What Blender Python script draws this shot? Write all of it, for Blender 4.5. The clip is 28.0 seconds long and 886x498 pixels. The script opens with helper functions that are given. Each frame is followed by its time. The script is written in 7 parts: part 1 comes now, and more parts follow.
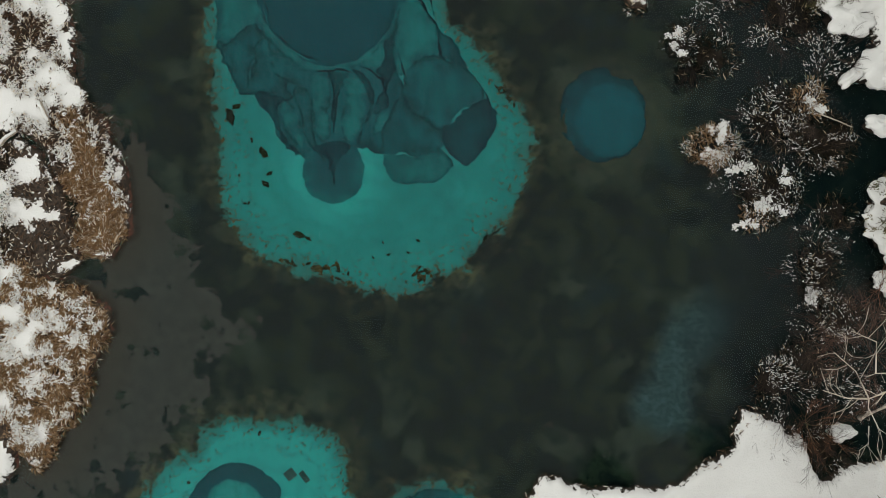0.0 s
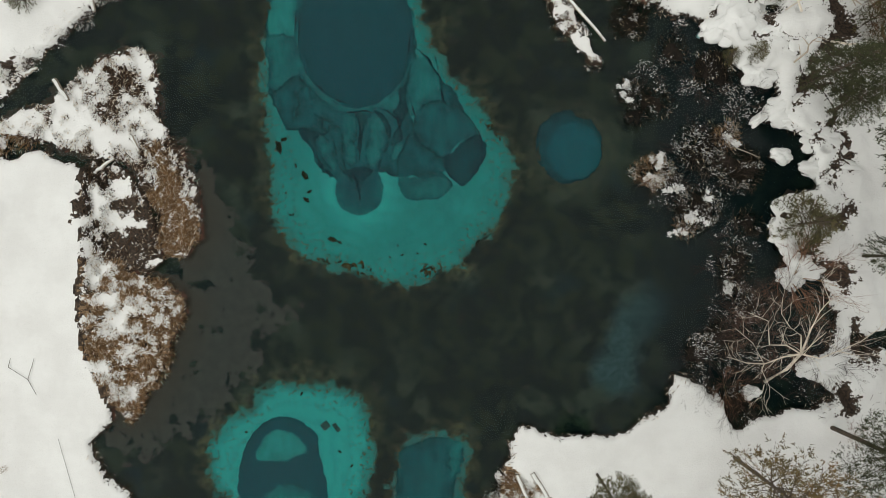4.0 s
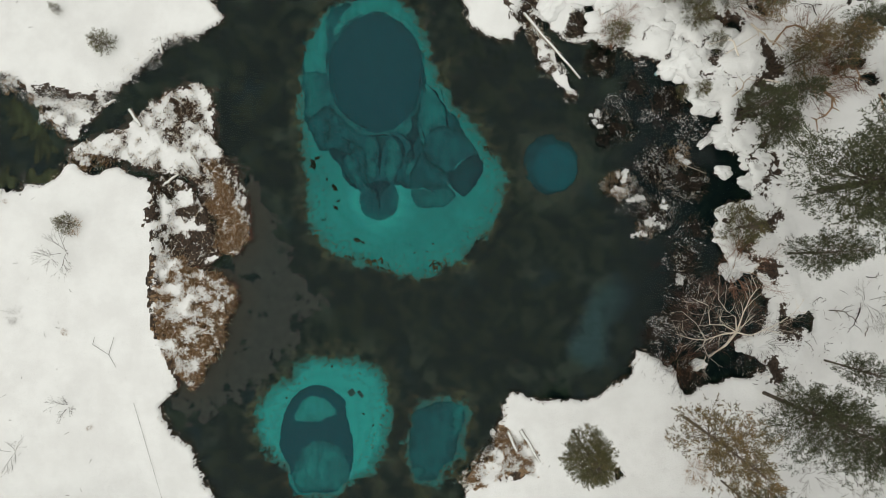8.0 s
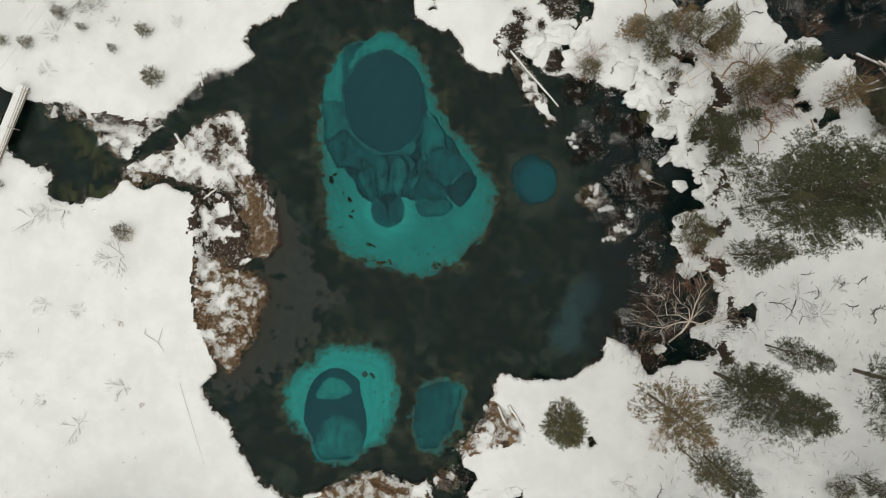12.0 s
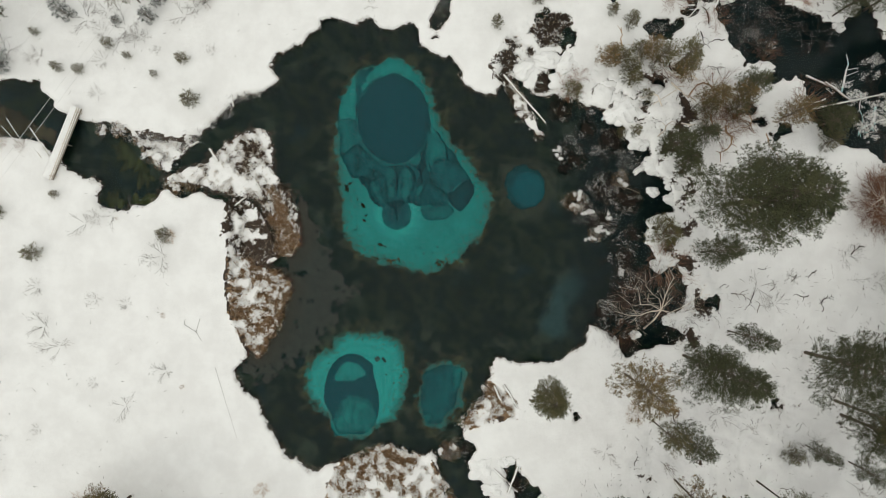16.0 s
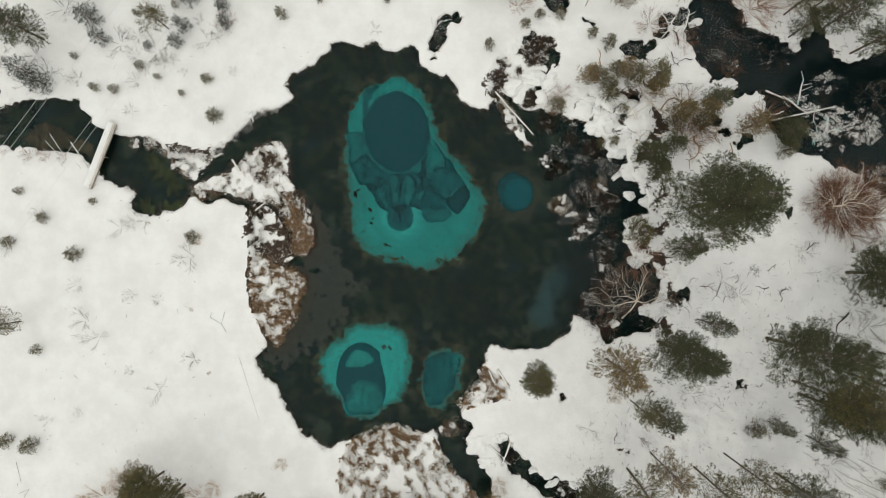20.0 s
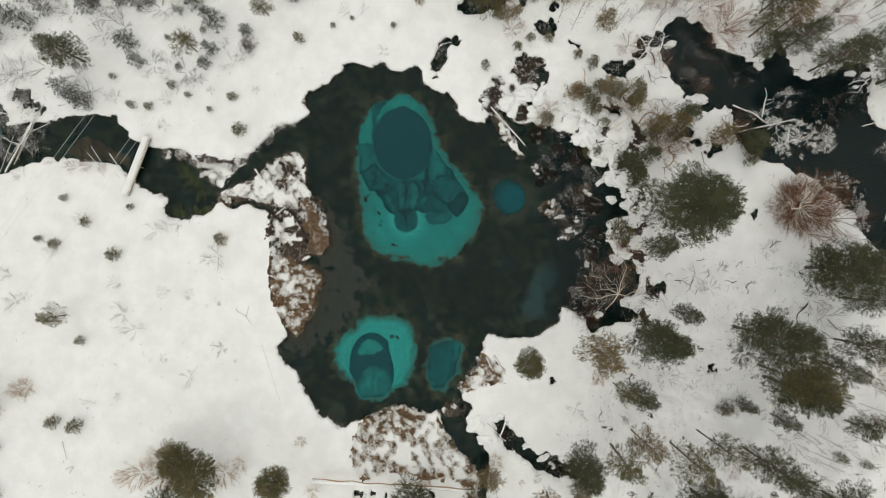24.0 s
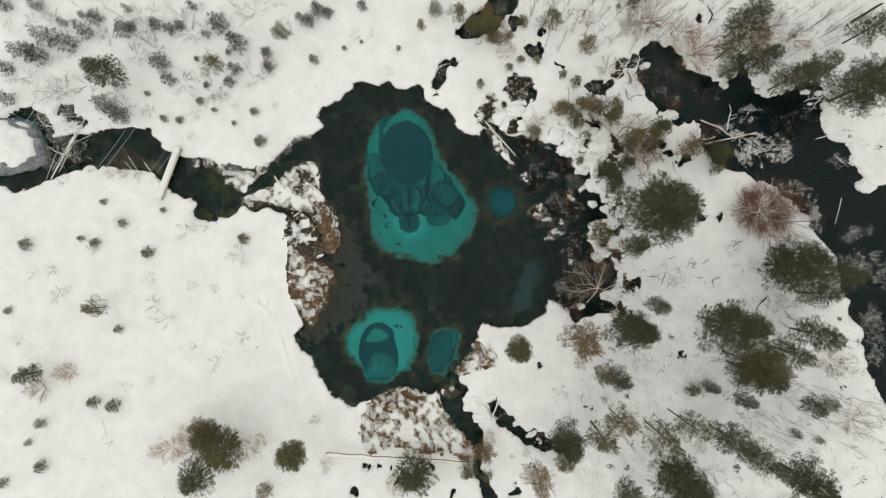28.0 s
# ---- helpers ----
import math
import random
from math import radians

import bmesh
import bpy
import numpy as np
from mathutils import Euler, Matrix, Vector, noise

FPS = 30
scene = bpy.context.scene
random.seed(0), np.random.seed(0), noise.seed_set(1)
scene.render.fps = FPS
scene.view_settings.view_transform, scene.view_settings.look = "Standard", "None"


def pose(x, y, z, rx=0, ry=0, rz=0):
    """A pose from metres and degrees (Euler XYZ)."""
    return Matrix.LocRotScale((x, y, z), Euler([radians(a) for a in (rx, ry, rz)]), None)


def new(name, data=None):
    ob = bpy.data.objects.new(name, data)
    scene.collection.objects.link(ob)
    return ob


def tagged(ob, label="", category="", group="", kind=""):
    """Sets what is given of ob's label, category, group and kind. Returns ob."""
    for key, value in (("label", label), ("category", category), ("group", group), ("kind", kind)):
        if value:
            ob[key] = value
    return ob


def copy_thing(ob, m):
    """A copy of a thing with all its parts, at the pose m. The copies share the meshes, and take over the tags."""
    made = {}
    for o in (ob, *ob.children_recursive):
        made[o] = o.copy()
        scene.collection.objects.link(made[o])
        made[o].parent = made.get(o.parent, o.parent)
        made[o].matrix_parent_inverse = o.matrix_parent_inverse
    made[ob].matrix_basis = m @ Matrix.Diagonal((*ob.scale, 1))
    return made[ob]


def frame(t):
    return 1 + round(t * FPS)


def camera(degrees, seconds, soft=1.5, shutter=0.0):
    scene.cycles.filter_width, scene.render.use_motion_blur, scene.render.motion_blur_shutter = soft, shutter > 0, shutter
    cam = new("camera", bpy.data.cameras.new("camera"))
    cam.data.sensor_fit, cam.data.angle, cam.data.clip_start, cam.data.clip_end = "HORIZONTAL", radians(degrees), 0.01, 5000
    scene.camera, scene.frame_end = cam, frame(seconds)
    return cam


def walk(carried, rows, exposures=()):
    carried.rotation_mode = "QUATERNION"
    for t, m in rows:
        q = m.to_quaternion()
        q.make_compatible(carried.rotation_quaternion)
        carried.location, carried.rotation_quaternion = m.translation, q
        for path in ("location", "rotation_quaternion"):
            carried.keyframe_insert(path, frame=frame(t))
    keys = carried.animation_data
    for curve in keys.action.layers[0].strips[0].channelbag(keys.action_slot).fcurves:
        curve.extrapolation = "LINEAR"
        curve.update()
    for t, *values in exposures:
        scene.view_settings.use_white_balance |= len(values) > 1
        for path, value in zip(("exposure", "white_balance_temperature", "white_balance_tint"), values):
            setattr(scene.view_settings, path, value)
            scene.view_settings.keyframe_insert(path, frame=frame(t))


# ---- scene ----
# ---- camera: a slow climb, looking straight down ----
cam = camera(72.0, 28.0, soft=0.5)
EXPOSURES = [(0.0, 0.05, 6640, 6), (8.0, 0.11, 6640, 6), (28.0, 0.12, 6640, 6)]
ROWS = [
    (0, -0.67, 0.77, 24.30, 0.78, 1.53, -0.00),
    (0.5, -0.74, 0.84, 25.15, 0.78, 1.53, 0.00),
    (1, -0.71, 0.88, 26.03, 0.78, 1.53, 0.02),
    (1.5, -0.64, 0.88, 26.93, 0.78, 1.53, 0.04),
    (2, -0.56, 0.86, 27.84, 0.78, 1.53, 0.07),
    (2.5, -0.53, 0.76, 28.74, 0.78, 1.53, 0.07),
    (3, -0.55, 0.75, 29.64, 0.78, 1.53, 0.07),
    (3.5, -0.55, 0.77, 30.52, 0.78, 1.53, 0.10),
    (5.5, -0.58, 0.73, 34.14, 0.78, 1.53, 0.12),
    (6, -0.55, 0.72, 35.04, 0.78, 1.53, 0.13),
    (6.5, -0.55, 0.71, 35.90, 0.78, 1.53, 0.12),
    (7, -0.58, 0.70, 36.74, 0.78, 1.53, 0.12),
    (7.5, -0.63, 0.65, 37.59, 0.78, 1.53, 0.12),
    (8, -0.67, 0.60, 38.48, 0.78, 1.53, 0.10),
    (8.5, -0.70, 0.61, 39.38, 0.78, 1.53, 0.08),
    (9, -0.70, 0.63, 40.30, 0.78, 1.53, 0.07),
    (9.5, -0.70, 0.63, 41.22, 0.78, 1.53, 0.06),
    (10, -0.67, 0.67, 42.12, 0.78, 1.53, 0.05),
    (10.5, -0.66, 0.71, 42.97, 0.78, 1.53, 0.03),
    (11, -0.61, 0.73, 43.76, 0.78, 1.52, -0.01),
    (11.5, -0.53, 0.73, 44.51, 0.78, 1.52, -0.03),
    (12, -0.46, 0.71, 45.25, 0.78, 1.52, -0.09),
    (12.5, -0.40, 0.65, 45.97, 0.77, 1.52, -0.16),
    (14.5, -0.38, 0.56, 49.05, 0.77, 1.52, -0.26),
    (15, -0.43, 0.56, 49.87, 0.77, 1.52, -0.32),
    (15.5, -0.49, 0.59, 50.73, 0.77, 1.52, -0.37),
    (16, -0.49, 0.58, 51.59, 0.77, 1.52, -0.41),
    (16.5, -0.41, 0.57, 52.43, 0.77, 1.52, -0.46),
    (17, -0.31, 0.53, 53.24, 0.77, 1.52, -0.51),
    (17.5, -0.26, 0.52, 54.01, 0.77, 1.52, -0.56),
    (18, -0.25, 0.50, 54.75, 0.77, 1.51, -0.62),
    (18.5, -0.25, 0.46, 55.47, 0.77, 1.51, -0.68),
    (19, -0.25, 0.43, 56.17, 0.77, 1.51, -0.74),
    (19.5, -0.26, 0.42, 56.87, 0.77, 1.51, -0.79),
    (20, -0.26, 0.40, 57.58, 0.77, 1.51, -0.83),
    (20.5, -0.26, 0.41, 58.31, 0.77, 1.51, -0.88),
    (21, -0.22, 0.37, 59.06, 0.77, 1.51, -0.92),
    (21.5, -0.19, 0.33, 59.83, 0.77, 1.51, -0.99),
    (23.5, -0.23, 0.23, 63.24, 0.77, 1.50, -1.06),
    (24, -0.28, 0.23, 64.19, 0.77, 1.50, -1.09),
    (24.5, -0.22, 0.17, 65.21, 0.77, 1.50, -1.11),
    (25, -0.02, -0.00, 66.26, 0.77, 1.50, -1.12),
    (25.5, -0.04, 0.03, 67.30, 0.77, 1.50, -1.10),
    (26, -0.07, 0.07, 68.30, 0.77, 1.50, -1.08),
    (26.5, -0.00, 0.05, 69.24, 0.77, 1.50, -1.07),
    (27, 0.06, 0.04, 70.15, 0.77, 1.50, -1.06),
    (27.5, 0.04, 0.03, 71.04, 0.77, 1.50, -1.04),
    (28, -0.00, 0.00, 71.94, 0.77, 1.50, -1.03),
]
walk(cam, [(t, pose(x, y, h, rx, ry, rz)) for t, x, y, h, rx, ry, rz in ROWS], EXPOSURES)

# ---- overcast daylight ----
SUN_UP, SUN_TURN = 38.0, 228.0
world = bpy.data.worlds.new("overcast_sky")
scene.world = world
world.use_nodes = True
wt = world.node_tree
sky = wt.nodes.new("ShaderNodeTexSky")
sky.sky_type, sky.sun_disc = "NISHITA", False
sky.sun_elevation, sky.sun_rotation = radians(SUN_UP), radians(SUN_TURN)
sky.dust_density, sky.air_density, sky.ozone_density = 2.0, 1.0, 1.0
veil = wt.nodes.new("ShaderNodeHueSaturation")
veil.inputs["Saturation"].default_value = 0.22
wt.links.new(sky.outputs["Color"], veil.inputs["Color"])
cloud = wt.nodes.new("ShaderNodeMix")
cloud.data_type = "RGBA"
cloud.inputs[0].default_value = 0.88
cloud.inputs[7].default_value = (6.6, 6.55, 6.4, 1)
wt.links.new(veil.outputs["Color"], cloud.inputs[6])
wt.links.new(cloud.outputs[2], wt.nodes["Background"].inputs["Color"])
wt.nodes["Background"].inputs["Strength"].default_value = 0.15
sun = new("sun", bpy.data.lights.new("sun", "SUN"))
sun.data.energy, sun.data.angle, sun.data.color = 0.3, radians(30), (1.0, 0.95, 0.86)
sun.matrix_world = pose(0, 0, 60, 90 - SUN_UP, 0, 180 - SUN_TURN)


# ---- materials ----
class Nodes:
    """A node material, written short."""

    def __init__(self, name):
        self.mat = bpy.data.materials.new(name)
        self.mat.use_nodes = True
        self.tree = self.mat.node_tree
        self.bsdf = self.tree.nodes["Principled BSDF"]

    def put(self, socket, value):
        if isinstance(value, bpy.types.NodeSocket):
            self.tree.links.new(value, socket)
        elif isinstance(value, tuple) and len(value) == 3 and socket.type == "RGBA":
            socket.default_value = (*value, 1)
        else:
            socket.default_value = value

    def node(self, kind, **sets):
        n = self.tree.nodes.new(kind)
        for key, value in sets.items():
            setattr(n, key, value)
        return n

    def place(self, own=False):
        return self.node("ShaderNodeTexCoord").outputs["Object"] if own else self.node("ShaderNodeNewGeometry").outputs["Position"]

    def noise(self, scale, detail=4.0, rough=0.55, at=None, warp=0.0):
        n = self.node("ShaderNodeTexNoise")
        self.put(n.inputs["Vector"], at if at is not None else self.place())
        self.put(n.inputs["Scale"], scale), self.put(n.inputs["Detail"], detail)
        self.put(n.inputs["Roughness"], rough), self.put(n.inputs["Distortion"], warp)
        return n.outputs["Fac"]

    def attr(self, name):
        return self.node("ShaderNodeAttribute", attribute_name=name).outputs["Fac"]

    def calc(self, op, a, b=0.0, c=0.0):
        n = self.node("ShaderNodeMath", operation=op)
        for s, v in zip(n.inputs, (a, b, c)):
            self.put(s, v)
        return n.outputs[0]

    def step(self, value, lo, hi):
        n = self.node("ShaderNodeMapRange", interpolation_type="SMOOTHSTEP")
        for s, v in zip(n.inputs, (value, lo, hi)):
            self.put(s, v)
        return n.outputs[0]

    def mix(self, fac, a, b, blend="MIX"):
        n = self.node("ShaderNodeMix", data_type="RGBA", blend_type=blend)
        self.put(n.inputs[0], fac), self.put(n.inputs[6], a), self.put(n.inputs[7], b)
        return n.outputs[2]

    def bump(self, height, strength=0.5, distance=0.05, normal=None):
        n = self.node("ShaderNodeBump")
        self.put(n.inputs["Height"], height), self.put(n.inputs["Strength"], strength), self.put(n.inputs["Distance"], distance)
        if normal is not None:
            self.put(n.inputs["Normal"], normal)
        return n.outputs["Normal"]

    def chance(self):
        return self.node("ShaderNodeObjectInfo").outputs["Random"]

    def island(self):
        return self.node("ShaderNodeNewGeometry").outputs["Random Per Island"]

    def done(self, colour, rough=0.8, normal=None, gloss=0.3):
        self.put(self.bsdf.inputs["Base Color"], colour), self.put(self.bsdf.inputs["Roughness"], rough)
        self.put(self.bsdf.inputs["Specular IOR Level"], gloss)
        if normal is not None:
            self.put(self.bsdf.inputs["Normal"], normal)
        return self.mat


def two_tone(name, dark, light, scale, rough=0.85, own=True, bump=0.4, distance=0.02, stretch=None, gloss=0.25):
    """Two colours mixed by coarse and fine noise, each object a little different."""
    n = Nodes(name)
    at = n.place(own)
    if stretch:
        m = n.node("ShaderNodeMapping")
        n.put(m.inputs["Vector"], at)
        m.inputs["Scale"].default_value = stretch
        at = m.outputs[0]
    big, fine = n.noise(scale, 4, 0.6, at), n.noise(scale * 7, 3, 0.6, at)
    f = n.calc("ADD", n.calc("MULTIPLY", big, 0.6), n.calc("MULTIPLY", fine, 0.4))
    f = n.step(n.calc("ADD", f, n.calc("MULTIPLY_ADD", n.chance(), 0.2, -0.1)), 0.34, 0.66)
    return n.done(n.mix(f, dark, light), rough, n.bump(fine, bump, distance), gloss)


def needles(name, dark, light, tip):
    """Conifer foliage: every spray a shade of its own, greener inside, paler at some tips."""
    n = Nodes(name)
    f = n.island()
    col = n.mix(f, dark, light)
    patch = n.step(n.noise(0.9, 3, 0.6, n.place(True)), 0.45, 0.7)
    col = n.mix(n.calc("MULTIPLY", patch, n.calc("MULTIPLY_ADD", n.chance(), 0.5, 0.3)), col, tip)
    return n.done(col, 0.75, None, 0.2)


SPRUCE_GREEN = needles("spruce_needles", (0.016, 0.022, 0.010), (0.071, 0.076, 0.034), (0.092, 0.090, 0.042))
CEDAR_GREEN = needles("pine_needles", (0.034, 0.038, 0.017), (0.120, 0.110, 0.048), (0.202, 0.151, 0.059))
RUSTY_GREEN = needles("rusty_needles", (0.051, 0.044, 0.021), (0.184, 0.141, 0.063), (0.329, 0.174, 0.063))
BLUE_GREEN = needles("bluish_needles", (0.019, 0.029, 0.027), (0.054, 0.068, 0.063), (0.075, 0.078, 0.065))
BARK = two_tone("bark", (0.05, 0.038, 0.028), (0.14, 0.11, 0.085), 3.0, bump=0.8)
PALE_BARK = two_tone("pale_birch_bark", (0.42, 0.36, 0.29), (0.76, 0.69, 0.59), 3.0)
GREY_TWIG = two_tone("grey_twig", (0.09, 0.08, 0.07), (0.24, 0.22, 0.20), 2.0)
DARK_TWIG = two_tone("dark_twig", (0.024, 0.017, 0.014), (0.068, 0.050, 0.040), 2.0)
RED_TWIG = two_tone("reddish_twig", (0.075, 0.046, 0.035), (0.17, 0.10, 0.075), 2.0)
RUST_TWIG = two_tone("rusty_twig", (0.115, 0.056, 0.034), (0.26, 0.135, 0.08), 2.0)
TAN_TWIG = two_tone("tan_twig", (0.22, 0.14, 0.08), (0.42, 0.29, 0.18), 2.0)
OLD_WOOD = two_tone("weathered_wood", (0.16, 0.13, 0.10), (0.40, 0.35, 0.29), 2.0, stretch=(1, 6, 6))
DEAD_WOOD = two_tone("pale_dead_wood", (0.34, 0.29, 0.23), (0.66, 0.60, 0.52), 2.0)
SOAKED_WOOD = two_tone("soaked_wood", (0.022, 0.045, 0.040), (0.065, 0.095, 0.085), 2.0)
ROCK = two_tone("grey_rock", (0.045, 0.05, 0.055), (0.26, 0.275, 0.29), 1.6, bump=1.0, distance=0.08)
PEAT = two_tone("peat", (0.006, 0.005, 0.004), (0.026, 0.019, 0.013), 6.0, own=False, bump=1.0, distance=0.05)
WIRE = two_tone("aluminium_wire", (0.62, 0.62, 0.61), (0.75, 0.75, 0.73), 2.0, rough=0.5)


def snow_material():
    n = Nodes("snow")
    a, b = n.noise(1.3, 5, 0.6), n.noise(14, 3, 0.6)
    col = n.mix(n.step(a, 0.3, 0.7), (0.70, 0.70, 0.69), (0.78, 0.78, 0.77))
    return n.done(col, 0.6, n.bump(b, 0.35, 0.03, n.bump(a, 0.5, 0.12)), 0.2)


def blades_material(name, low, high, pale, share=0.88):
    n = Nodes(name)
    f = n.island()
    col = n.mix(f, low, high)
    col = n.mix(n.step(f, share - 0.02, share + 0.05), col, pale)
    return n.done(col, 0.8, None, 0.2)


SNOW = snow_material()
SEDGE = blades_material("dry_sedge", (0.045, 0.028, 0.017), (0.27, 0.165, 0.10), (0.80, 0.72, 0.60), 0.74)
TAN_SEDGE = blades_material("tan_sedge", (0.20, 0.122, 0.062), (0.58, 0.385, 0.215), (0.84, 0.77, 0.66), 0.82)
DARK_SEDGE = blades_material("wet_sedge", (0.012, 0.010, 0.006), (0.060, 0.045, 0.026), (0.50, 0.40, 0.28), 0.90)
FROSTED = blades_material("snowed_sedge", (0.78, 0.77, 0.75), (0.86, 0.86, 0.85), (0.66, 0.58, 0.48))


def ground_material():
    """Snow on the land, sedge peat on the low islands, mud, algae and blue clay on the bed."""
    n = Nodes("ground")
    at = n.place()
    fine, mid, wide = n.noise(9, 4, 0.6, at), n.noise(2.2, 5, 0.6, at), n.noise(0.55, 5, 0.6, at)
    # bed: brown-grey mud overgrown by dark algae in soft blots
    mud = n.mix(n.step(mid, 0.35, 0.7), (0.078, 0.038, 0.031), (0.105, 0.054, 0.045))
    mud = n.mix(n.calc("MULTIPLY", n.step(n.attr("brown"), 0.0, 1.0), 0.75), mud, (0.105, 0.040, 0.026))
    soft, blot = n.noise(1.0, 3, 0.5, at, 0.3), n.noise(0.38, 3, 0.55, at, 0.5)
    algae = n.mix(n.step(soft, 0.44, 0.60), (0.0016, 0.0013, 0.0006), (0.026, 0.020, 0.0085))
    tuft = n.step(n.noise(2.4, 6, 0.66, at, 0.6), 0.50, 0.62)
    algae = n.mix(n.calc("MULTIPLY", tuft, 0.4), algae, (0.040, 0.034, 0.017))
    algae = n.mix(n.step(n.noise(1.1, 6, 0.7, at, 0.4), 0.54, 0.60), algae, (0.005, 0.0045, 0.0018))
    algae = n.mix(n.calc("MULTIPLY", n.step(blot, 0.50, 0.68), n.step(soft, 0.35, 0.65)), algae, (0.058, 0.046, 0.028))
    algae = n.mix(n.calc("MULTIPLY", n.step(n.noise(0.30, 3, 0.6, at), 0.56, 0.70), 0.35), algae, (0.009, 0.022, 0.030))
    cover = n.calc("ADD", n.attr("algae"), n.calc("MULTIPLY_ADD", n.noise(0.85, 7, 0.66, at, 0.3), 6.0, -3.0))
    bed = n.mix(n.step(cover, -0.10, 0.14), mud, algae)
    silt = n.mix(n.step(n.noise(6, 5, 0.75, at), 0.46, 0.62), (0.036, 0.050, 0.050), (0.095, 0.108, 0.108))
    bed = n.mix(n.calc("MULTIPLY", n.attr("grey"), n.step(n.noise(1.2, 5, 0.65, at), 0.2, 0.5)), bed, silt)
    ooze = n.mix(n.step(mid, 0.4, 0.6), (0.040, 0.032, 0.018), (0.095, 0.060, 0.032))
    bed = n.mix(n.calc("MULTIPLY", n.attr("halo"), 0.75), bed, ooze)
    # clay: milky turquoise, with an olive fringe of algae and torn edges
    c = n.attr("clay")
    torn = n.calc("ADD", c, n.calc("ADD", n.calc("MULTIPLY_ADD", n.noise(1.1, 8, 0.74, at, 0.3), 2.4, -1.2), n.calc("MULTIPLY_ADD", fine, 0.8, -0.4)))
    fringe = n.step(n.calc("ADD", c, n.calc("MULTIPLY_ADD", soft, 4.0, -2.0)), -1.1, 0.3)
    olive = n.mix(n.step(n.noise(3.2, 6, 0.7, at, 0.4), 0.38, 0.62), (0.022, 0.016, 0.008), (0.175, 0.088, 0.036))
    bed = n.mix(n.calc("MULTIPLY", fringe, n.calc("MULTIPLY_ADD", n.step(n.noise(0.9, 5, 0.65, at), 0.42, 0.58), 0.65, 0.15)), bed, olive)
    clay = n.mix(n.step(wide, 0.35, 0.65), (0.016, 0.230, 0.208), (0.026, 0.285, 0.255))
    clay = n.mix(n.calc("MULTIPLY", n.step(n.noise(0.8, 6, 0.62, at, 2.2), 0.5, 0.62), 0.32), clay, (0.012, 0.17, 0.160))
    clay = n.mix(n.calc("MULTIPLY", n.attr("bright"), 0.75), clay, (0.045, 0.41, 0.37))
    clay = n.mix(n.calc("MULTIPLY", n.attr("dim"), 0.9), clay, (0.016, 0.036, 0.040))
    clay = n.mix(n.calc("MULTIPLY", n.step(n.calc("ADD", c, n.calc("MULTIPLY_ADD", soft, 2.0, -1.0)), 0.75, -0.1), 0.75), clay, (0.050, 0.135, 0.110))
    ring = n.calc("SINE", n.calc("ADD", n.calc("MULTIPLY", c, 8.0), n.calc("MULTIPLY", mid, 9.0)))
    clay = n.mix(n.calc("MULTIPLY", n.step(ring, -0.2, 1.0), 0.22), clay, (0.014, 0.17, 0.150))
    bed = n.mix(n.step(torn, -0.14, 0.14), bed, clay)
    near_rim = n.calc("MULTIPLY", n.step(c, 2.0, 0.1), n.step(c, -0.7, 0.3))
    speck = n.calc("MULTIPLY", n.step(n.noise(4.6, 6, 0.74, at, 0.6), 0.545, 0.585), near_rim)
    rust = n.mix(n.step(fine, 0.4, 0.6), (0.020, 0.015, 0.006), (0.22, 0.075, 0.020))
    bed = n.mix(n.calc("MULTIPLY", speck, 0.9), bed, rust)
    bed = n.mix(n.calc("MULTIPLY", n.attr("river"), 0.88), bed, (0.002, 0.0028, 0.0036))
    # land: snow, thin on the sedge islands
    snow = n.mix(n.step(n.noise(0.5, 6, 0.6, at), 0.3, 0.7), (0.70, 0.695, 0.685), (0.77, 0.77, 0.76))
    peat = n.mix(n.step(fine, 0.35, 0.65), (0.012, 0.009, 0.007), (0.066, 0.045, 0.031))
    straw = n.mix(n.step(n.noise(18, 4, 0.7, at), 0.36, 0.64), (0.070, 0.044, 0.024), (0.40, 0.265, 0.155))
    peat = n.mix(n.step(n.calc("ADD", n.attr("thatch"), n.calc("MULTIPLY_ADD", n.noise(2.6, 5, 0.7, at), 2.0, -1.0)), 0.40, 0.56), peat, straw)
    bare = n.calc("ADD", n.attr("bare"), n.calc("MULTIPLY_ADD", fine, 2.3, -1.15))
    bare = n.calc("ADD", bare, n.calc("MULTIPLY_ADD", n.noise(24, 2, 0.5, at), 0.6, -0.3))
    bare = n.calc("ADD", bare, n.calc("MULTIPLY_ADD", n.noise(3.5, 3, 0.5, at, 0.4), 2.4, -1.2))
    land = n.mix(n.step(bare, -0.06, 0.06), snow, peat)
    shore = n.calc("ADD", n.attr("shore"), n.calc("MULTIPLY_ADD", n.noise(5.0, 5, 0.65, at), 0.5, -0.25))
    rim = n.mix(n.step(shore, -0.02, 0.03), bed, (0.022, 0.016, 0.011))
    col = n.mix(n.step(shore, 0.05, 0.10), rim, land)
    relief = n.calc("ADD", n.calc("MULTIPLY", n.noise(16, 3, 0.6, at), 0.35), mid)
    dry = n.calc("MULTIPLY", n.step(shore, 0.0, 0.15), 0.5)
    return n.done(col, 0.7, n.bump(relief, dry, 0.10), 0.2)


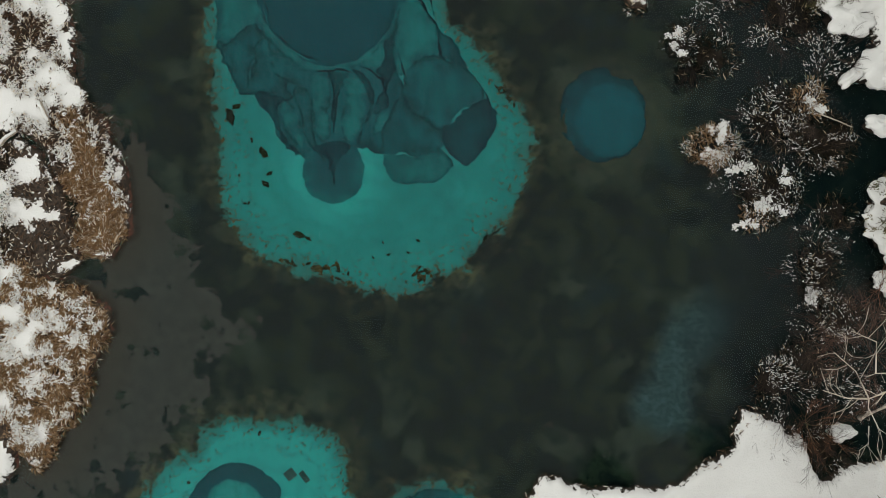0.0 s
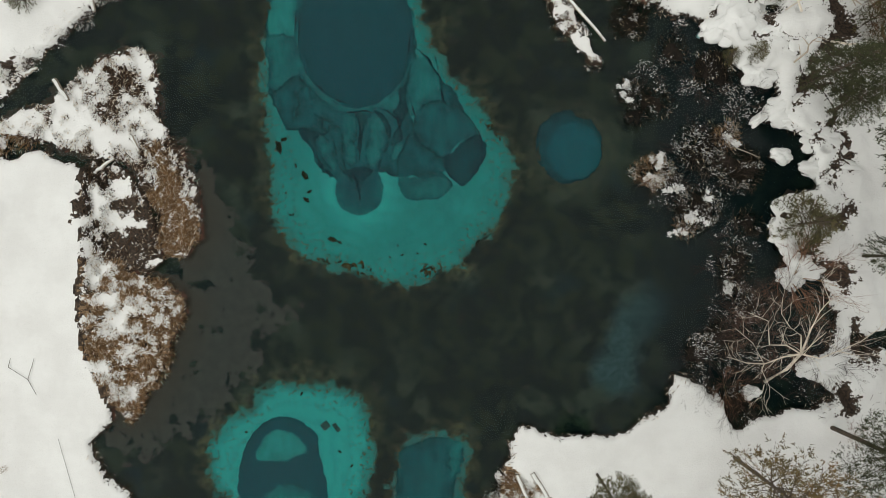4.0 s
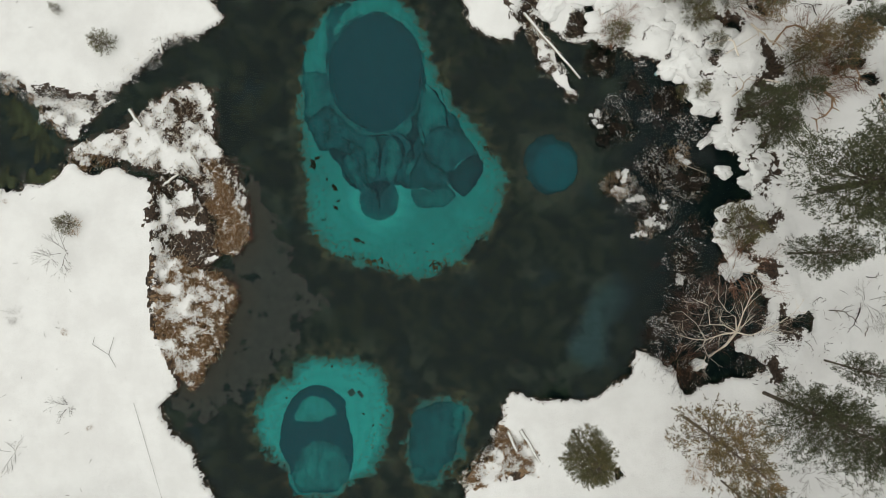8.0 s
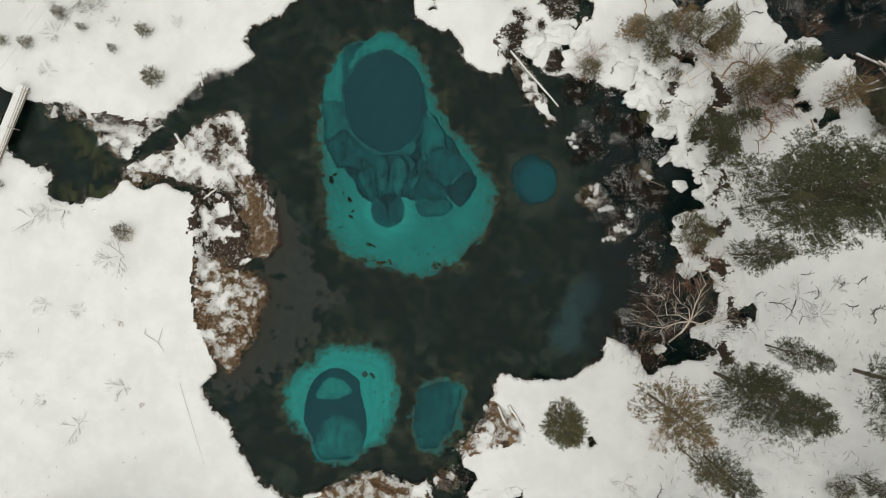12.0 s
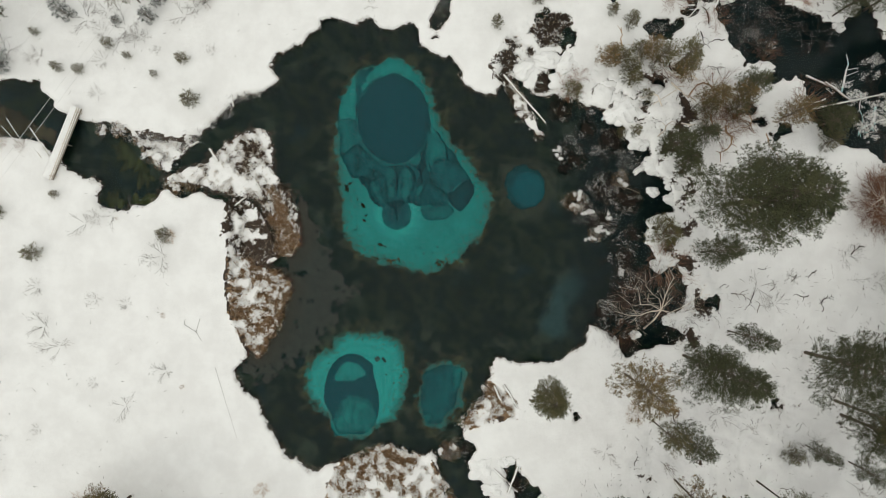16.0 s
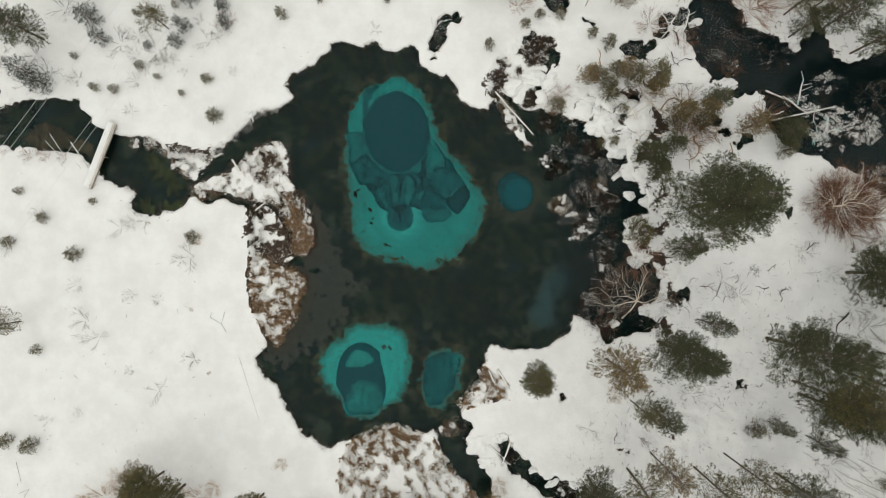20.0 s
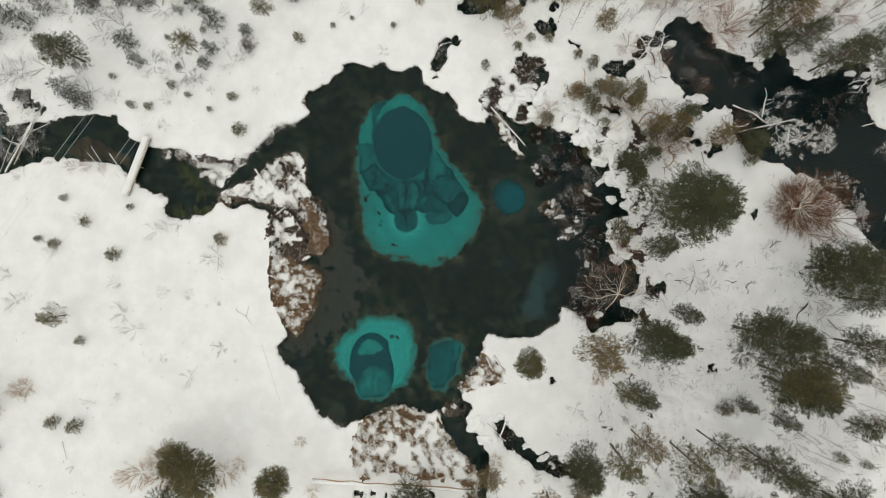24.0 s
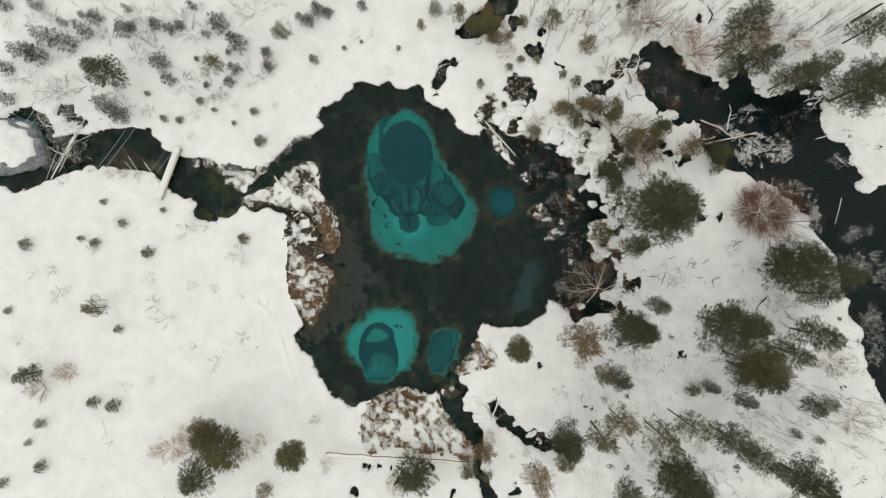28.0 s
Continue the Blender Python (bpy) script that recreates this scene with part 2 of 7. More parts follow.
def clay_material(name, dark, light, silt=(0.003, 0.022, 0.027), line=0.7, band=0.62):
    """Silty clay on the pool's floor, streaked along the flow: a feathered dark line of silt at its torn edge, thinning inwards."""
    n = Nodes(name)
    at = n.place()
    m = n.node("ShaderNodeMapping")
    n.put(m.inputs["Vector"], at)
    m.inputs["Scale"].default_value = (1.0, 0.22, 1.0)
    streak, blot = n.noise(2.4, 6, 0.65, m.outputs[0], 0.8), n.noise(0.8, 4, 0.6, at, 0.4)
    f = n.step(n.calc("ADD", n.calc("MULTIPLY", streak, 0.6), n.calc("MULTIPLY", blot, 0.4)), 0.38, 0.62)
    f = n.calc("ADD", n.calc("MULTIPLY", f, 0.75), n.calc("MULTIPLY", n.chance(), 0.25))
    torn, feather = n.noise(1.5, 5, 0.65, at, 0.5), n.noise(7.0, 4, 0.7, m.outputs[0], 0.6)
    d = n.calc("ADD", n.attr("edge"), n.calc("MULTIPLY_ADD", feather, 0.30, -0.15))
    wide = n.calc("MULTIPLY", n.step(d, 0.75, 0.0), n.calc("MULTIPLY", n.step(torn, 0.36, 0.60), band))
    thin = n.calc("MULTIPLY", n.step(d, 0.14, 0.0), n.calc("MULTIPLY", n.step(n.noise(1.1, 4, 0.7, at), 0.40, 0.56), line))
    col = n.mix(wide, n.mix(f, dark, light), silt)
    return n.done(n.mix(thin, col, (silt[0] * 0.5, silt[1] * 0.5, silt[2] * 0.55)), 0.8, None, 0.1)


FLOW = clay_material("silty_clay", (0.007, 0.082, 0.086), (0.013, 0.140, 0.138))
DARK_FLOW = clay_material("dark_silty_clay", (0.006, 0.052, 0.058), (0.010, 0.090, 0.094))
PALE_FLOW = clay_material("pale_silty_clay", (0.011, 0.125, 0.122), (0.020, 0.205, 0.190), (0.005, 0.050, 0.053))
BRIGHT_FLOW = clay_material("bright_clay", (0.016, 0.195, 0.180), (0.032, 0.31, 0.275), (0.010, 0.12, 0.115), 0.4, 0.4)
DIM_CLAY = clay_material("dim_pool_clay", (0.004, 0.050, 0.058), (0.008, 0.075, 0.085))
DEEP_CLAY = clay_material("deep_pool_clay", (0.003, 0.070, 0.080), (0.006, 0.082, 0.092), (0.003, 0.050, 0.056), 0.6, 0.5)
ROUND_CLAY = clay_material("round_pool_clay", (0.004, 0.090, 0.102), (0.008, 0.118, 0.130), (0.003, 0.050, 0.056), 0.3, 0.4)
VENT_CLAY = clay_material("vent_clay", (0.006, 0.070, 0.076), (0.010, 0.098, 0.104), (0.014, 0.150, 0.142), 0.0, 0.9)
SILT = clay_material("dark_silt", (0.003, 0.016, 0.020), (0.006, 0.032, 0.037))
ALGAE = clay_material("dark_algae", (0.012, 0.011, 0.005), (0.045, 0.030, 0.012), line=0.0, band=0.0)
OLIVE = clay_material("olive_algae", (0.035, 0.024, 0.009), (0.19, 0.115, 0.042), (0.010, 0.009, 0.004))
RUST_MUD = clay_material("rusty_mud", (0.07, 0.028, 0.017), (0.20, 0.085, 0.050), (0.03, 0.018, 0.012))


def water_material():
    n = Nodes("clear_water")
    t = n.tree
    clear = n.node("ShaderNodeBsdfTransparent")
    n.put(clear.inputs["Color"], (0.62, 0.94, 0.94))
    shine = n.node("ShaderNodeBsdfGlossy")
    n.put(shine.inputs["Roughness"], 0.03)
    n.put(shine.inputs["Normal"], n.bump(n.noise(0.8, 2, 0.5), 0.02, 0.02))
    fres = n.node("ShaderNodeFresnel")
    fres.inputs["IOR"].default_value = 1.28
    m = n.node("ShaderNodeMixShader")
    n.put(m.inputs[0], fres.outputs[0])
    t.links.new(clear.outputs[0], m.inputs[1]), t.links.new(shine.outputs[0], m.inputs[2])
    t.links.new(m.outputs[0], t.nodes["Material Output"].inputs["Surface"])
    return n.mat


GROUND, WATER = ground_material(), water_material()


# ---- plan fields ----
def lattice(ix, iy, seed):
    h = (ix * 374761393 + iy * 668265263 + seed * 1442695041) & 0xFFFFFFFF
    h = ((h ^ (h >> 13)) * 1274126177) & 0xFFFFFFFF
    return ((h ^ (h >> 16)) & 0xFFFF) / 65535.0


def grain(x, y, size, seed, octaves=4):
    """Smooth noise from -1 to 1; size is its coarsest wave in metres."""
    total, amp, norm = 0.0, 1.0, 0.0
    for o in range(octaves):
        u, v = np.asarray(x) / size + 7.3 * o, np.asarray(y) / size - 3.1 * o
        iu, iv = np.floor(u).astype(np.int64), np.floor(v).astype(np.int64)
        fu, fv = u - iu, v - iv
        su, sv = fu * fu * (3 - 2 * fu), fv * fv * (3 - 2 * fv)
        a, b = lattice(iu, iv, seed + o), lattice(iu + 1, iv, seed + o)
        c, d = lattice(iu, iv + 1, seed + o), lattice(iu + 1, iv + 1, seed + o)
        total = total + amp * ((a + (b - a) * su) * (1 - sv) + (c + (d - c) * su) * sv - 0.5)
        norm, amp, size = norm + amp, amp * 0.5, size * 0.5
    return 2 * total / norm


def cells(x, y, size, seed):
    """Distance to the nearest of scattered points, in units of size."""
    u, v = np.asarray(x) / size, np.asarray(y) / size
    iu, iv = np.floor(u).astype(np.int64), np.floor(v).astype(np.int64)
    best = np.full(np.shape(u), 9.0)
    for i in (-1, 0, 1):
        for j in (-1, 0, 1):
            px = iu + i + lattice(iu + i, iv + j, seed)
            py = iv + j + lattice(iu + i, iv + j, seed + 77)
            best = np.minimum(best, (u - px) ** 2 + (v - py) ** 2)
    return np.sqrt(best)


def rounded(points, cuts=3):
    """A closed outline through the points, rounded between them."""
    p = np.array([q[:2] for q in points], float)
    out = []
    a, b, c, d = np.roll(p, 1, 0), p, np.roll(p, -1, 0), np.roll(p, -2, 0)
    for k in range(cuts):
        t = k / cuts
        out.append(0.5 * (2 * b + (c - a) * t + (2 * a - 5 * b + 4 * c - d) * t * t + (3 * b - a - 3 * c + d) * t ** 3))
    return np.stack(out, 1).reshape(-1, 2)


def inside(x, y, outline, reach=7.0):
    """Signed distance in metres to an outline, positive inside."""
    x, y = np.asarray(x, float), np.asarray(y, float)
    res = np.full(x.shape, -reach)
    lo, hi = outline.min(0) - reach, outline.max(0) + reach
    near = (x > lo[0]) & (x < hi[0]) & (y > lo[1]) & (y < hi[1])
    px, py = x[near], y[near]
    if not len(px):
        return res
    best, odd = np.full(px.shape, 1e9), np.zeros(px.shape, bool)
    for (ax, ay), (bx, by) in zip(outline, np.roll(outline, -1, 0)):
        ex, ey = bx - ax, by - ay
        t = np.clip(((px - ax) * ex + (py - ay) * ey) / (ex * ex + ey * ey + 1e-9), 0, 1)
        best = np.minimum(best, (px - ax - t * ex) ** 2 + (py - ay - t * ey) ** 2)
        if ay != by:
            odd ^= ((ay > py) != (by > py)) & (px < (bx - ax) * (py - ay) / (by - ay) + ax)
    res[near] = np.where(odd, 1, -1) * np.minimum(np.sqrt(best), reach)
    return res


def oval(x, y, cx, cy, rx, ry, turn=0.0):
    c, s = math.cos(radians(turn)), math.sin(radians(turn))
    u, v = (x - cx) * c + (y - cy) * s, (y - cy) * c - (x - cx) * s
    return (1 - np.sqrt((u / rx) ** 2 + (v / ry) ** 2)) * min(rx, ry)


# ---- outlines of the plan, in metres ----
WEST_SHORE = [(1.99, -9.78), (1.5, -11.1), (0.42, -12.28), (-0.27, -13.59), (-0.69, -14.65), (-1.63, -15.03), (-2.57, -15.55), (-3.64, -16),
    (-4.96, -15.52), (-6.29, -15.04), (-7.43, -15.36), (-8.57, -15.94), (-10.32, -16.52), (-11.8, -17.04), (-13.01, -17.15),
    (-14.21, -16.67), (-15.27, -15.93), (-16.13, -14.72), (-16.91, -13.04), (-17.63, -11.5), (-18.56, -10.82), (-19.22, -10.14),
    (-19.34, -9.07), (-18.92, -8.01), (-18.3, -6.81), (-18.48, -5.67), (-19.14, -4.66), (-19.6, -3.64), (-19.7, -1.29),
    (-19.8, 1.39), (-19.69, 3.74), (-20.08, 5.43), (-21.29, 5.86), (-22.91, 6.02), (-24.41, 5.92), (-25.62, 6.48), (-26.64, 6.17)]
NORTH_SHORE = [(-27.54, 5.31), (-28.7, 4.79), (-30.26, 5.23), (-31.35, 5.79), (-31.47, 7.14), (-32.96, 7.91), (-33.91, 8.61), (-35.27, 9.65),
    (-37.31, 10.99), (-40.94, 11.27), (-43.69, 11.74), (-46.39, 11.11), (-49.44, 9.95), (-51.66, 8.91), (-53.59, 9.77),
    (-56.51, 10.1), (-56.48, 14.2), (-52.33, 11.51), (-49.91, 11.46), (-49.39, 15.2), (-46.76, 15.62), (-44, 15.69), (-40.89, 16.16),
    (-36.97, 16.07), (-36.1, 14.96), (-34.4, 13.43), (-32.36, 12.37), (-29.5, 12.1), (-28.15, 10.99), (-26.24, 10.81),
    (-24.21, 10.09), (-22.57, 11.14), (-20.37, 13.25), (-19.27, 14.44), (-17.5, 14.8), (-16, 15.71)]
EAST_SHORE = [(-16.25, 16.93), (-15.56, 17.99), (-13.93, 18.7), (-12.63, 19.54), (-12.07, 20.61), (-10.52, 20.97), (-9.31, 20.33),
    (-7.96, 20.84), (-7.03, 20.14), (-5.82, 19.98), (-4.61, 20.35), (-3.81, 19.86), (-3.37, 18.5), (-2.38, 17.61), (-1.18, 17.17),
    (-0.39, 16.48), (-0.01, 15.2), (1.04, 14.51), (2.51, 14.27), (3.59, 15.12), (4.8, 15.49), (6.44, 14.25), (8.09, 14.01),
    (9.74, 13.5), (11.71, 12.66), (13.02, 11.7), (14.24, 10.07), (15.43, 10.31), (15.65, 8.04), (16.68, 6.69), (17.69, 4.68),
    (15.69, 3.79), (15.26, 2.08), (16.81, 0.59), (17.97, -0.76), (18.45, -2.62), (17.09, -4.58), (16.4, -6.22), (14.93, -7.19)]
SOUTH_SHORE = [(13.62, -6.9), (12.85, -6.03), (11.54, -5.48), (10.35, -5.53), (10.07, -6.45), (8.86, -7.29), (7.66, -8), (6, -8.18),
    (4.34, -8.22), (3.16, -7.87), (2.21, -8.59)]
LAKE = rounded(WEST_SHORE + NORTH_SHORE + EAST_SHORE + SOUTH_SHORE)
OUTFLOW = rounded([(-3.1, -15.55), (-1.62, -14.9), (-0.32, -16.24), (0.32, -17.71), (1.62, -19.04), (2.12, -20.9), (2.21, -22.88), (2.04, -24.73),
    (3.46, -26.98), (4.21, -28.83), (2.76, -28.95), (2.01, -26.84), (1.24, -25.18), (1.28, -23.27), (1.17, -21.95), (-0.4, -20.74),
    (-1.69, -18.74)])
SIDE_CREEK = rounded([(2.99, -16.55), (3.93, -16.29), (4.43, -17.75), (5.79, -19.09), (7.29, -20.03), (9.26, -20.45), (11.02, -21.39), (12.25, -22.45),
    (11.19, -22.97), (9.34, -22.95), (8.04, -22.28), (6.21, -21.07), (5.05, -19.74), (3.88, -18.8)])
RIVER = rounded([(20.96, 22.04), (22.2, 24.14), (24.18, 24.35), (25.8, 23.64), (27.13, 21.34), (29.21, 20.62), (31.68, 19.76), (32.95, 23.58),
    (33.84, 22.63), (34.3, 20.23), (35.17, 18.48), (37.24, 18.03), (39.42, 19.3), (42.09, 19.63), (42.83, 18.03), (42.38, 15.73),
    (42.97, 13.53), (45, 12.17), (45.73, 10.31), (46.73, 8.97), (47.83, 6.84), (51.66, 5.85), (50.99, -18.16), (47.97, -16.3),
    (46.89, -13.55), (46.45, -10.94), (46.12, -8.65), (45.03, -6.21), (44.18, -4.37), (43.84, -2.39), (43.26, -0.02), (40.76, 3.04),
    (38.25, 6.38), (34.27, 8.45), (31.18, 9.97), (28.88, 12.27), (28.55, 14.93), (25.69, 15.93), (23.35, 16.78), (22.21, 18.94)])
FAR_POOL = rounded([(-0.01, 26.49), (1.69, 27.92), (3.46, 29.35), (5.09, 30.78), (7.42, 30.72), (6.38, 28.73), (4.88, 27.02), (3.13, 26.27),
    (1.39, 25.78)])
INLET = rounded([(-2.74, 19.97), (-2.51, 21.31), (-1.89, 22.63), (-1.47, 23.56), (-0.8, 23.41), (-0.75, 22.34), (-1.24, 21), (-1.93, 19.95)])
REED_NORTH = rounded([(-25.74, 7.43), (-23.69, 8.33), (-21.92, 9.1), (-20.41, 10.42), (-19.04, 11.4), (-17.41, 11.63), (-16.61, 10.94), (-16.31, 8.71),
    (-15.86, 7.23), (-14.93, 6), (-14.15, 4.24), (-13.98, 2.36), (-14.74, 0.9), (-15.82, 1.25), (-16.06, 2.66), (-16.99, 4.16),
    (-17.78, 5.38), (-19.39, 5.82), (-21.01, 6.39), (-23.44, 6.84)])
REED_SOUTH = rounded([(-19.88, 0.59), (-18.59, 0.56), (-17.19, -0.13), (-15.98, -0.42), (-14.78, -1.65), (-15.14, -3.25), (-15.64, -4.98),
    (-16.47, -6.44), (-17.3, -7.63), (-18.11, -7.62), (-18.63, -6.54), (-19.42, -5.19), (-19.94, -3.97)])
RUSTY_SEDGE = rounded([(-16.77, 6.47), (-16.14, 6.39), (-15.26, 5.06), (-14.7, 3.97), (-14.07, 2.88), (-14.13, 1.48), (-14.99, 0.78), (-16.02, 0.77),
    (-16.26, 2.25), (-16.11, 3.03), (-16.91, 3.97), (-16.28, 4.9)])
REED_WEST = rounded([(-19.94, 5.56), (-18.86, 5.14), (-18.48, 3.38), (-18.92, 1.38), (-19.22, -0.63), (-20.03, -0.62)])
MUD_FLAT = rounded([(-20.08, 5.43), (-18.72, 5.4), (-17.65, 4.84), (-16.86, 3.75), (-16.2, 2.26), (-15.96, 0.92), (-16.51, -0.01), (-17.72, 0.15),
    (-18.79, 0.7), (-20.01, 0.32)])
SEDGE_BANK = rounded([(-10.8, -16.91), (-8.44, -15.61), (-6.29, -14.98), (-4.1, -15.93), (-2.47, -17.67), (-1.17, -19.21), (0.13, -20.75),
    (1.3, -22.08), (1.12, -24.85), (-1.24, -22.85), (-3.89, -22.82), (-6.54, -22.13), (-8.54, -22.12), (-10.89, -22.76),
    (-11.85, -20.09)])
CREEK_TUSSOCK = rounded([(-28.14, 11.26), (-26.24, 11.08), (-24.34, 10.5), (-23.39, 11.02), (-22.85, 10.74), (-24.09, 9.42), (-25.6, 7.9), (-26.61, 8.93),
    (-27.48, 10.16)])
SPIT = rounded([(3.32, 15.12), (4.53, 15.5), (5.56, 13.6), (6.45, 11.71), (6.83, 10.5), (6.16, 10.25), (5.12, 11.47), (3.95, 13.1)])
MARSH = rounded([(3.32, 14.86), (2.83, 17.01), (3.67, 19.34), (5.22, 20.3), (6.58, 21.61), (7.94, 22.91), (8.92, 22.22), (9.13, 19.53),
    (9.14, 16.52), (7.46, 15.56), (9.42, 13.84), (8.08, 13.54), (6.1, 13.92)])
SOUTH_MARSH = rounded([(1.86, -10.12), (2.86, -10.37), (3.61, -10.81), (4.35, -12.17), (4.1, -12.79), (2.73, -12.8), (1.49, -13.26), (-0.26, -13.88),
    (-0.81, -13.46), (-0.01, -12.46), (0.86, -11.45)])
HUMMOCKS = rounded([(10.09, 14.16), (12.71, 12.64), (14.25, 10.34), (15.69, 10.04), (15.78, 7.71), (17.18, 5.69), (16.49, 3.91), (15.29, 3.4),
    (15.39, 1.74), (17.06, 0.05), (18.48, -1.29), (18.8, -4.61), (16.91, -7.22), (19.53, -7.26), (20.93, -3.32), (19.71, 0.67),
    (19.79, 4.64), (19.21, 7.97), (19.94, 11.28), (18.68, 13.96), (15.44, 16.71), (12.12, 16.12)])
NORTHWEST = rounded([(-56.32, 34.23), (-16.41, 33.04), (-20.58, 27.05), (-24.77, 19.03), (-32.31, 16.84), (-41.23, 17.05), (-49.5, 18.62),
    (-56.44, 19.47)])
NORTH_BUSH = rounded([(-4.93, 32.7), (21.05, 31.93), (24.85, 25.13), (20.05, 16.59), (12.75, 14.77), (8.13, 15.88), (4.9, 20.98), (-0.34, 26.5)])
WOODS = rounded([(10.33, 26.2), (18.94, 25.96), (24.66, 16.48), (31.11, 12.35), (31.65, 7.71), (29.5, -0.17), (20.3, -1.99), (16.19, -9.85),
    (10.79, -16.38), (8.55, -29.52), (57.03, -29.87), (58.85, 32.78), (6.49, 34.38)])
HOLES = [(9.23, 24.22, 0.85), (7.09, 27.37, 0.6), (6.77, 27.91, 0.5), (28.51, 27.23, 0.5), (6.97, 20.99, 0.5), (6.55, 20.27, 0.45),
    (8.73, 19.21, 0.45), (8.72, 18.61, 0.5), (8.57, 17.81, 0.3), (7.81, 16.42, 0.6), (8.28, 16.61, 0.4), (16.03, 19.63, 0.65),
    (16.95, 19.47, 0.6), (17.81, 19.72, 0.4), (19.52, 22.21, 0.7), (20.32, 22.59, 0.6), (19.1, 21.28, 0.5), (20.85, 22.97, 0.5),
    (15.8, 14.9, 0.6), (15.14, 14.98, 0.4), (15.44, 13.91, 0.45), (14.1, 12.74, 0.5), (13.71, 13.28, 0.4), (17.67, 16.32, 0.4),
    (23.99, 12.98, 0.4), (25.97, 10.68, 0.45), (26.56, 10.86, 0.45), (25.5, 16.06, 0.35), (25.55, 15.4, 0.35), (24.68, 11.77, 0.35),
    (22.65, 12.08, 0.3), (23.25, 12.53, 0.3), (16.28, -5.89, 0.7), (17.06, -6.3, 0.6), (13.69, -6.9, 0.55), (13.68, -7.57, 0.45),
    (17.78, 5.88, 0.35), (19.81, -3.43, 0.3), (20.54, -3.11, 0.3), (25.51, -11.89, 0.35), (26.04, -11.77, 0.4), (30.39, 4.23, 0.32),
    (26.89, 10.86, 0.4), (28.62, 3.74, 0.28), (21.98, 14.55, 0.3), (10.33, 26.2, 0.35), (-11.39, -24.34, 0.45),
    (-10.86, -24.61, 0.35), (-12.71, -27.51, 0.45), (-9.65, -24.36, 0.3), (-7.55, -26.3, 0.35), (-7.99, -24.7, 0.3),
    (-1.39, -28, 0.4), (6.03, -27.26, 0.45), (5.62, -27.66, 0.4), (9.67, -13.13, 0.3), (9.22, -12.72, 0.25), (-3.92, -24.28, 0.3),
    (-46.74, 17.87, 0.6), (-46.04, 18.33, 0.5), (-45.22, 17.15, 0.5), (-47.42, 18.5, 0.4), (-44.54, 16.65, 0.4), (11.91, 22.47, 0.3),
    (-1.3, -14.95, 0.9), (-0.55, -15.6, 0.7), (-0.28, 23.2, 0.4), (-2.5, 18.95, 0.4), (-52.2, 13.9, 4.4)]
CLAY_MAIN = rounded([(-7.05, 17.57), (-5.62, 17.76), (-4.22, 16.88), (-3.36, 15.56), (-2.59, 13.92), (-1.94, 12.16), (-1.12, 10.56), (0.1, 9.08),
    (1.23, 7.7), (2.08, 6.55), (2.36, 5.21), (1.99, 3.79), (1.22, 2.38), (0.09, 1.04), (-1.33, 0.03), (-3.16, -0.62), (-4.58, -0.58),
    (-6.01, -0.22), (-7.64, 0.39), (-9.03, 1.13), (-9.85, 2.19), (-10.39, 3.41), (-10.6, 5.05), (-10.68, 6.68), (-10.85, 8.32),
    (-11.06, 9.96), (-10.94, 11.6), (-10.66, 13.24), (-10.17, 14.89), (-9.39, 16.11), (-8.49, 16.93)])
CLAY_SOUTH = rounded([(-11.51, -6.77), (-10.9, -6.04), (-9.67, -5.63), (-8.04, -5.86), (-6.49, -6.26), (-5.51, -7.15), (-5.06, -8.76), (-5.06, -10.58),
    (-5.5, -12.2), (-6.4, -13.42), (-7.41, -13.95), (-8.1, -14.64), (-10.06, -14.78), (-11.28, -14.47), (-11.7, -13.26),
    (-12.72, -12.38), (-13.59, -11.33), (-13.63, -9.83), (-13.02, -8.4)])
CLAY_EAST = rounded([(-3.56, -9.16), (-2.55, -8.59), (-1.33, -8.38), (-0.32, -8.74), (-0.16, -9.95), (-0.52, -11.16), (-0.24, -11.88),
    (-1.33, -12.97), (-2.42, -13.91), (-3.48, -13.67), (-3.96, -12.59), (-4.04, -10.78)])
CLAY_ROUND = rounded([(3.66, 6.63), (4.14, 7.52), (5.15, 8), (6.16, 7.84), (6.8, 7.02), (6.88, 6.01), (6.35, 5.08), (5.83, 4.52), (4.74, 4.68),
    (3.94, 5.33)])
CLAY_GREY = rounded([(7.13, -3.47), (7.94, -1.86), (8.94, -0.94), (9.94, -0.94), (10.34, -1.86), (9.74, -2.66), (8.85, -3.47), (8.53, -4.68),
    (8.61, -5.8), (7.72, -6.29), (6.6, -5.89), (6.33, -4.88)])
MUD_BED = rounded([(-14.22, 5.06), (-13.39, 4.24), (-12.56, 2.19), (-11.73, 0.15), (-10.91, -1.08), (-10.09, -2.3), (-10.9, -4.33), (-12.13, -5.96),
    (-13.35, -7.59), (-15.81, -8.82), (-17.87, -9.24), (-18.29, -7.62), (-15.83, -5.98), (-15.01, -3.53), (-14.61, -1.08),
    (-14.61, 0.15), (-13.8, 1.78)])


(VENT_X, VENT_Y), (DISK_X, DISK_Y), (ROUND_X, ROUND_Y) = [(-5.85, 4.26), (-6.02, 12.43), (5.27, 6.38)]


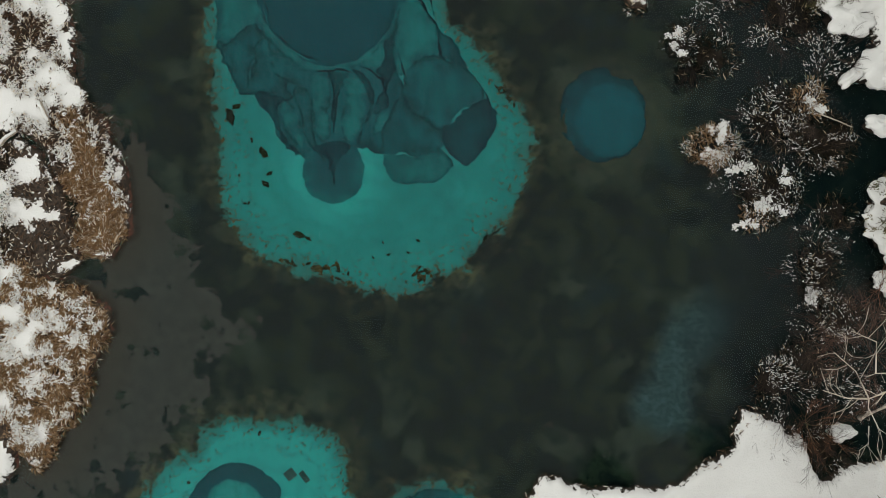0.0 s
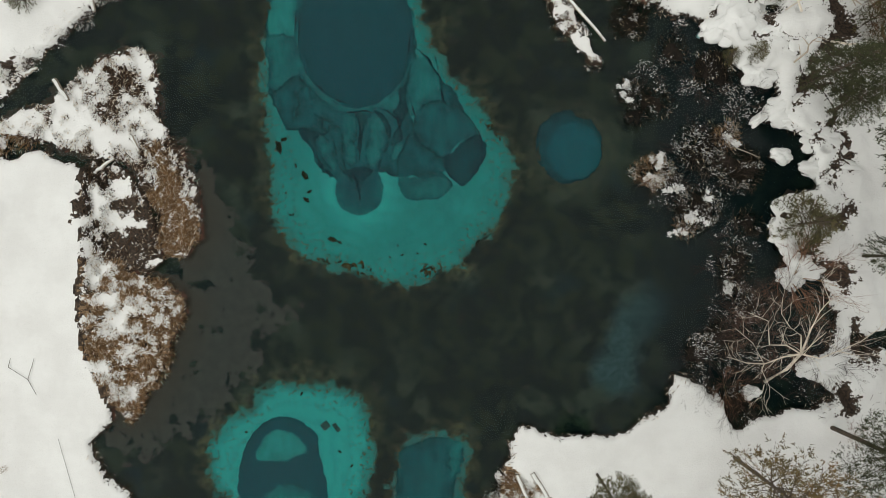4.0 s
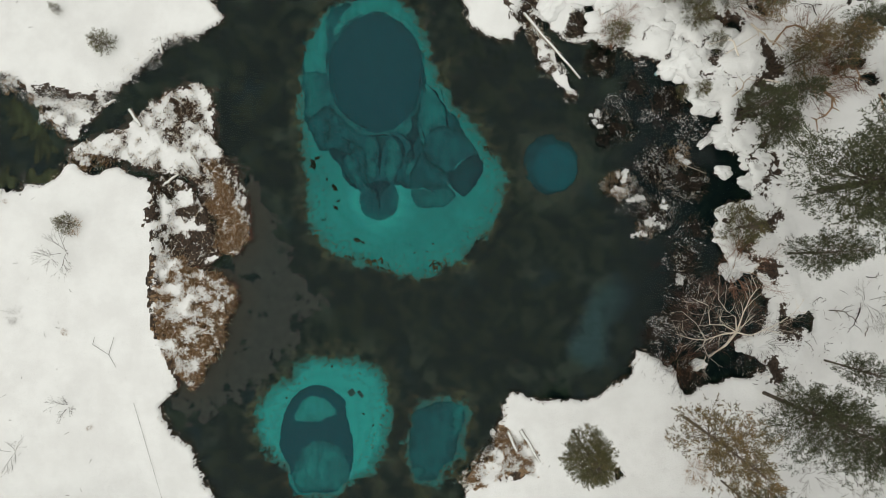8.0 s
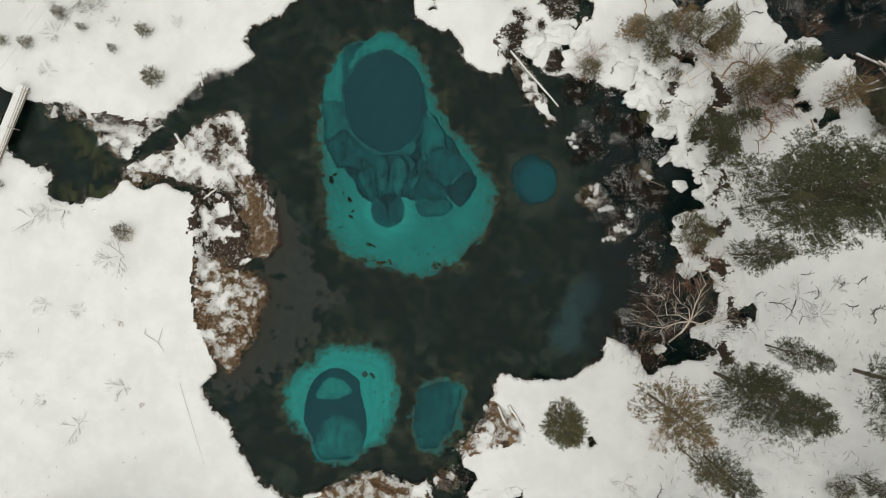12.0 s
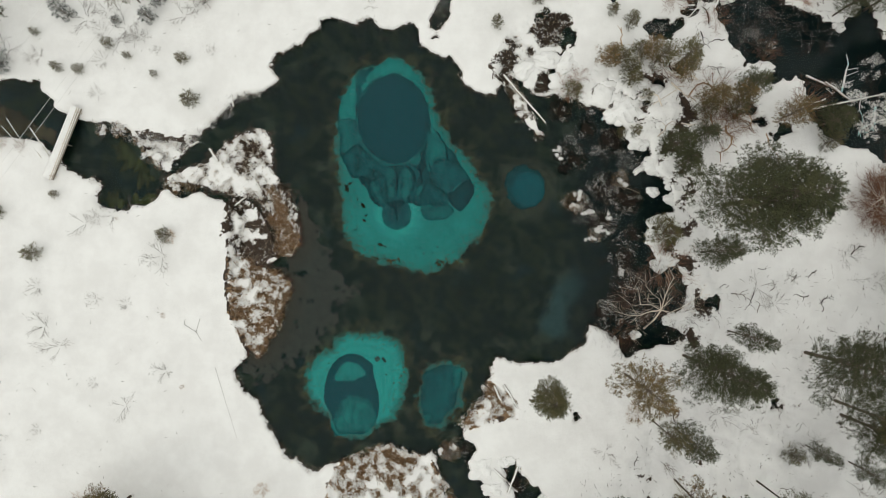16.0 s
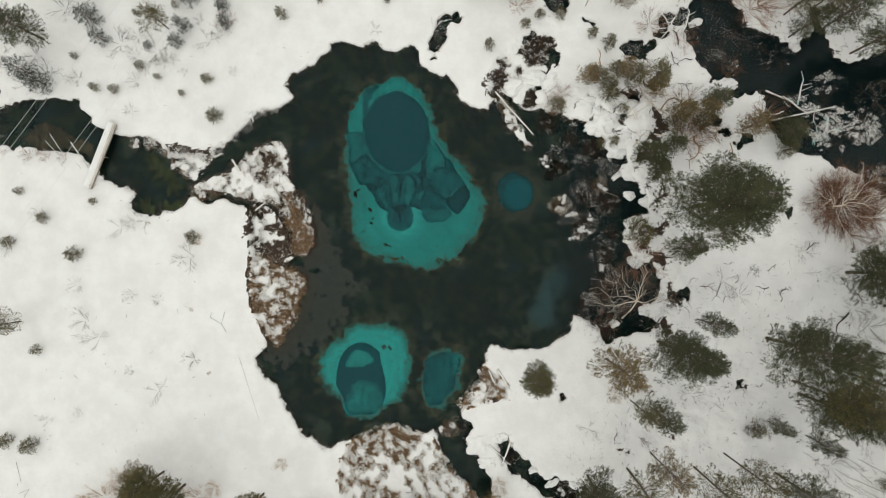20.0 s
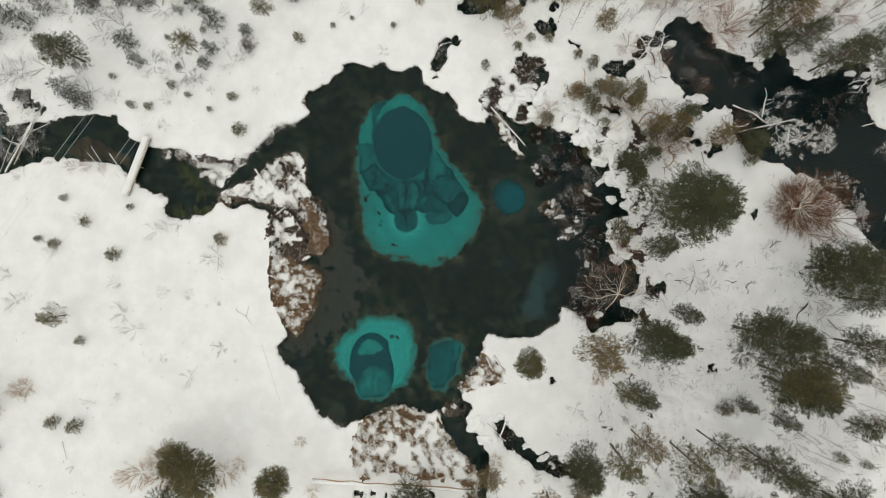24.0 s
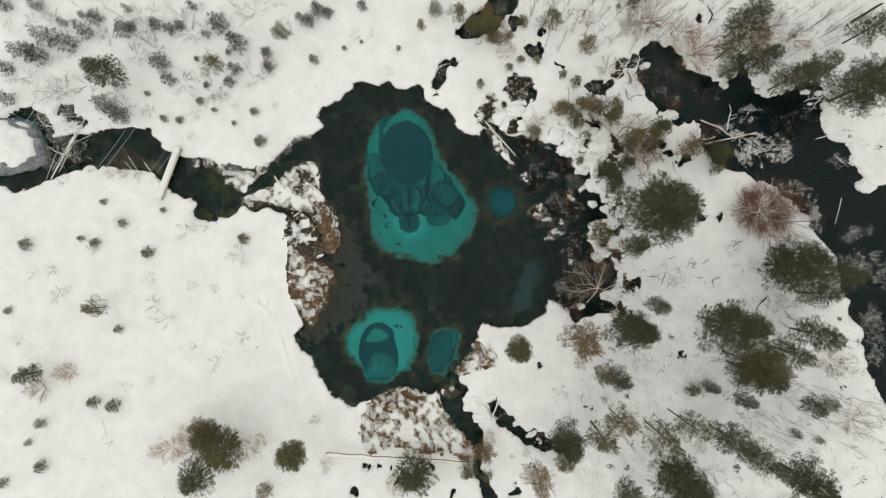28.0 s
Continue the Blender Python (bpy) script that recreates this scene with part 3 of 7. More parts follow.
def terrain(x, y):
    """Height of the ground and the fields that its cover follows."""
    f = {}
    wx = x + 0.34 * grain(x, y, 1.3, 11, 4) + 0.26 * grain(x, y, 0.55, 12, 2)
    wy = y + 0.34 * grain(x, y, 1.3, 23, 4) + 0.26 * grain(x, y, 0.55, 24, 2)
    water = inside(wx, wy, LAKE)
    for o in (OUTFLOW, SIDE_CREEK, RIVER, FAR_POOL, INLET):
        water = np.maximum(water, inside(wx, wy, o))
    for hx, hy, hr in HOLES:
        water = np.maximum(water, hr * 1.05 - np.hypot(wx + 0.9 * (wx - x) - hx, wy + 0.9 * (wy - y) - hy))
    wild = np.clip(np.maximum(np.maximum(inside(x, y, WOODS), inside(x, y, HUMMOCKS)), inside(x, y, RIVER) + 3) / 1.5 + 0.5, 0, 1)
    for o in (SIDE_CREEK, OUTFLOW, FAR_POOL, INLET):
        wild = np.maximum(wild, np.clip((inside(x, y, o) + 2.5) / 1.5, 0, 1))
    wild = np.maximum(wild, 0.8 * np.clip((-21.5 - x) / 2, 0, 1) * np.clip((x + 56) / 3, 0, 1))
    water = water + wild * np.exp(-(water / 1.1) ** 2) * (0.75 * grain(x, y, 1.9, 91, 4) + 0.15 * grain(x, y, 0.5, 92, 2))
    low = np.full(x.shape, -7.0)
    for o in (REED_NORTH, REED_SOUTH, REED_WEST, MUD_FLAT, CREEK_TUSSOCK):
        low = np.maximum(low, inside(wx, wy, o))
    low = np.maximum(low, inside(wx, wy, SPIT) - 0.28)
    marsh = np.maximum(np.maximum(inside(wx, wy, MARSH), inside(wx, wy, SEDGE_BANK)), inside(wx, wy, SOUTH_MARSH))
    water = np.minimum(water, -low)
    s = -water
    f["shore"] = s
    woods = np.clip(inside(x, y, WOODS) / 4, 0, 1)
    hum = np.clip(inside(x, y, HUMMOCKS) + 0.5, 0, 1)
    pillow = cells(wx, wy, 1.9, 5)
    land = 0.16 + 0.22 * (1 - np.exp(-np.maximum(s, 0) / 0.12))
    land = land + np.clip(s / 3, 0, 1) * (0.16 * grain(x, y, 9, 31, 4) + 0.05 * grain(x, y, 1.2, 41, 3))
    land = land + np.clip(s / 2, 0, 1) * woods * (0.30 * grain(x, y, 2.6, 51, 4) + 0.35 * np.maximum(0, 1 - 1.5 * cells(wx, wy, 2.3, 8) ** 2))
    land = land + hum * 0.55 * (np.maximum(0, 1 - 1.9 * pillow ** 2) - 0.35)
    isle = 0.03 + 0.14 * (1 - np.exp(-np.maximum(low, 0) / 0.3)) + 0.10 * np.maximum(0, grain(x, y, 0.9, 61, 3))
    t = np.clip((np.maximum(low, marsh) + 0.1) / 0.4, 0, 1)
    land = land * (1 - t) + (isle + np.where(marsh > low, 0.12, 0.0)) * t
    depth = 0.14 + 0.32 * (1 - np.exp(-np.maximum(water, 0) / 1.2)) + 0.06 * grain(x, y, 2.0, 71, 3)
    clay = inside(wx, wy, CLAY_MAIN)
    for o in (CLAY_SOUTH, CLAY_EAST):
        clay = np.maximum(clay, inside(wx, wy, o))
    f["clay"] = clay
    flat = np.clip(clay / 0.6 + 0.3, 0, 1)
    depth = depth * (1 - flat) + 0.45 * flat
    disk = oval(x, y, DISK_X, DISK_Y, 3.02, 3.80, -4)
    vent = oval(x, y, VENT_X, VENT_Y, 1.20, 1.20)
    hole = oval(x, y, ROUND_X, ROUND_Y, 1.62, 1.72)
    f["dim"] = 0.66 * np.clip(inside(wx, wy, CLAY_EAST) / 0.5 + 0.6, 0, 1)
    f["bright"] = np.clip(1.1 * np.exp(-np.abs(vent + 0.3) / 0.5) + 1.0 * np.clip(inside(wx, wy, CLAY_SOUTH) / 0.8, 0, 1), 0, 1)
    depth = depth + 0.25 * np.clip(vent / 0.5, 0, 1) + 0.25 * np.clip(disk / 0.4, 0, 1) + 0.2 * np.clip(hole / 0.4, 0, 1)
    f["algae"] = 1.0 - 1.7 * np.clip(inside(x, y, MUD_BED) / 3.0 + 0.6, 0, 1)
    back = np.maximum(inside(x, y, REED_NORTH), inside(x, y, REED_SOUTH))
    f["brown"] = np.clip(1 + back / 2.0, 0, 1)
    f["algae"] = np.where(back > -0.9, f["algae"] - 1.2 * np.clip(1 + back / 0.9, 0, 1), f["algae"])
    rusty = np.clip((inside(x, y, RUSTY_SEDGE) + 0.2) / 0.5, 0, 1)
    bare = np.where(low > -0.3, -0.10 - 1.0 * grain(x, y, 1.3, 81, 3) - 1.7 * grain(x, y, 0.5, 82, 3) + 1.2 * rusty - 0.22 * np.clip((y - 5.0) / 3, 0, 1) + 0.30 * np.clip((0.8 - y) / 0.6, 0, 1), -1.6)
    wet = np.clip((oval(wx, wy, -17.8, 1.2, 1.6, 1.1) + 0.15) / 0.4, 0, 1)
    bare = np.where(low > -0.3, bare + 1.1 * wet + 0.40 * np.clip(1 - low / 0.5, 0, 1), bare)
    f["thatch"] = np.maximum(rusty, 0.55 * np.clip(inside(x, y, REED_SOUTH) + 0.8, 0, 1))
    f["thatch"] = np.maximum(f["thatch"], 0.75 * np.clip(np.maximum(inside(x, y, SEDGE_BANK), inside(x, y, SOUTH_MARSH)) + 0.8, 0, 1))
    bare = np.where(marsh > -0.5, np.maximum(bare, -0.10 - 3.4 * grain(x, y, 1.7, 82, 3) - 1.8 * np.clip(0.7 - marsh, 0, 1)), bare)
    bare = np.where(inside(wx, wy, SOUTH_MARSH) > -0.2, np.maximum(bare, 0.30 - 2.6 * grain(x, y, 0.6, 86, 3)), bare)
    bare = np.where(inside(wx, wy, SEDGE_BANK) > -0.2, 0.26 - 0.22 * s - 2.4 * grain(x + 0.3 * y, 0.8 * y, 0.55, 85, 3), bare)
    gap = (pillow - 0.50) * 3.4 + 0.9 * grain(x, y, 2.5, 83, 3)
    bare = np.maximum(bare, hum * np.minimum(gap, 0.9) - (1 - hum) * 1.8)
    hollow = cells(wx + 40, wy, 3.4, 19)
    f["bare"] = np.maximum(bare, woods * (0.12 - hollow * 5.0 + 0.5 * grain(x, y, 4, 84, 2)) - (1 - woods) * 1.8)
    f["marsh"], f["low"] = marsh, low
    marshy = np.clip((x - 8.2 + 0.9 * grain(x, y, 2.5, 95, 3)) / 2.5, 0, 1) * np.clip((18.5 - x) / 2, 0, 1) * np.clip((y + 8) / 3, 0, 1)
    f["river"] = np.maximum(np.clip(inside(x, y, RIVER) / 2 + 1, 0, 1), 0.9 * marshy)
    f["grey"] = np.clip(inside(wx, wy, CLAY_GREY) / 0.9 + 0.5, 0, 1)
    f["halo"] = np.clip(1 + inside(x, y, CLAY_ROUND) / 1.3, 0, 1)
    z = np.where(s > 0, land, -depth)
    edge = np.clip((s + 0.10) / 0.2, 0, 1)
    f["z"] = np.where(np.abs(s) < 0.1, -0.14 + edge * 0.32, z)
    return f


def height(x, y):
    return float(terrain(np.array([float(x)]), np.array([float(y)]))["z"][0])


def steps(lo, hi, fine, mid_lo, mid_hi, mid):
    """Grid lines: fine in the middle, coarser round it, then wide to the horizon."""
    a = list(np.arange(lo, hi, fine))
    b, c = list(np.arange(mid_lo, lo, mid)), list(np.arange(hi, mid_hi, mid))
    out, far = [], mid
    while far < 2500:
        far *= 1.45
        out.append(far)
    return np.array([mid_lo - v for v in reversed(out)] + b + a + c + [mid_hi + v for v in out])


def grid_object(name, xs, ys, z, material, fields=None):
    nx, ny = len(xs), len(ys)
    gx, gy = np.meshgrid(xs, ys)
    co = np.stack([gx, gy, z], -1).reshape(-1, 3)
    i = np.arange(nx * ny).reshape(ny, nx)
    quads = np.stack([i[:-1, :-1], i[:-1, 1:], i[1:, 1:], i[1:, :-1]], -1).reshape(-1, 4)
    me = bpy.data.meshes.new(name)
    me.vertices.add(len(co)), me.loops.add(quads.size), me.polygons.add(len(quads))
    me.vertices.foreach_set("co", co.ravel().astype(np.float32))
    me.loops.foreach_set("vertex_index", quads.ravel().astype(np.int32))
    me.polygons.foreach_set("loop_start", np.arange(0, quads.size, 4, dtype=np.int32))
    me.polygons.foreach_set("use_smooth", np.ones(len(quads), bool))
    for key, val in (fields or {}).items():
        me.attributes.new(key, "FLOAT", "POINT").data.foreach_set("value", val.ravel().astype(np.float32))
    me.update(calc_edges=True)
    me.materials.append(material)
    return new(name, me)


XS = steps(-21.0, 27.0, 0.105, -60.0, 54.0, 0.34)
YS = steps(-17.0, 25.0, 0.105, -36.0, 38.0, 0.34)
GX, GY = np.meshgrid(XS, YS)
FIELD = terrain(GX, GY)
ground = grid_object("ground", XS, YS, FIELD["z"], GROUND, {k: FIELD[k] for k in ("shore", "clay", "bright", "dim", "algae", "brown", "bare", "river", "grey", "halo", "thatch")})
tagged(ground, "snow-covered forest clearing round a clear thermal lake", "ground", kind="structure")
water = grid_object("water", np.linspace(-70, 65, 28), np.linspace(-45, 45, 19), np.zeros((19, 28)), WATER)
tagged(water, "still clear water over dark algae and turquoise clay", "water", kind="structure")


# ---- helpers for things ----
def mesh_of(name, verts, faces, material, smooth=False):
    me = bpy.data.meshes.new(name)
    me.from_pydata(verts, [], faces)
    if smooth:
        me.polygons.foreach_set("use_smooth", np.ones(len(me.polygons), bool))
    me.materials.append(material)
    return me


def thing(name, label, category, group="", kind="", at=(0, 0, 0)):
    ob = new(name)
    ob.location = at
    return tagged(ob, label, category, group, kind)


def part(name, me, parent, label=""):
    ob = new(name, me)
    ob.parent = parent
    if name in ("blade_tuft", "snow_fleck", "bough_frame", "crown", "twig_crown", "snow_clump"):
        ob["kind"] = "stuff"
    if label:
        ob["label"] = label
    return ob


class Shape:
    """Collects vertices and faces of one mesh."""

    def __init__(self):
        self.v, self.f = [], []

    def tube(self, pts, radii, sides=5, cap=True):
        base = len(self.v)
        for k, p in enumerate(pts):
            d = (pts[min(k + 1, len(pts) - 1)] - pts[max(k - 1, 0)]).normalized()
            u = d.orthogonal().normalized()
            w = d.cross(u)
            for s in range(sides):
                a = 2 * math.pi * s / sides
                self.v.append(p + (u * math.cos(a) + w * math.sin(a)) * radii[k])
        for k in range(len(pts) - 1):
            for s in range(sides):
                a, b = base + k * sides + s, base + k * sides + (s + 1) % sides
                self.f.append((a, b, b + sides, a + sides))
        if cap:
            self.f.append(tuple(base + s for s in reversed(range(sides))))
            self.f.append(tuple(base + (len(pts) - 1) * sides + s for s in range(sides)))

    def spray(self, p, d, length, width, up):
        """A small needle spray or blade: a bent, tapering leaf."""
        side = d.cross(up).normalized() * width * 0.5
        i = len(self.v)
        self.v += [p + side, p + d * length, p - side]
        self.f.append((i, i + 1, i + 2))

    def mesh(self, name, material, smooth=False):
        return mesh_of(name, self.v, self.f, material, smooth)


def turn(v, ang):
    return Vector((v.x * math.cos(ang) - v.y * math.sin(ang), v.x * math.sin(ang) + v.y * math.cos(ang), v.z))


def conifer(seed, tall, wide, whorls, boughs, sprays, foliage, ragged=0.3, low=0.12, full=0.75, leaf=1.0):
    """Trunk, bough and crown meshes of a spruce or pine, its foot at the origin."""
    rnd = random.Random(seed)
    trunk, limbs, crown = Shape(), Shape(), Shape()
    lean = Vector((rnd.uniform(-0.04, 0.04), rnd.uniform(-0.04, 0.04), 0))
    spine = [Vector((0, 0, tall * k / 6 - (0.3 if k == 0 else 0))) + lean * tall * (k / 6) ** 2 for k in range(7)]
    trunk.tube(spine, [0.012 * tall * (1 - 0.92 * k / 6) + 0.012 for k in range(7)], 8)
    lobes = [(rnd.uniform(0, 6.28), rnd.uniform(-1, 1)) for _ in range(5)]
    for w in range(whorls):
        h = low + (1 - low) * (w + rnd.random() * 0.6) / whorls
        z = tall * h
        k = (h - low) / (1 - low)
        reach = wide * 1.1 * min(1.0, (1.03 - k) ** full) * min(1.0, 0.6 + 2.0 * k)
        off = rnd.uniform(0, 6.28)
        n = max(5, int(boughs * (0.5 + 0.5 * reach / wide)))
        for b in range(n):
            if rnd.random() < ragged * 0.35:
                continue
            ang = off + 6.283 * b / n + rnd.uniform(-0.3, 0.3)
            swell = 1 + ragged * 0.35 * sum(math.cos(ang - q) ** 3 * g for q, g in lobes[:3])
            r = reach * swell * rnd.uniform(1 - ragged * 0.8, 1 + ragged * 0.35)
            rise = rnd.uniform(-0.30, 0.0) + 0.55 * k
            d = Vector((math.cos(ang), math.sin(ang), rise)).normalized()
            side = Vector((-math.sin(ang), math.cos(ang), 0))
            p0 = lean * tall * h * h + Vector((0, 0, z + rnd.uniform(-0.02, 0.02) * tall))
            pts = [p0, p0 + d * r * 0.5, p0 + d * r + Vector((0, 0, 0.08 * r))]
            limbs.tube(pts, [0.006 * tall * (1 - h) + 0.012, 0.012, 0.005], 3, False)
            for s in range(5 if k < 0.6 else 2):
                o = p0.lerp(pts[2], rnd.uniform(0.15, 0.95))
                e = turn(d, rnd.choice((-1, 1)) * rnd.uniform(0.4, 1.2))
                limbs.spray(o, e, rnd.uniform(0.25, 0.8) * leaf, 0.022, Vector((0.1, 0.1, 1)))
            count = max(2, int(sprays / 9 * (0.3 + 0.7 * r / wide)))
            for s in range(count):
                q = 0.12 + 0.9 * rnd.random() ** 0.65
                across = rnd.uniform(-1, 1) * 0.42 * r * (1.12 - q) ** 0.6
                base = p0 + d * r * q + side * across + Vector((0, 0, 0.08 * r * q * q + rnd.uniform(-0.2, 0.15) - 0.25 * abs(across)))
                sd = turn(d, (0.9 if across > 0 else -0.9) * rnd.uniform(0.0, 1.0) + rnd.uniform(-0.4, 0.4))
                sd.z += rnd.uniform(-0.45, 0.5)
                sd.normalize()
                long = leaf * rnd.uniform(0.28, 0.62)
                for j in range(9):
                    nd = turn(sd, (0.7 if j % 2 else -0.7) * rnd.uniform(0.2, 1.9))
                    nd.z += rnd.uniform(-0.6, 0.7)
                    up = Vector((rnd.uniform(-0.9, 0.9), rnd.uniform(-0.9, 0.9), 1)).normalized()
                    crown.spray(base + sd * long * rnd.random() + Vector((rnd.uniform(-0.07, 0.07), rnd.uniform(-0.07, 0.07), rnd.uniform(-0.06, 0.06))), nd.normalized(), leaf * rnd.uniform(0.12, 0.24), leaf * rnd.uniform(0.045, 0.085), up)
    return trunk.mesh("trunk", BARK, True), limbs.mesh("bough_frame", BARK), crown.mesh("crown", foliage)


def plant_conifer(kit, name, label, category, group):
    ob = thing(name, label, category, group)
    for n, me in zip(("trunk", "bough_frame", "crown"), kit):
        part(n, me, ob)
    return ob


def twiggy(seed, stems, tall, spread, order, thick, bark, split=3, droop=0.0):
    """Bare branches that fork from one foot."""
    rnd = random.Random(seed)
    sh = Shape()

    def grow(p, d, length, r, left):
        mid = p + d * length * 0.5 + Vector((rnd.uniform(-1, 1), rnd.uniform(-1, 1), rnd.uniform(-0.5, 1))) * length * 0.07
        end = p + d * length + Vector((0, 0, -droop * length))
        if left == 0:
            sh.spray(p, (end - p).normalized(), length, r * 2.2, Vector((rnd.uniform(-0.4, 0.4), rnd.uniform(-0.4, 0.4), 1)))
            return
        if left == 1:
            sh.tube([p, end], [r, r * 0.55], 3, False)
        else:
            sh.tube([p, mid, end], [r, r * 0.8, r * 0.55], 4, False)
        for k in range(split + (rnd.random() < 0.4)):
            e = turn(d, rnd.uniform(-0.8, 0.8))
            e.z += rnd.uniform(-0.38, 0.24)
            e.normalize()
            q = rnd.uniform(0.35, 1.0) if k else 1.0
            root = (p.lerp(mid, q * 2) if q < 0.5 else mid.lerp(end, q * 2 - 1))
            grow(root, e, length * rnd.uniform(0.45, 0.8), max(r * 0.55, 0.003), left - 1)

    for s in range(stems):
        a = 6.283 * s / stems + rnd.uniform(-0.5, 0.5)
        out = spread * rnd.uniform(0.5, 1.1)
        d = Vector((math.cos(a) * out, math.sin(a) * out, tall)).normalized()
        grow(Vector((rnd.uniform(-0.06, 0.06), rnd.uniform(-0.06, 0.06), -0.1)), d, math.hypot(tall, spread) * rnd.uniform(0.4, 0.6), thick, order)
    return sh.mesh("twig_crown", bark)


# ---- lake-bed clay: stacked flow lobes with dark silt rims ----
FLOOR = -0.45


def wavy(outline, amount, seed):
    """The outline, roughened in and out, with its outward normals."""
    nrm = np.roll(outline, -1, 0) - np.roll(outline, 1, 0)
    nrm = np.stack([nrm[:, 1], -nrm[:, 0]], 1) / (np.linalg.norm(nrm, axis=1, keepdims=True) + 1e-9)
    if (outline[:, 0] * np.roll(outline[:, 1], -1) - np.roll(outline[:, 0], -1) * outline[:, 1]).sum() < 0:
        nrm = -nrm
    out = outline + nrm * (amount * (grain(outline[:, 0], outline[:, 1], 0.5, seed, 3) + 0.55 * grain(outline[:, 0], outline[:, 1], 0.17, seed + 1, 2)))[:, None]
    return out, nrm


def clay_sheet(parent, name, points, material, z, seed, rough=0.26, label=""):
    """One thin sheet of settled clay with a torn edge; it carries the distance to that edge."""
    out, _ = wavy(rounded(points, 14), rough, seed)
    cell = 0.06
    lo, hi = out.min(0) - cell, out.max(0) + cell
    gx, gy = np.meshgrid(np.arange(lo[0], hi[0] + cell, cell), np.arange(lo[1], hi[1] + cell, cell))
    d = inside(gx, gy, out)
    sx, sy = (inside(gx + 0.02, gy, out) - d) / 0.02, (inside(gx, gy + 0.02, out) - d) / 0.02
    back = np.clip(np.where(d < 0, d, 0.0), -2 * cell, 0)
    px, py = gx - sx * back, gy - sy * back
    i = np.arange(d.size).reshape(d.shape)
    used = np.stack([i[:-1, :-1], i[:-1, 1:], i[1:, 1:], i[1:, :-1]], -1).reshape(-1, 4)
    used = used[(d.ravel()[used] > 0).any(1)]
    keep, at = np.unique(used, return_inverse=True)
    verts = np.stack([px.ravel(), py.ravel(), np.full(d.size, z)], 1)[keep]
    me = mesh_of(name, verts.tolist(), at.reshape(-1, 4).tolist(), material)
    me.attributes.new("edge", "FLOAT", "POINT").data.foreach_set("value", np.clip(d.ravel()[keep], 0.0, 2.0).astype(np.float32))
    part(name, me, parent, label)


def ellipse(cx, cy, rx, ry, tilt=0.0, count=20):
    c, s = math.cos(radians(tilt)), math.sin(radians(tilt))
    out = []
    for k in range(count):
        a = 2 * math.pi * k / count
        u, v = rx * math.cos(a), ry * math.sin(a)
        out.append((cx + u * c - v * s, cy + u * s + v * c))
    return out


main_pool = thing("thermal_pool", "turquoise clay pool floor with dark-rimmed silt flows", "pool", "thermal pools")
clay_sheet(main_pool, "flow_lobe", [(-10.76, 15.05), (-10.71, 11.68), (-10.63, 9.66), (-9.91, 8), (-9.43, 7.36), (-9.03, 7.49), (-8.47, 6.72), (-7.66, 5.29),
    (-7.02, 4.94), (-6.52, 5.05), (-5.75, 4.95), (-4.8, 5.21), (-4, 5.09), (-2.58, 4.93), (-1.34, 5.06), (-2.26, 6.07),
    (-2.84, 6.95), (-3.14, 8.93), (-2.85, 11.79), (-3.56, 14.19), (-6.11, 16.61), (-9.32, 16.64)], FLOW, FLOOR + 0.006, 1)
clay_sheet(main_pool, "flow_lobe", [(-10.76, 16.33), (-9.96, 16.65), (-9.24, 16), (-9.15, 14.71), (-9.22, 13.59), (-9.3, 12.55), (-10.5, 12.4), (-10.71, 13.28),
    (-10.43, 14.24)], BRIGHT_FLOW, FLOOR + 0.010, 2)
clay_sheet(main_pool, "flow_lobe", [(-10.71, 12.29), (-9.3, 12.42), (-8.93, 10.55), (-9.2, 10.04), (-10.08, 9.52), (-10.53, 9.73), (-10.76, 10.88)], PALE_FLOW, FLOOR + 0.013, 3)
clay_sheet(main_pool, "flow_lobe", [(-10.52, 9.54), (-10.05, 9.78), (-9.39, 10.2), (-8.92, 10.37), (-8.8, 9.78), (-9.16, 8.95), (-9.34, 8.12), (-9.28, 7.46), (-9.57, 7.55), (-10.05, 8.23), (-10.35, 8.77)], FLOW, FLOOR + 0.0160, 4, 0.22)
clay_sheet(main_pool, "flow_lobe", [(-8.8, 10.26), (-8.44, 9.54), (-8.33, 8.71), (-7.91, 8.18), (-7.67, 7.76), (-7.37, 7.28), (-7.79, 7.22), (-8.38, 7.4), (-8.92, 7.34), (-9.24, 7.55), (-9.31, 8.12), (-9.1, 8.95), (-8.84, 9.66)], FLOW, FLOOR + 0.0172, 5, 0.2)
clay_sheet(main_pool, "flow_lobe", [(-8.98, 7.4), (-8.38, 6.57), (-7.97, 5.74), (-7.43, 5.12), (-7.08, 4.95), (-7.2, 5.14), (-7.67, 5.5), (-7.97, 5.98), (-8.12, 6.57), (-8.05, 7.02), (-7.73, 7.22), (-8.15, 7.43), (-8.62, 7.55)], DARK_FLOW, FLOOR + 0.0184, 6, 0.1)
clay_sheet(main_pool, "flow_lobe", [(-7.94, 7.08), (-7.61, 7.05), (-7.26, 6.63), (-7.08, 6.1), (-7.01, 5.48), (-7.2, 5.24), (-7.55, 5.6), (-7.84, 6.1), (-8.0, 6.57)], PALE_FLOW, FLOOR + 0.0196, 7, 0.08)
clay_sheet(main_pool, "flow_lobe", [(-7.37, 7.78), (-6.9, 7.64), (-6.72, 7.05), (-6.66, 6.33), (-6.58, 5.62), (-6.13, 4.72), (-6.42, 4.93), (-6.78, 5.36), (-7.02, 5.95), (-7.2, 6.67), (-7.43, 7.28)], FLOW, FLOOR + 0.0208, 8, 0.08)
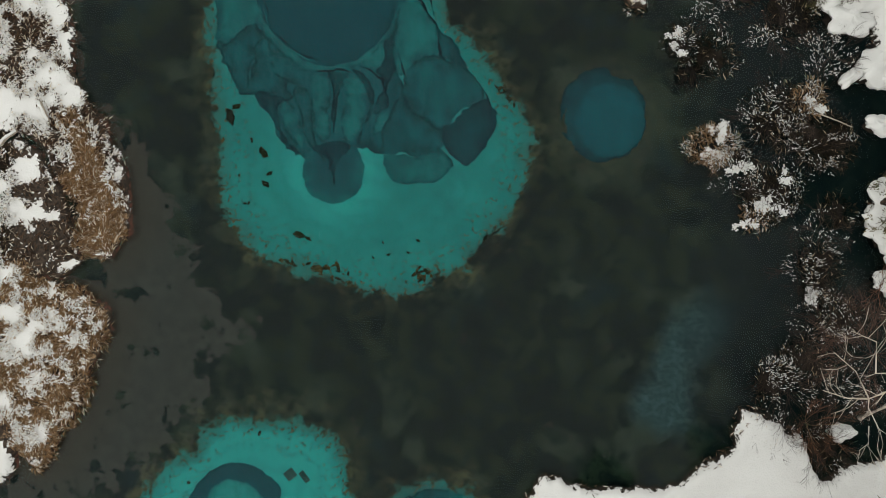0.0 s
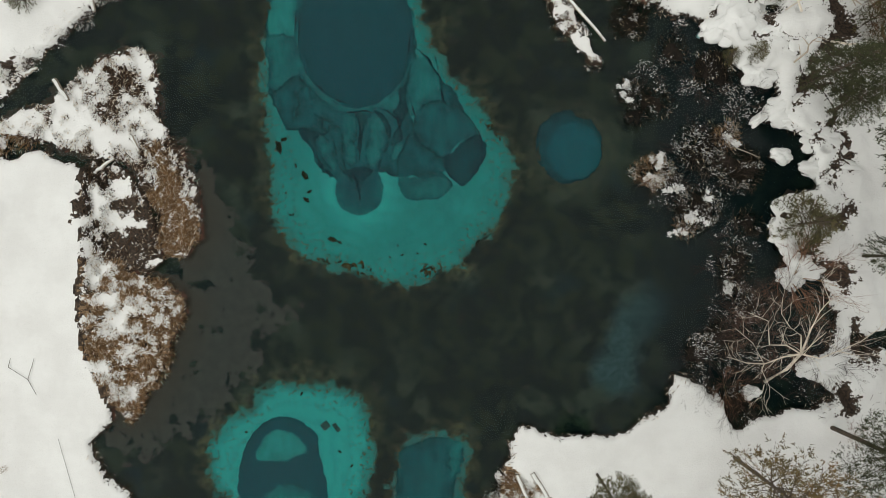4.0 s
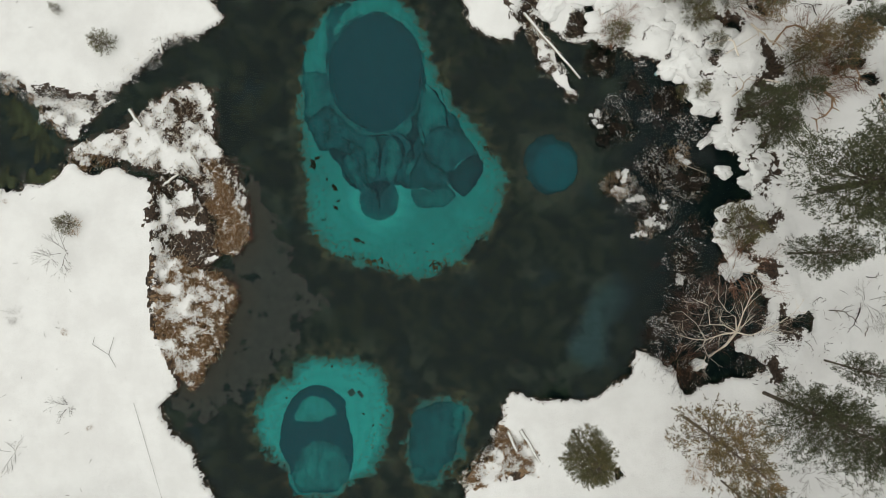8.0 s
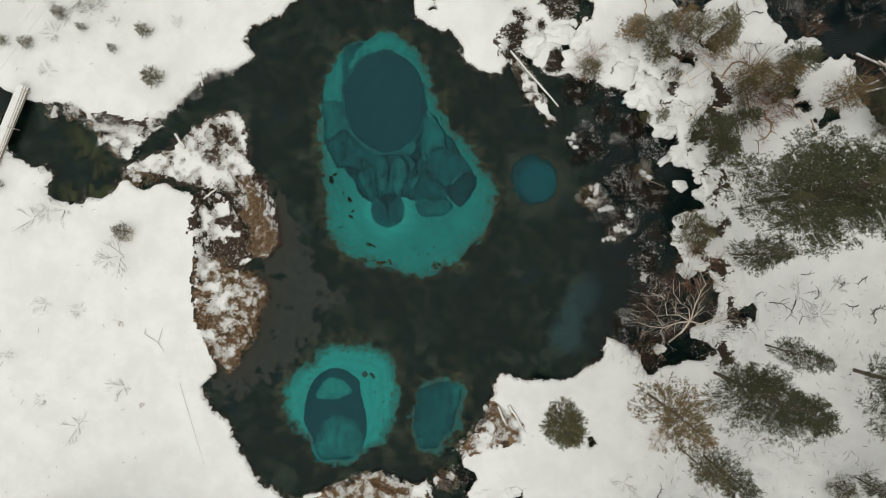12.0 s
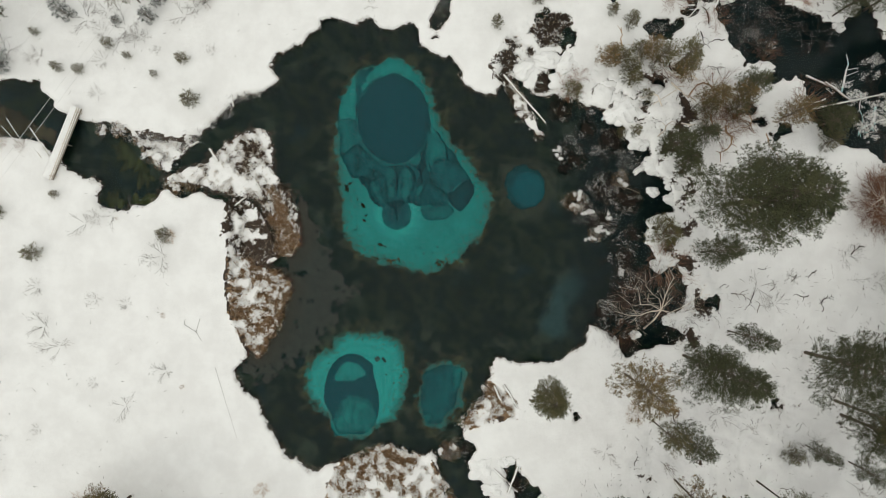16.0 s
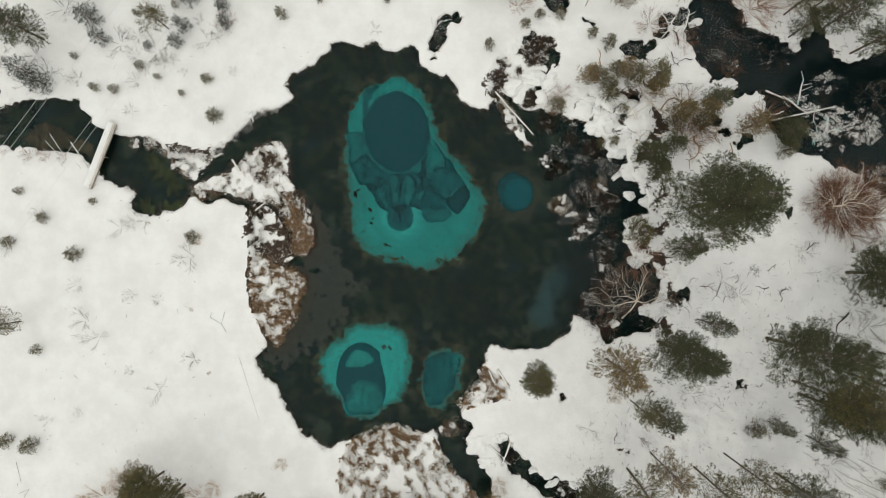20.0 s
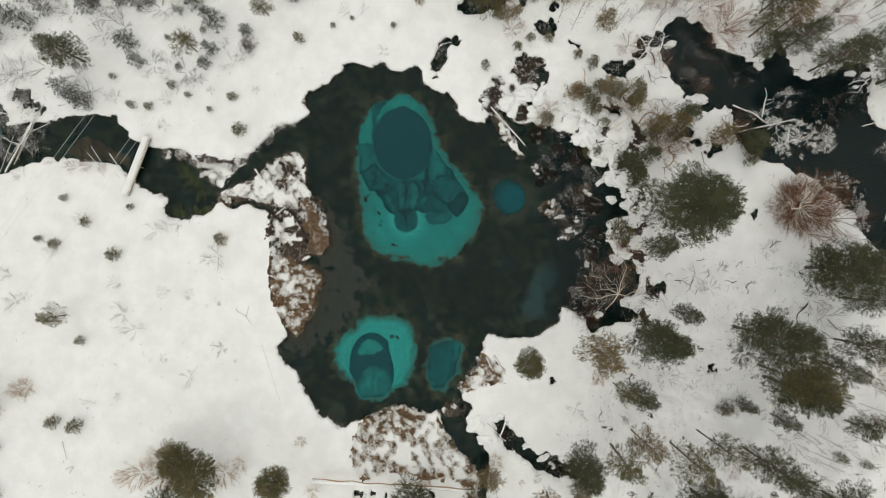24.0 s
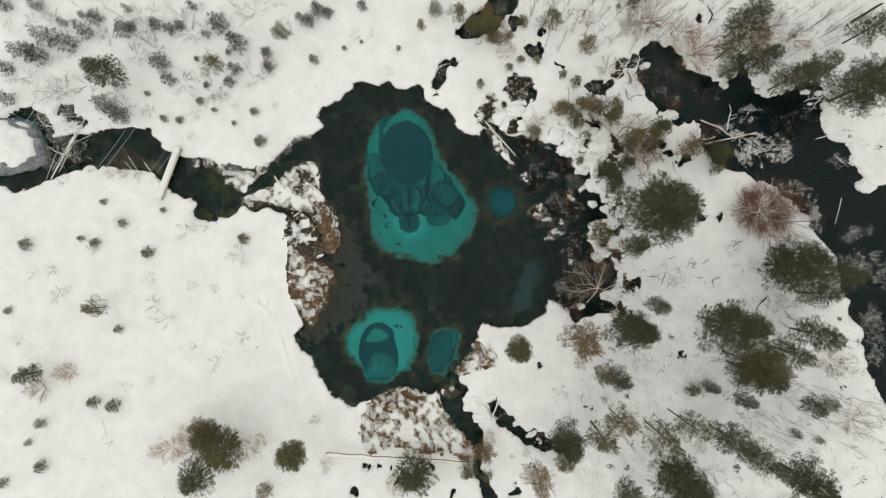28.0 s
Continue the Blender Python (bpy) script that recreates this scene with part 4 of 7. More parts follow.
clay_sheet(main_pool, "flow_lobe", [(-8.44, 9.66), (-7.79, 9.3), (-7.08, 8.77), (-6.82, 8.35), (-7.02, 7.9), (-7.43, 7.74), (-7.79, 8.0), (-8.24, 8.35), (-8.44, 8.95)], FLOW, FLOOR + 0.0220, 9, 0.14)
clay_sheet(main_pool, "flow_lobe", [(-6.74, 8.21), (-6.04, 8.14), (-5.98, 6.93), (-6.25, 6.86), (-5.95, 6.57), (-5.92, 5.71), (-6.34, 5.48), (-6.63, 6.1), (-6.72, 7.16)], PALE_FLOW, FLOOR + 0.0232, 10, 0.09)
clay_sheet(main_pool, "flow_lobe", [(-5.95, 8.59), (-5.18, 8.47), (-5.23, 7.88), (-5.56, 7.52), (-5.67, 6.57), (-5.82, 5.71), (-5.91, 6.57), (-5.84, 7.52), (-6.01, 8.12)], DARK_FLOW, FLOOR + 0.0244, 11, 0.09)
clay_sheet(main_pool, "flow_lobe", [(-5.45, 8.02), (-4.82, 8.06), (-4.46, 7.52), (-4.5, 6.57), (-4.75, 5.74), (-5.03, 5.48), (-5.41, 5.69), (-5.44, 6.57), (-5.27, 7.28)], PALE_FLOW, FLOOR + 0.0256, 12, 0.1)
clay_sheet(main_pool, "flow_lobe", [(-5.0, 8.44), (-4.49, 8.18), (-4.14, 7.4), (-4.2, 6.69), (-4.5, 6.21), (-4.75, 5.38), (-4.79, 5.74), (-4.4, 6.57), (-4.44, 7.52), (-4.82, 8.14)], DARK_FLOW, FLOOR + 0.0268, 13, 0.08)
clay_sheet(main_pool, "flow_lobe", [(-4.4, 9.19), (-3.75, 9.78), (-3.63, 9.19), (-3.75, 8.53), (-4.16, 8.35), (-4.52, 8.65)], PALE_FLOW, FLOOR + 0.0280, 14, 0.14)
clay_sheet(main_pool, "flow_lobe", [(-3.75, 9.78), (-3.42, 10.47), (-3.39, 9.54), (-3.25, 8.47), (-3.49, 7.85), (-3.63, 6.9), (-4.13, 6.62), (-4.01, 7.28), (-3.75, 7.88), (-4.11, 8.41), (-3.69, 8.95)], DARK_FLOW, FLOOR + 0.0292, 15, 0.12)
clay_sheet(main_pool, "flow_lobe", [(-4.22, 5.74), (-4.01, 6.55), (-3.63, 6.81), (-3.42, 6.45), (-3.69, 5.98)], PALE_FLOW, FLOOR + 0.0304, 16, 0.08)
clay_sheet(main_pool, "flow_lobe", [(-3.1, 10.97), (-2.32, 11.21), (-1.85, 10.61), (-1.55, 9.78), (-1.51, 8.95), (-2.08, 8.89), (-2.74, 8.53), (-3.04, 8.12), (-3.25, 8.71), (-3.3, 9.66)], PALE_FLOW, FLOOR + 0.0316, 17, 0.14)
clay_sheet(main_pool, "flow_lobe", [(-1.85, 11.32), (-1.47, 10.14), (-0.9, 9.54), (-0.6, 9.07), (-0.42, 8.53), (-1.02, 8.77), (-1.47, 8.97), (-1.59, 9.9)], FLOW, FLOOR + 0.0328, 18, 0.12)
clay_sheet(main_pool, "flow_lobe", [(-3.51, 6.51), (-3.15, 7.4), (-2.94, 7.64), (-2.77, 7.14), (-2.38, 6.67), (-1.79, 6.19), (-1.28, 5.92), (-1.31, 5.2), (-2.32, 4.88), (-2.54, 5.08), (-3.15, 5.0), (-3.87, 5.03), (-3.75, 5.98)], FLOW, FLOOR + 0.0340, 19, 0.14)
clay_sheet(main_pool, "flow_lobe", [(-3.75, 4.91), (-3.04, 5.0), (-2.32, 4.88), (-1.37, 5.03), (-0.84, 4.55), (-1.25, 4.11), (-1.85, 3.75), (-2.56, 3.72), (-3.15, 3.75), (-3.57, 4.19)], PALE_FLOW, FLOOR + 0.0352, 20, 0.14)
clay_sheet(main_pool, "flow_lobe", [(-3.0, 7.76), (-2.8, 8.47), (-2.08, 8.89), (-1.25, 8.85), (-0.54, 8.61), (0.08, 7.9), (0.39, 7.28), (-0.18, 6.93), (-0.78, 6.57), (-1.25, 5.95), (-1.85, 6.19), (-2.44, 6.67), (-2.87, 7.16)], FLOW, FLOOR + 0.0364, 21, 0.16)
clay_sheet(main_pool, "flow_lobe", [(0.35, 7.25), (0.73, 6.93), (0.87, 6.33), (0.61, 5.6), (0.08, 4.88), (-0.4, 4.5), (-0.84, 4.7), (-1.25, 5.24), (-1.25, 5.95), (-0.78, 6.57), (-0.18, 6.93)], DARK_FLOW, FLOOR + 0.0376, 22, 0.16)
clay_sheet(main_pool, "pale_crescent", [(-8.81, 14.79), (-8.4, 16.1), (-7.26, 17.24), (-5.62, 17.51), (-4.06, 16.39), (-3.24, 14.74), (-4.3, 15.82), (-5.61, 16.4),
    (-7.05, 16.25), (-8.07, 15.44)], BRIGHT_FLOW, FLOOR + 0.060, 17, label="pale turquoise clay crescent")
clay_sheet(main_pool, "pale_rim", ellipse(DISK_X - 0.05, DISK_Y - 0.12, 3.2, 4.0, 3), PALE_FLOW, FLOOR + 0.046, 52, 0.16, label="pale clay rim round the deep basin")
clay_sheet(main_pool, "deep_basin", ellipse(DISK_X, DISK_Y, 3.05, 3.82, 3), DEEP_CLAY, FLOOR + 0.050, 18, 0.08, label="smooth blue-grey floor of the deep basin")
clay_sheet(main_pool, "vent", ellipse(VENT_X + 0.04, VENT_Y + 0.02, 1.30, 1.28, 0, 40), VENT_CLAY, FLOOR + 0.0155, 19, 0.10, label="dark round vent in the clay")
clay_sheet(main_pool, "vent_core", [(-6.7, 5.24), (-6.3, 5.41), (-5.77, 5.54), (-5.15, 5.33), (-5.23, 5.03), (-5.53, 4.81), (-5.67, 4.31), (-5.77, 3.72), (-5.91, 4.31), (-5.98, 4.65), (-6.27, 4.97)], DIM_CLAY, FLOOR + 0.049, 54, 0.08, label="darker core of the vent")


def silt_vein(parent, points, width, z, seed, material=None, label="dark vein of fine silt"):
    """A thin vein, dark silt or bare clay, thick and thin along its way."""
    material = material or SILT
    p = np.array(points, float)
    t = np.linspace(0, len(p) - 1, 14 * len(p))
    x, y = np.interp(t, np.arange(len(p)), p[:, 0]), np.interp(t, np.arange(len(p)), p[:, 1])
    x, y = x + 0.10 * grain(x, y, 0.6, seed, 3), y + 0.10 * grain(x + 9, y, 0.6, seed, 3)
    d = np.stack([np.gradient(x), np.gradient(y)], 1)
    d = np.stack([d[:, 1], -d[:, 0]], 1) / (np.linalg.norm(d, axis=1, keepdims=True) + 1e-9)
    w = width * np.clip(0.6 + 1.6 * grain(x, y, 0.7, seed + 3, 3), 0.12, 2.2) * np.sin(np.linspace(0.15, 2.99, len(x)))
    a, b = np.stack([x, y], 1) + d * w[:, None], np.stack([x, y], 1) - d * w[:, None]
    n = len(x)
    me = mesh_of("silt_vein", [(u, v, z) for u, v in a] + [(u, v, z + 0.001) for u, v in b], [(k, k + 1, n + k + 1, n + k) for k in range(n - 1)], material)
    part("silt_vein", me, parent, label)


for k, line in enumerate((
    [(-8.95, 13.75), (-9.07, 12.47), (-8.94, 11.19), (-8.48, 10.15), (-7.68, 9.35)], [(-8.78, 11.67), (-8.29, 10.07), (-7.2, 9.11), (-6.4, 8.82)],
    [(-2.94, 11.87), (-2.28, 11.23), (-1.64, 10.27), (-1.51, 9.24), (-1.32, 8.77)], [(-3.43, 13.23), (-3.07, 12.59), (-3.2, 11.48), (-3.54, 10.36)],
    [(-4.83, 15.64), (-4.11, 14.75), (-3.68, 13.87)], [(-2.9, 8.14), (-3.14, 8.93), (-3.35, 10.04)], [(-0.61, 8.6), (0.1, 7.89), (0.61, 6.94), (0.67, 6.23)],
    [(-5.89, 7.99), (-5.76, 7.03), (-5.69, 6.08)], [(-4.97, 8.62), (-4.41, 8.46), (-3.77, 7.98), (-3.66, 7.35)], [(-8.28, 7.6), (-7.67, 7.2), (-6.96, 7.67)],
    [(-6.64, 8.39), (-5.6, 8.43), (-4.65, 8.27)], [(-6.15, 5.21), (-5.91, 4.65), (-5.99, 4.25)], [(-9.23, 15.84), (-9.12, 14.55), (-9.22, 13.43), (-9.25, 12.55)])):
    silt_vein(main_pool, line, 0.034 + 0.012 * (k % 3), FLOOR + 0.056 + 0.001 * k, 40 + k)

for k, line in enumerate((
    [(0.39, 7.22), (-0.0, 7.16), (-0.36, 6.9), (-0.78, 6.63), (-1.02, 6.27), (-1.22, 5.92)], [(-2.5, 4.99), (-1.97, 5.06), (-1.35, 5.17)], [(-1.4, 4.91), (-1.19, 4.49), (-0.84, 4.37)], [(-2.44, 4.25), (-1.85, 4.19), (-1.43, 4.13)], [(-8.8, 11.09), (-8.38, 10.02), (-7.79, 9.36), (-6.84, 8.81), (-6.13, 8.61)])):
    silt_vein(main_pool, line, 0.024, FLOOR + 0.072 + 0.001 * k, 60 + k, BRIGHT_FLOW, "pale crack of bare turquoise clay")

south_pool = thing("thermal_pool", "bright turquoise clay ring round a dark sunken basin", "pool", "thermal pools")
clay_sheet(south_pool, "sunken_basin", [(-12.17, -11.07), (-11.85, -9.43), (-11.22, -8.3), (-9.95, -7.61), (-8.68, -7.9), (-7.92, -8.78), (-7.79, -9.9), (-7.46, -11.15),
    (-7.5, -12.66), (-8.03, -13.91), (-9.37, -14.58), (-10.94, -14.75), (-11.55, -13.75), (-11.45, -12.95), (-11.96, -12)], DEEP_CLAY, FLOOR + 0.012, 21, 0.12)
clay_sheet(south_pool, "clay_lid", [(-11.13, -9.93), (-10.96, -8.92), (-10.2, -8.37), (-9.19, -8.53), (-8.5, -9.28), (-8.73, -9.59), (-9.94, -9.92)], BRIGHT_FLOW, FLOOR + 0.020, 22, 0.12, "paler clay hump in the basin")
clay_sheet(south_pool, "flow_lobe", [(-11.32, -12.95), (-10.95, -11.94), (-9.68, -11.17), (-8.42, -11.41), (-7.65, -12.78), (-8.21, -14.04), (-9.67, -14.38),
    (-10.94, -14.25)], PALE_FLOW, FLOOR + 0.018, 23, 0.2)
for k, pts in enumerate(([(-10.44, -12.94), (-10.06, -11.81), (-9.73, -11.68), (-9.68, -12.55), (-9.98, -13.56)], [(-9.68, -12.93), (-9.3, -11.92), (-8.67, -11.79), (-8.41, -12.17), (-9.12, -12.55), (-9.37, -13.68)], [(-11.07, -13.7), (-10.69, -12.94), (-10.43, -13.44), (-10.63, -14.09)])):
    clay_sheet(south_pool, "flow_lobe", pts, BRIGHT_FLOW, FLOOR + 0.024 + 0.002 * k, 24 + k, 0.15)
clay_sheet(south_pool, "flow_lobe", [(-11.45, -13.95), (-11.55, -13.2), (-11.19, -13.7), (-10.18, -14.39), (-8.91, -14.47), (-8.03, -13.96), (-8.41, -14.47),
    (-9.42, -14.93), (-10.55, -14.94)], BRIGHT_FLOW, FLOOR + 0.016, 28, 0.1)
east_pool = thing("thermal_pool", "dim blue-green clay pool under clear water", "pool", "thermal pools")
clay_sheet(east_pool, "flow_lobe", [(-3.64, -9.4), (-2.55, -8.79), (-1.33, -8.58), (-0.44, -8.9), (-0.32, -9.95), (-0.73, -11.16), (-1.33, -12.77), (-2.42, -13.66),
    (-3.48, -13.43), (-3.8, -12.59), (-3.84, -10.86)], FLOW, FLOOR + 0.012, 31, 0.12)
clay_sheet(east_pool, "pale_patch", [(-1.13, -8.82), (-0.4, -8.9), (-0.32, -9.79), (-0.81, -10.59), (-1.13, -9.75)], PALE_FLOW, FLOOR + 0.018, 32, 0.2)
clay_sheet(east_pool, "pale_patch", [(-3.64, -12.79), (-3.15, -12.62), (-2.83, -13.1), (-3.23, -13.51), (-3.64, -13.35)], PALE_FLOW, FLOOR + 0.018, 33, 0.1)
round_pool = thing("thermal_pool", "round blue-green pool floor with a faint ring", "pool", "thermal pools")
clay_sheet(round_pool, "outer_ring", ellipse(ROUND_X - 0.14, ROUND_Y + 0.16, 1.74, 1.92, 0, 48), DIM_CLAY, FLOOR + 0.012, 34, 0.10)
clay_sheet(round_pool, "deep_basin", ellipse(ROUND_X + 0.14, ROUND_Y - 0.06, 1.40, 1.50, 0, 48), ROUND_CLAY, FLOOR + 0.018, 55, 0.06)


def lump(seed, nx, ny, nz, rough, material, name, rings=8, sides=14, flat=0.0):
    """A rough rounded lump about the origin, of the given half sizes."""
    rnd = random.Random(seed)
    off = Vector((rnd.uniform(-50, 50), rnd.uniform(-50, 50), rnd.uniform(-50, 50)))
    v, f = [], []
    for i in range(rings + 1):
        lat = -math.pi / 2 + math.pi * i / rings
        for j in range(sides):
            a = 2 * math.pi * j / sides
            p = Vector((math.cos(a) * math.cos(lat), math.sin(a) * math.cos(lat), math.sin(lat)))
            k = 1 + rough * (noise.noise(p * 1.3 + off) + 0.5 * noise.noise(p * 3.1 + off) + 0.3 * noise.noise(p * 6.5 + off))
            z = max(p.z, flat - 0.5) if flat else p.z
            v.append((p.x * nx * k, p.y * ny * k, z * nz * k))
    for i in range(rings):
        for j in range(sides):
            a, b = i * sides + j, i * sides + (j + 1) % sides
            f.append((a, b, b + sides, a + sides))
    return mesh_of(name, v, f, material, True)


creek_bed = thing("algae_mat", "olive green algae mat on the creek bed", "algae")
clay_sheet(creek_bed, "algae_sheet", [(-30.53, 10.13), (-29.56, 10.89), (-28.31, 10.79), (-27.2, 9.69), (-26.51, 8.18), (-26.92, 7.36), (-28.31, 7.59), (-29.83, 8.7)], OLIVE, -0.30, 35, 1.3)
clay_sheet(creek_bed, "algae_sheet", [(-31.21, 5.76), (-30.38, 6.16), (-28.72, 5.74), (-26.78, 5.72), (-27.61, 4.77), (-29.27, 4.92), (-30.66, 5.26)], OLIVE, -0.12, 36, 0.9)
creek_mud = thing("mud_patch", "reddish brown mud on the creek bed", "mud")
clay_sheet(creek_mud, "mud_sheet", [(-39.89, 12.44), (-38.49, 12.7), (-37.09, 12.35), (-35.69, 11.98), (-35.13, 11.01), (-35.96, 10.19), (-37.64, 10.62),
    (-39.89, 11.06)], RUST_MUD, -0.22, 37, 0.5)

clay_sheet(creek_mud, "mud_sheet", [(-41.82, 13.05), (-40.29, 13.97), (-38.51, 13.39), (-37.43, 12.28), (-38.54, 11.08), (-40.46, 10.99), (-41.69, 11.96)], RUST_MUD, -0.16, 38, 0.6)

# algae tufts and two sunken slabs on the clay
for x, y, r in [(-8.68, 5.05, 16), (-8.45, 4.21, 9), (-8.61, 3.78, 12), (-9.18, 5.58, 7), (-9.45, 2.98, 6), (-10.07, 6.57, 20),
    (-9.83, 6.96, 12)] + [(-7.23, 1.69, 16), (-6.82, 1.53, 8), (-5.6, 0.31, 9), (-5.19, 0.11, 6), (-4.17, 0.76, 5), (-3.56, 0.88, 6), (-3.77, 1.37, 4),
    (-2.34, 1.45, 6), (-2.75, 0.96, 5), (-9.28, 3, 5), (-9.69, 4.15, 4)] + [(-8.81, -6.4, 7), (-6.15, -10.14, 6), (-6.78, -9.39, 7), (-11.72, -8.43, 6)]:
    tuft = new("algae_tuft", lump(int(x * 100) % 997, r * 0.015, r * 0.0075, 0.03, 0.6, ALGAE, "algae_tuft", 8, 30))
    tuft.location = (x, y, FLOOR + 0.02)
    tuft.rotation_euler.z = x * 7
    tagged(tuft, "dark algae tuft on turquoise clay", "algae", "algae tufts")
RUST_ALGAE = clay_material("rusty_algae", (0.030, 0.018, 0.006), (0.17, 0.068, 0.020), line=0.0, band=0.0)
SCRAPS = [lump(1400 + k, 0.10, 0.042, 0.02, 0.8, RUST_ALGAE if k % 3 else ALGAE, "algae_scrap", 5, 18) for k in range(6)]
g = np.random.default_rng(1401)
sx, sy = g.uniform(-11, 2.5, 2600), g.uniform(-1, 8, 2600)
sd = inside(sx, sy, CLAY_MAIN)
keep = (sd > 0.08) & (sd < 0.35 + 1.3 * np.clip((sx + 7.5) / 5, 0, 1) * np.clip((4.5 - sy) / 2, 0, 1)) & (grain(sx, sy, 1.1, 1402, 2) > 0.04 + 0.12 * sd)
for k, (x, y) in enumerate(zip(sx[keep][:150], sy[keep][:150])):
    scrap = new("algae_scrap", SCRAPS[k % 6])
    along = math.atan2(x + 4.2, 6.0 - y) + g.normal(0, 0.7)
    r = g.uniform(0.5, 1.5)
    scrap.matrix_basis = pose(x, y, FLOOR + 0.015, 0, 0, math.degrees(along)) @ Matrix.Diagonal((r, r * g.uniform(0.7, 1.3), 1, 1))
    tagged(scrap, "torn scrap of rusty algae lying on turquoise clay", "algae", "algae scraps")
for (x, y), sx, sy in zip([(-7.54, -8.05), (-6.96, -8.14)], (0.42, 0.22), (0.40, 0.5)):
    b = bmesh.new()
    bmesh.ops.create_cube(b, size=1.0)
    bmesh.ops.scale(b, vec=(sx, sy, 0.06), verts=b.verts)
    bmesh.ops.bevel(b, geom=b.edges[:], offset=0.012, segments=2, affect="EDGES")
    me = bpy.data.meshes.new("slab")
    b.to_mesh(me), b.free()
    me.materials.append(SOAKED_WOOD)
    slab = tagged(new("slab", me), "dark square board lying on the clay under water", "board", "sunken boards")
    slab.matrix_basis = pose(x, y, FLOOR + 0.035, 0, 0, 38)


# ---- sedge ----
def blades(name, points, angle, long, wide, rise, material, seed, tilt=0.5):
    """Many bent grass blades in one mesh; points are an array of x, y, z feet."""
    g = np.random.default_rng(seed)
    n = len(points)
    a = angle + g.normal(0, 0.6, n)
    ln = long * g.uniform(0.5, 1.35, n)
    d = np.stack([np.cos(a), np.sin(a), np.zeros(n)], 1)
    s = np.stack([-np.sin(a), np.cos(a), g.uniform(-tilt, tilt, n)], 1) * (wide * g.uniform(0.6, 1.3, n))[:, None]
    up = np.array([0, 0, 1.0])
    z1, z2 = rise * g.uniform(0.5, 1.4, n), rise * g.uniform(0.0, 1.1, n)
    mid = points + d * (ln * 0.5)[:, None] + up * z1[:, None]
    tip = points + d * ln[:, None] + up * z2[:, None]
    v = np.stack([points, mid + s, tip, mid - s], 1).reshape(-1, 3)
    i = np.arange(n)[:, None] * 4
    f = np.concatenate([i + np.array([[0, 1, 2]]), i + np.array([[0, 2, 3]])], 0)
    return mesh_of(name, v.tolist(), f.tolist(), material)


def feet(outline, per_m2, seed, margin=0.0):
    g = np.random.default_rng(seed)
    lo, hi = outline.min(0) - 0.3, outline.max(0) + 0.3
    n = int(per_m2 * np.prod(hi - lo))
    x, y = g.uniform(lo[0], hi[0], n), g.uniform(lo[1], hi[1], n)
    keep = inside(x, y, outline) > margin + 0.25 * grain(x, y, 0.8, seed, 2)
    x, y = x[keep], y[keep]
    f = terrain(x, y)
    return x, y, f


def sedge_bed(outline, label, seed, brown=190, frost=330, material=None, long=0.25):
    x, y, f = feet(outline, brown, seed)
    keep = (f["bare"] > -0.12) & ((f["thatch"] < 0.7) | (material is TAN_SEDGE))
    x, y, z, b = x[keep], y[keep], np.maximum(f["z"][keep], -0.04), f["bare"][keep]
    ang = 3.0 * grain(x, y, 1.1, seed + 1, 2) * 2 + math.pi * 0.5
    ob = new("dry_sedge", blades("dry_sedge", np.stack([x, y, z], 1), ang, long, 0.011, 0.07, material or SEDGE, seed))
    tagged(ob, label, "sedge", kind="stuff")
    x, y, f = feet(outline, frost, seed + 7)
    keep = (f["low"] + f["marsh"] > -9) & ((f["low"] > 0.22) | (f["marsh"] > 0) | (grain(x, y, 0.5, seed + 4, 2) > 0.2))
    keep &= (f["thatch"] < 0.9) | (grain(x, y, 0.4, seed + 12, 2) > 0.45)
    keep &= (f["bare"] > -0.4) & ((f["bare"] < 0.16) | (grain(x, y, 0.34, seed + 9, 3) > 0.22))
    x, y, z = x[keep], y[keep], np.maximum(f["z"][keep], -0.02) + 0.05
    ang = 3.0 * grain(x, y, 1.1, seed + 1, 2) * 2 + math.pi * 0.5
    ob = new("snowed_sedge", blades("snowed_sedge", np.stack([x, y, z], 1), ang, long * 0.6, 0.021, 0.05, FROSTED, seed + 3, 0.1))
    tagged(ob, "bent sedge blades carrying snow", "sedge", kind="stuff")


sedge_bed(REED_NORTH, "dry brown sedge matted along the lake shore", 101)
sedge_bed(REED_SOUTH, "dry brown sedge with snow patches by the water", 102, 330, 380, TAN_SEDGE)
sedge_bed(REED_WEST, "wet brown sedge at the foot of the snow bank", 103, material=DARK_SEDGE)
sedge_bed(MUD_FLAT, "sparse wet sedge on dark brown mud", 110, 60, 40)
sedge_bed(CREEK_TUSSOCK, "dark sedge on the creek bank with snow caps", 104, material=DARK_SEDGE)
sedge_bed(SPIT, "brown sedge on a narrow spit", 105, 170, 160)
sedge_bed(MARSH, "dark marsh sedge breaking through snow", 106, 120, 70, DARK_SEDGE)
sedge_bed(SEDGE_BANK, "brown sedge bank streaked with snow", 107, 420, 520, TAN_SEDGE)
sedge_bed(SOUTH_MARSH, "brown marsh sedge between snow patches", 109, 300, 380, TAN_SEDGE)
sedge_bed(RUSTY_SEDGE, "dense tan sedge bank without snow", 108, 560, 46, TAN_SEDGE)


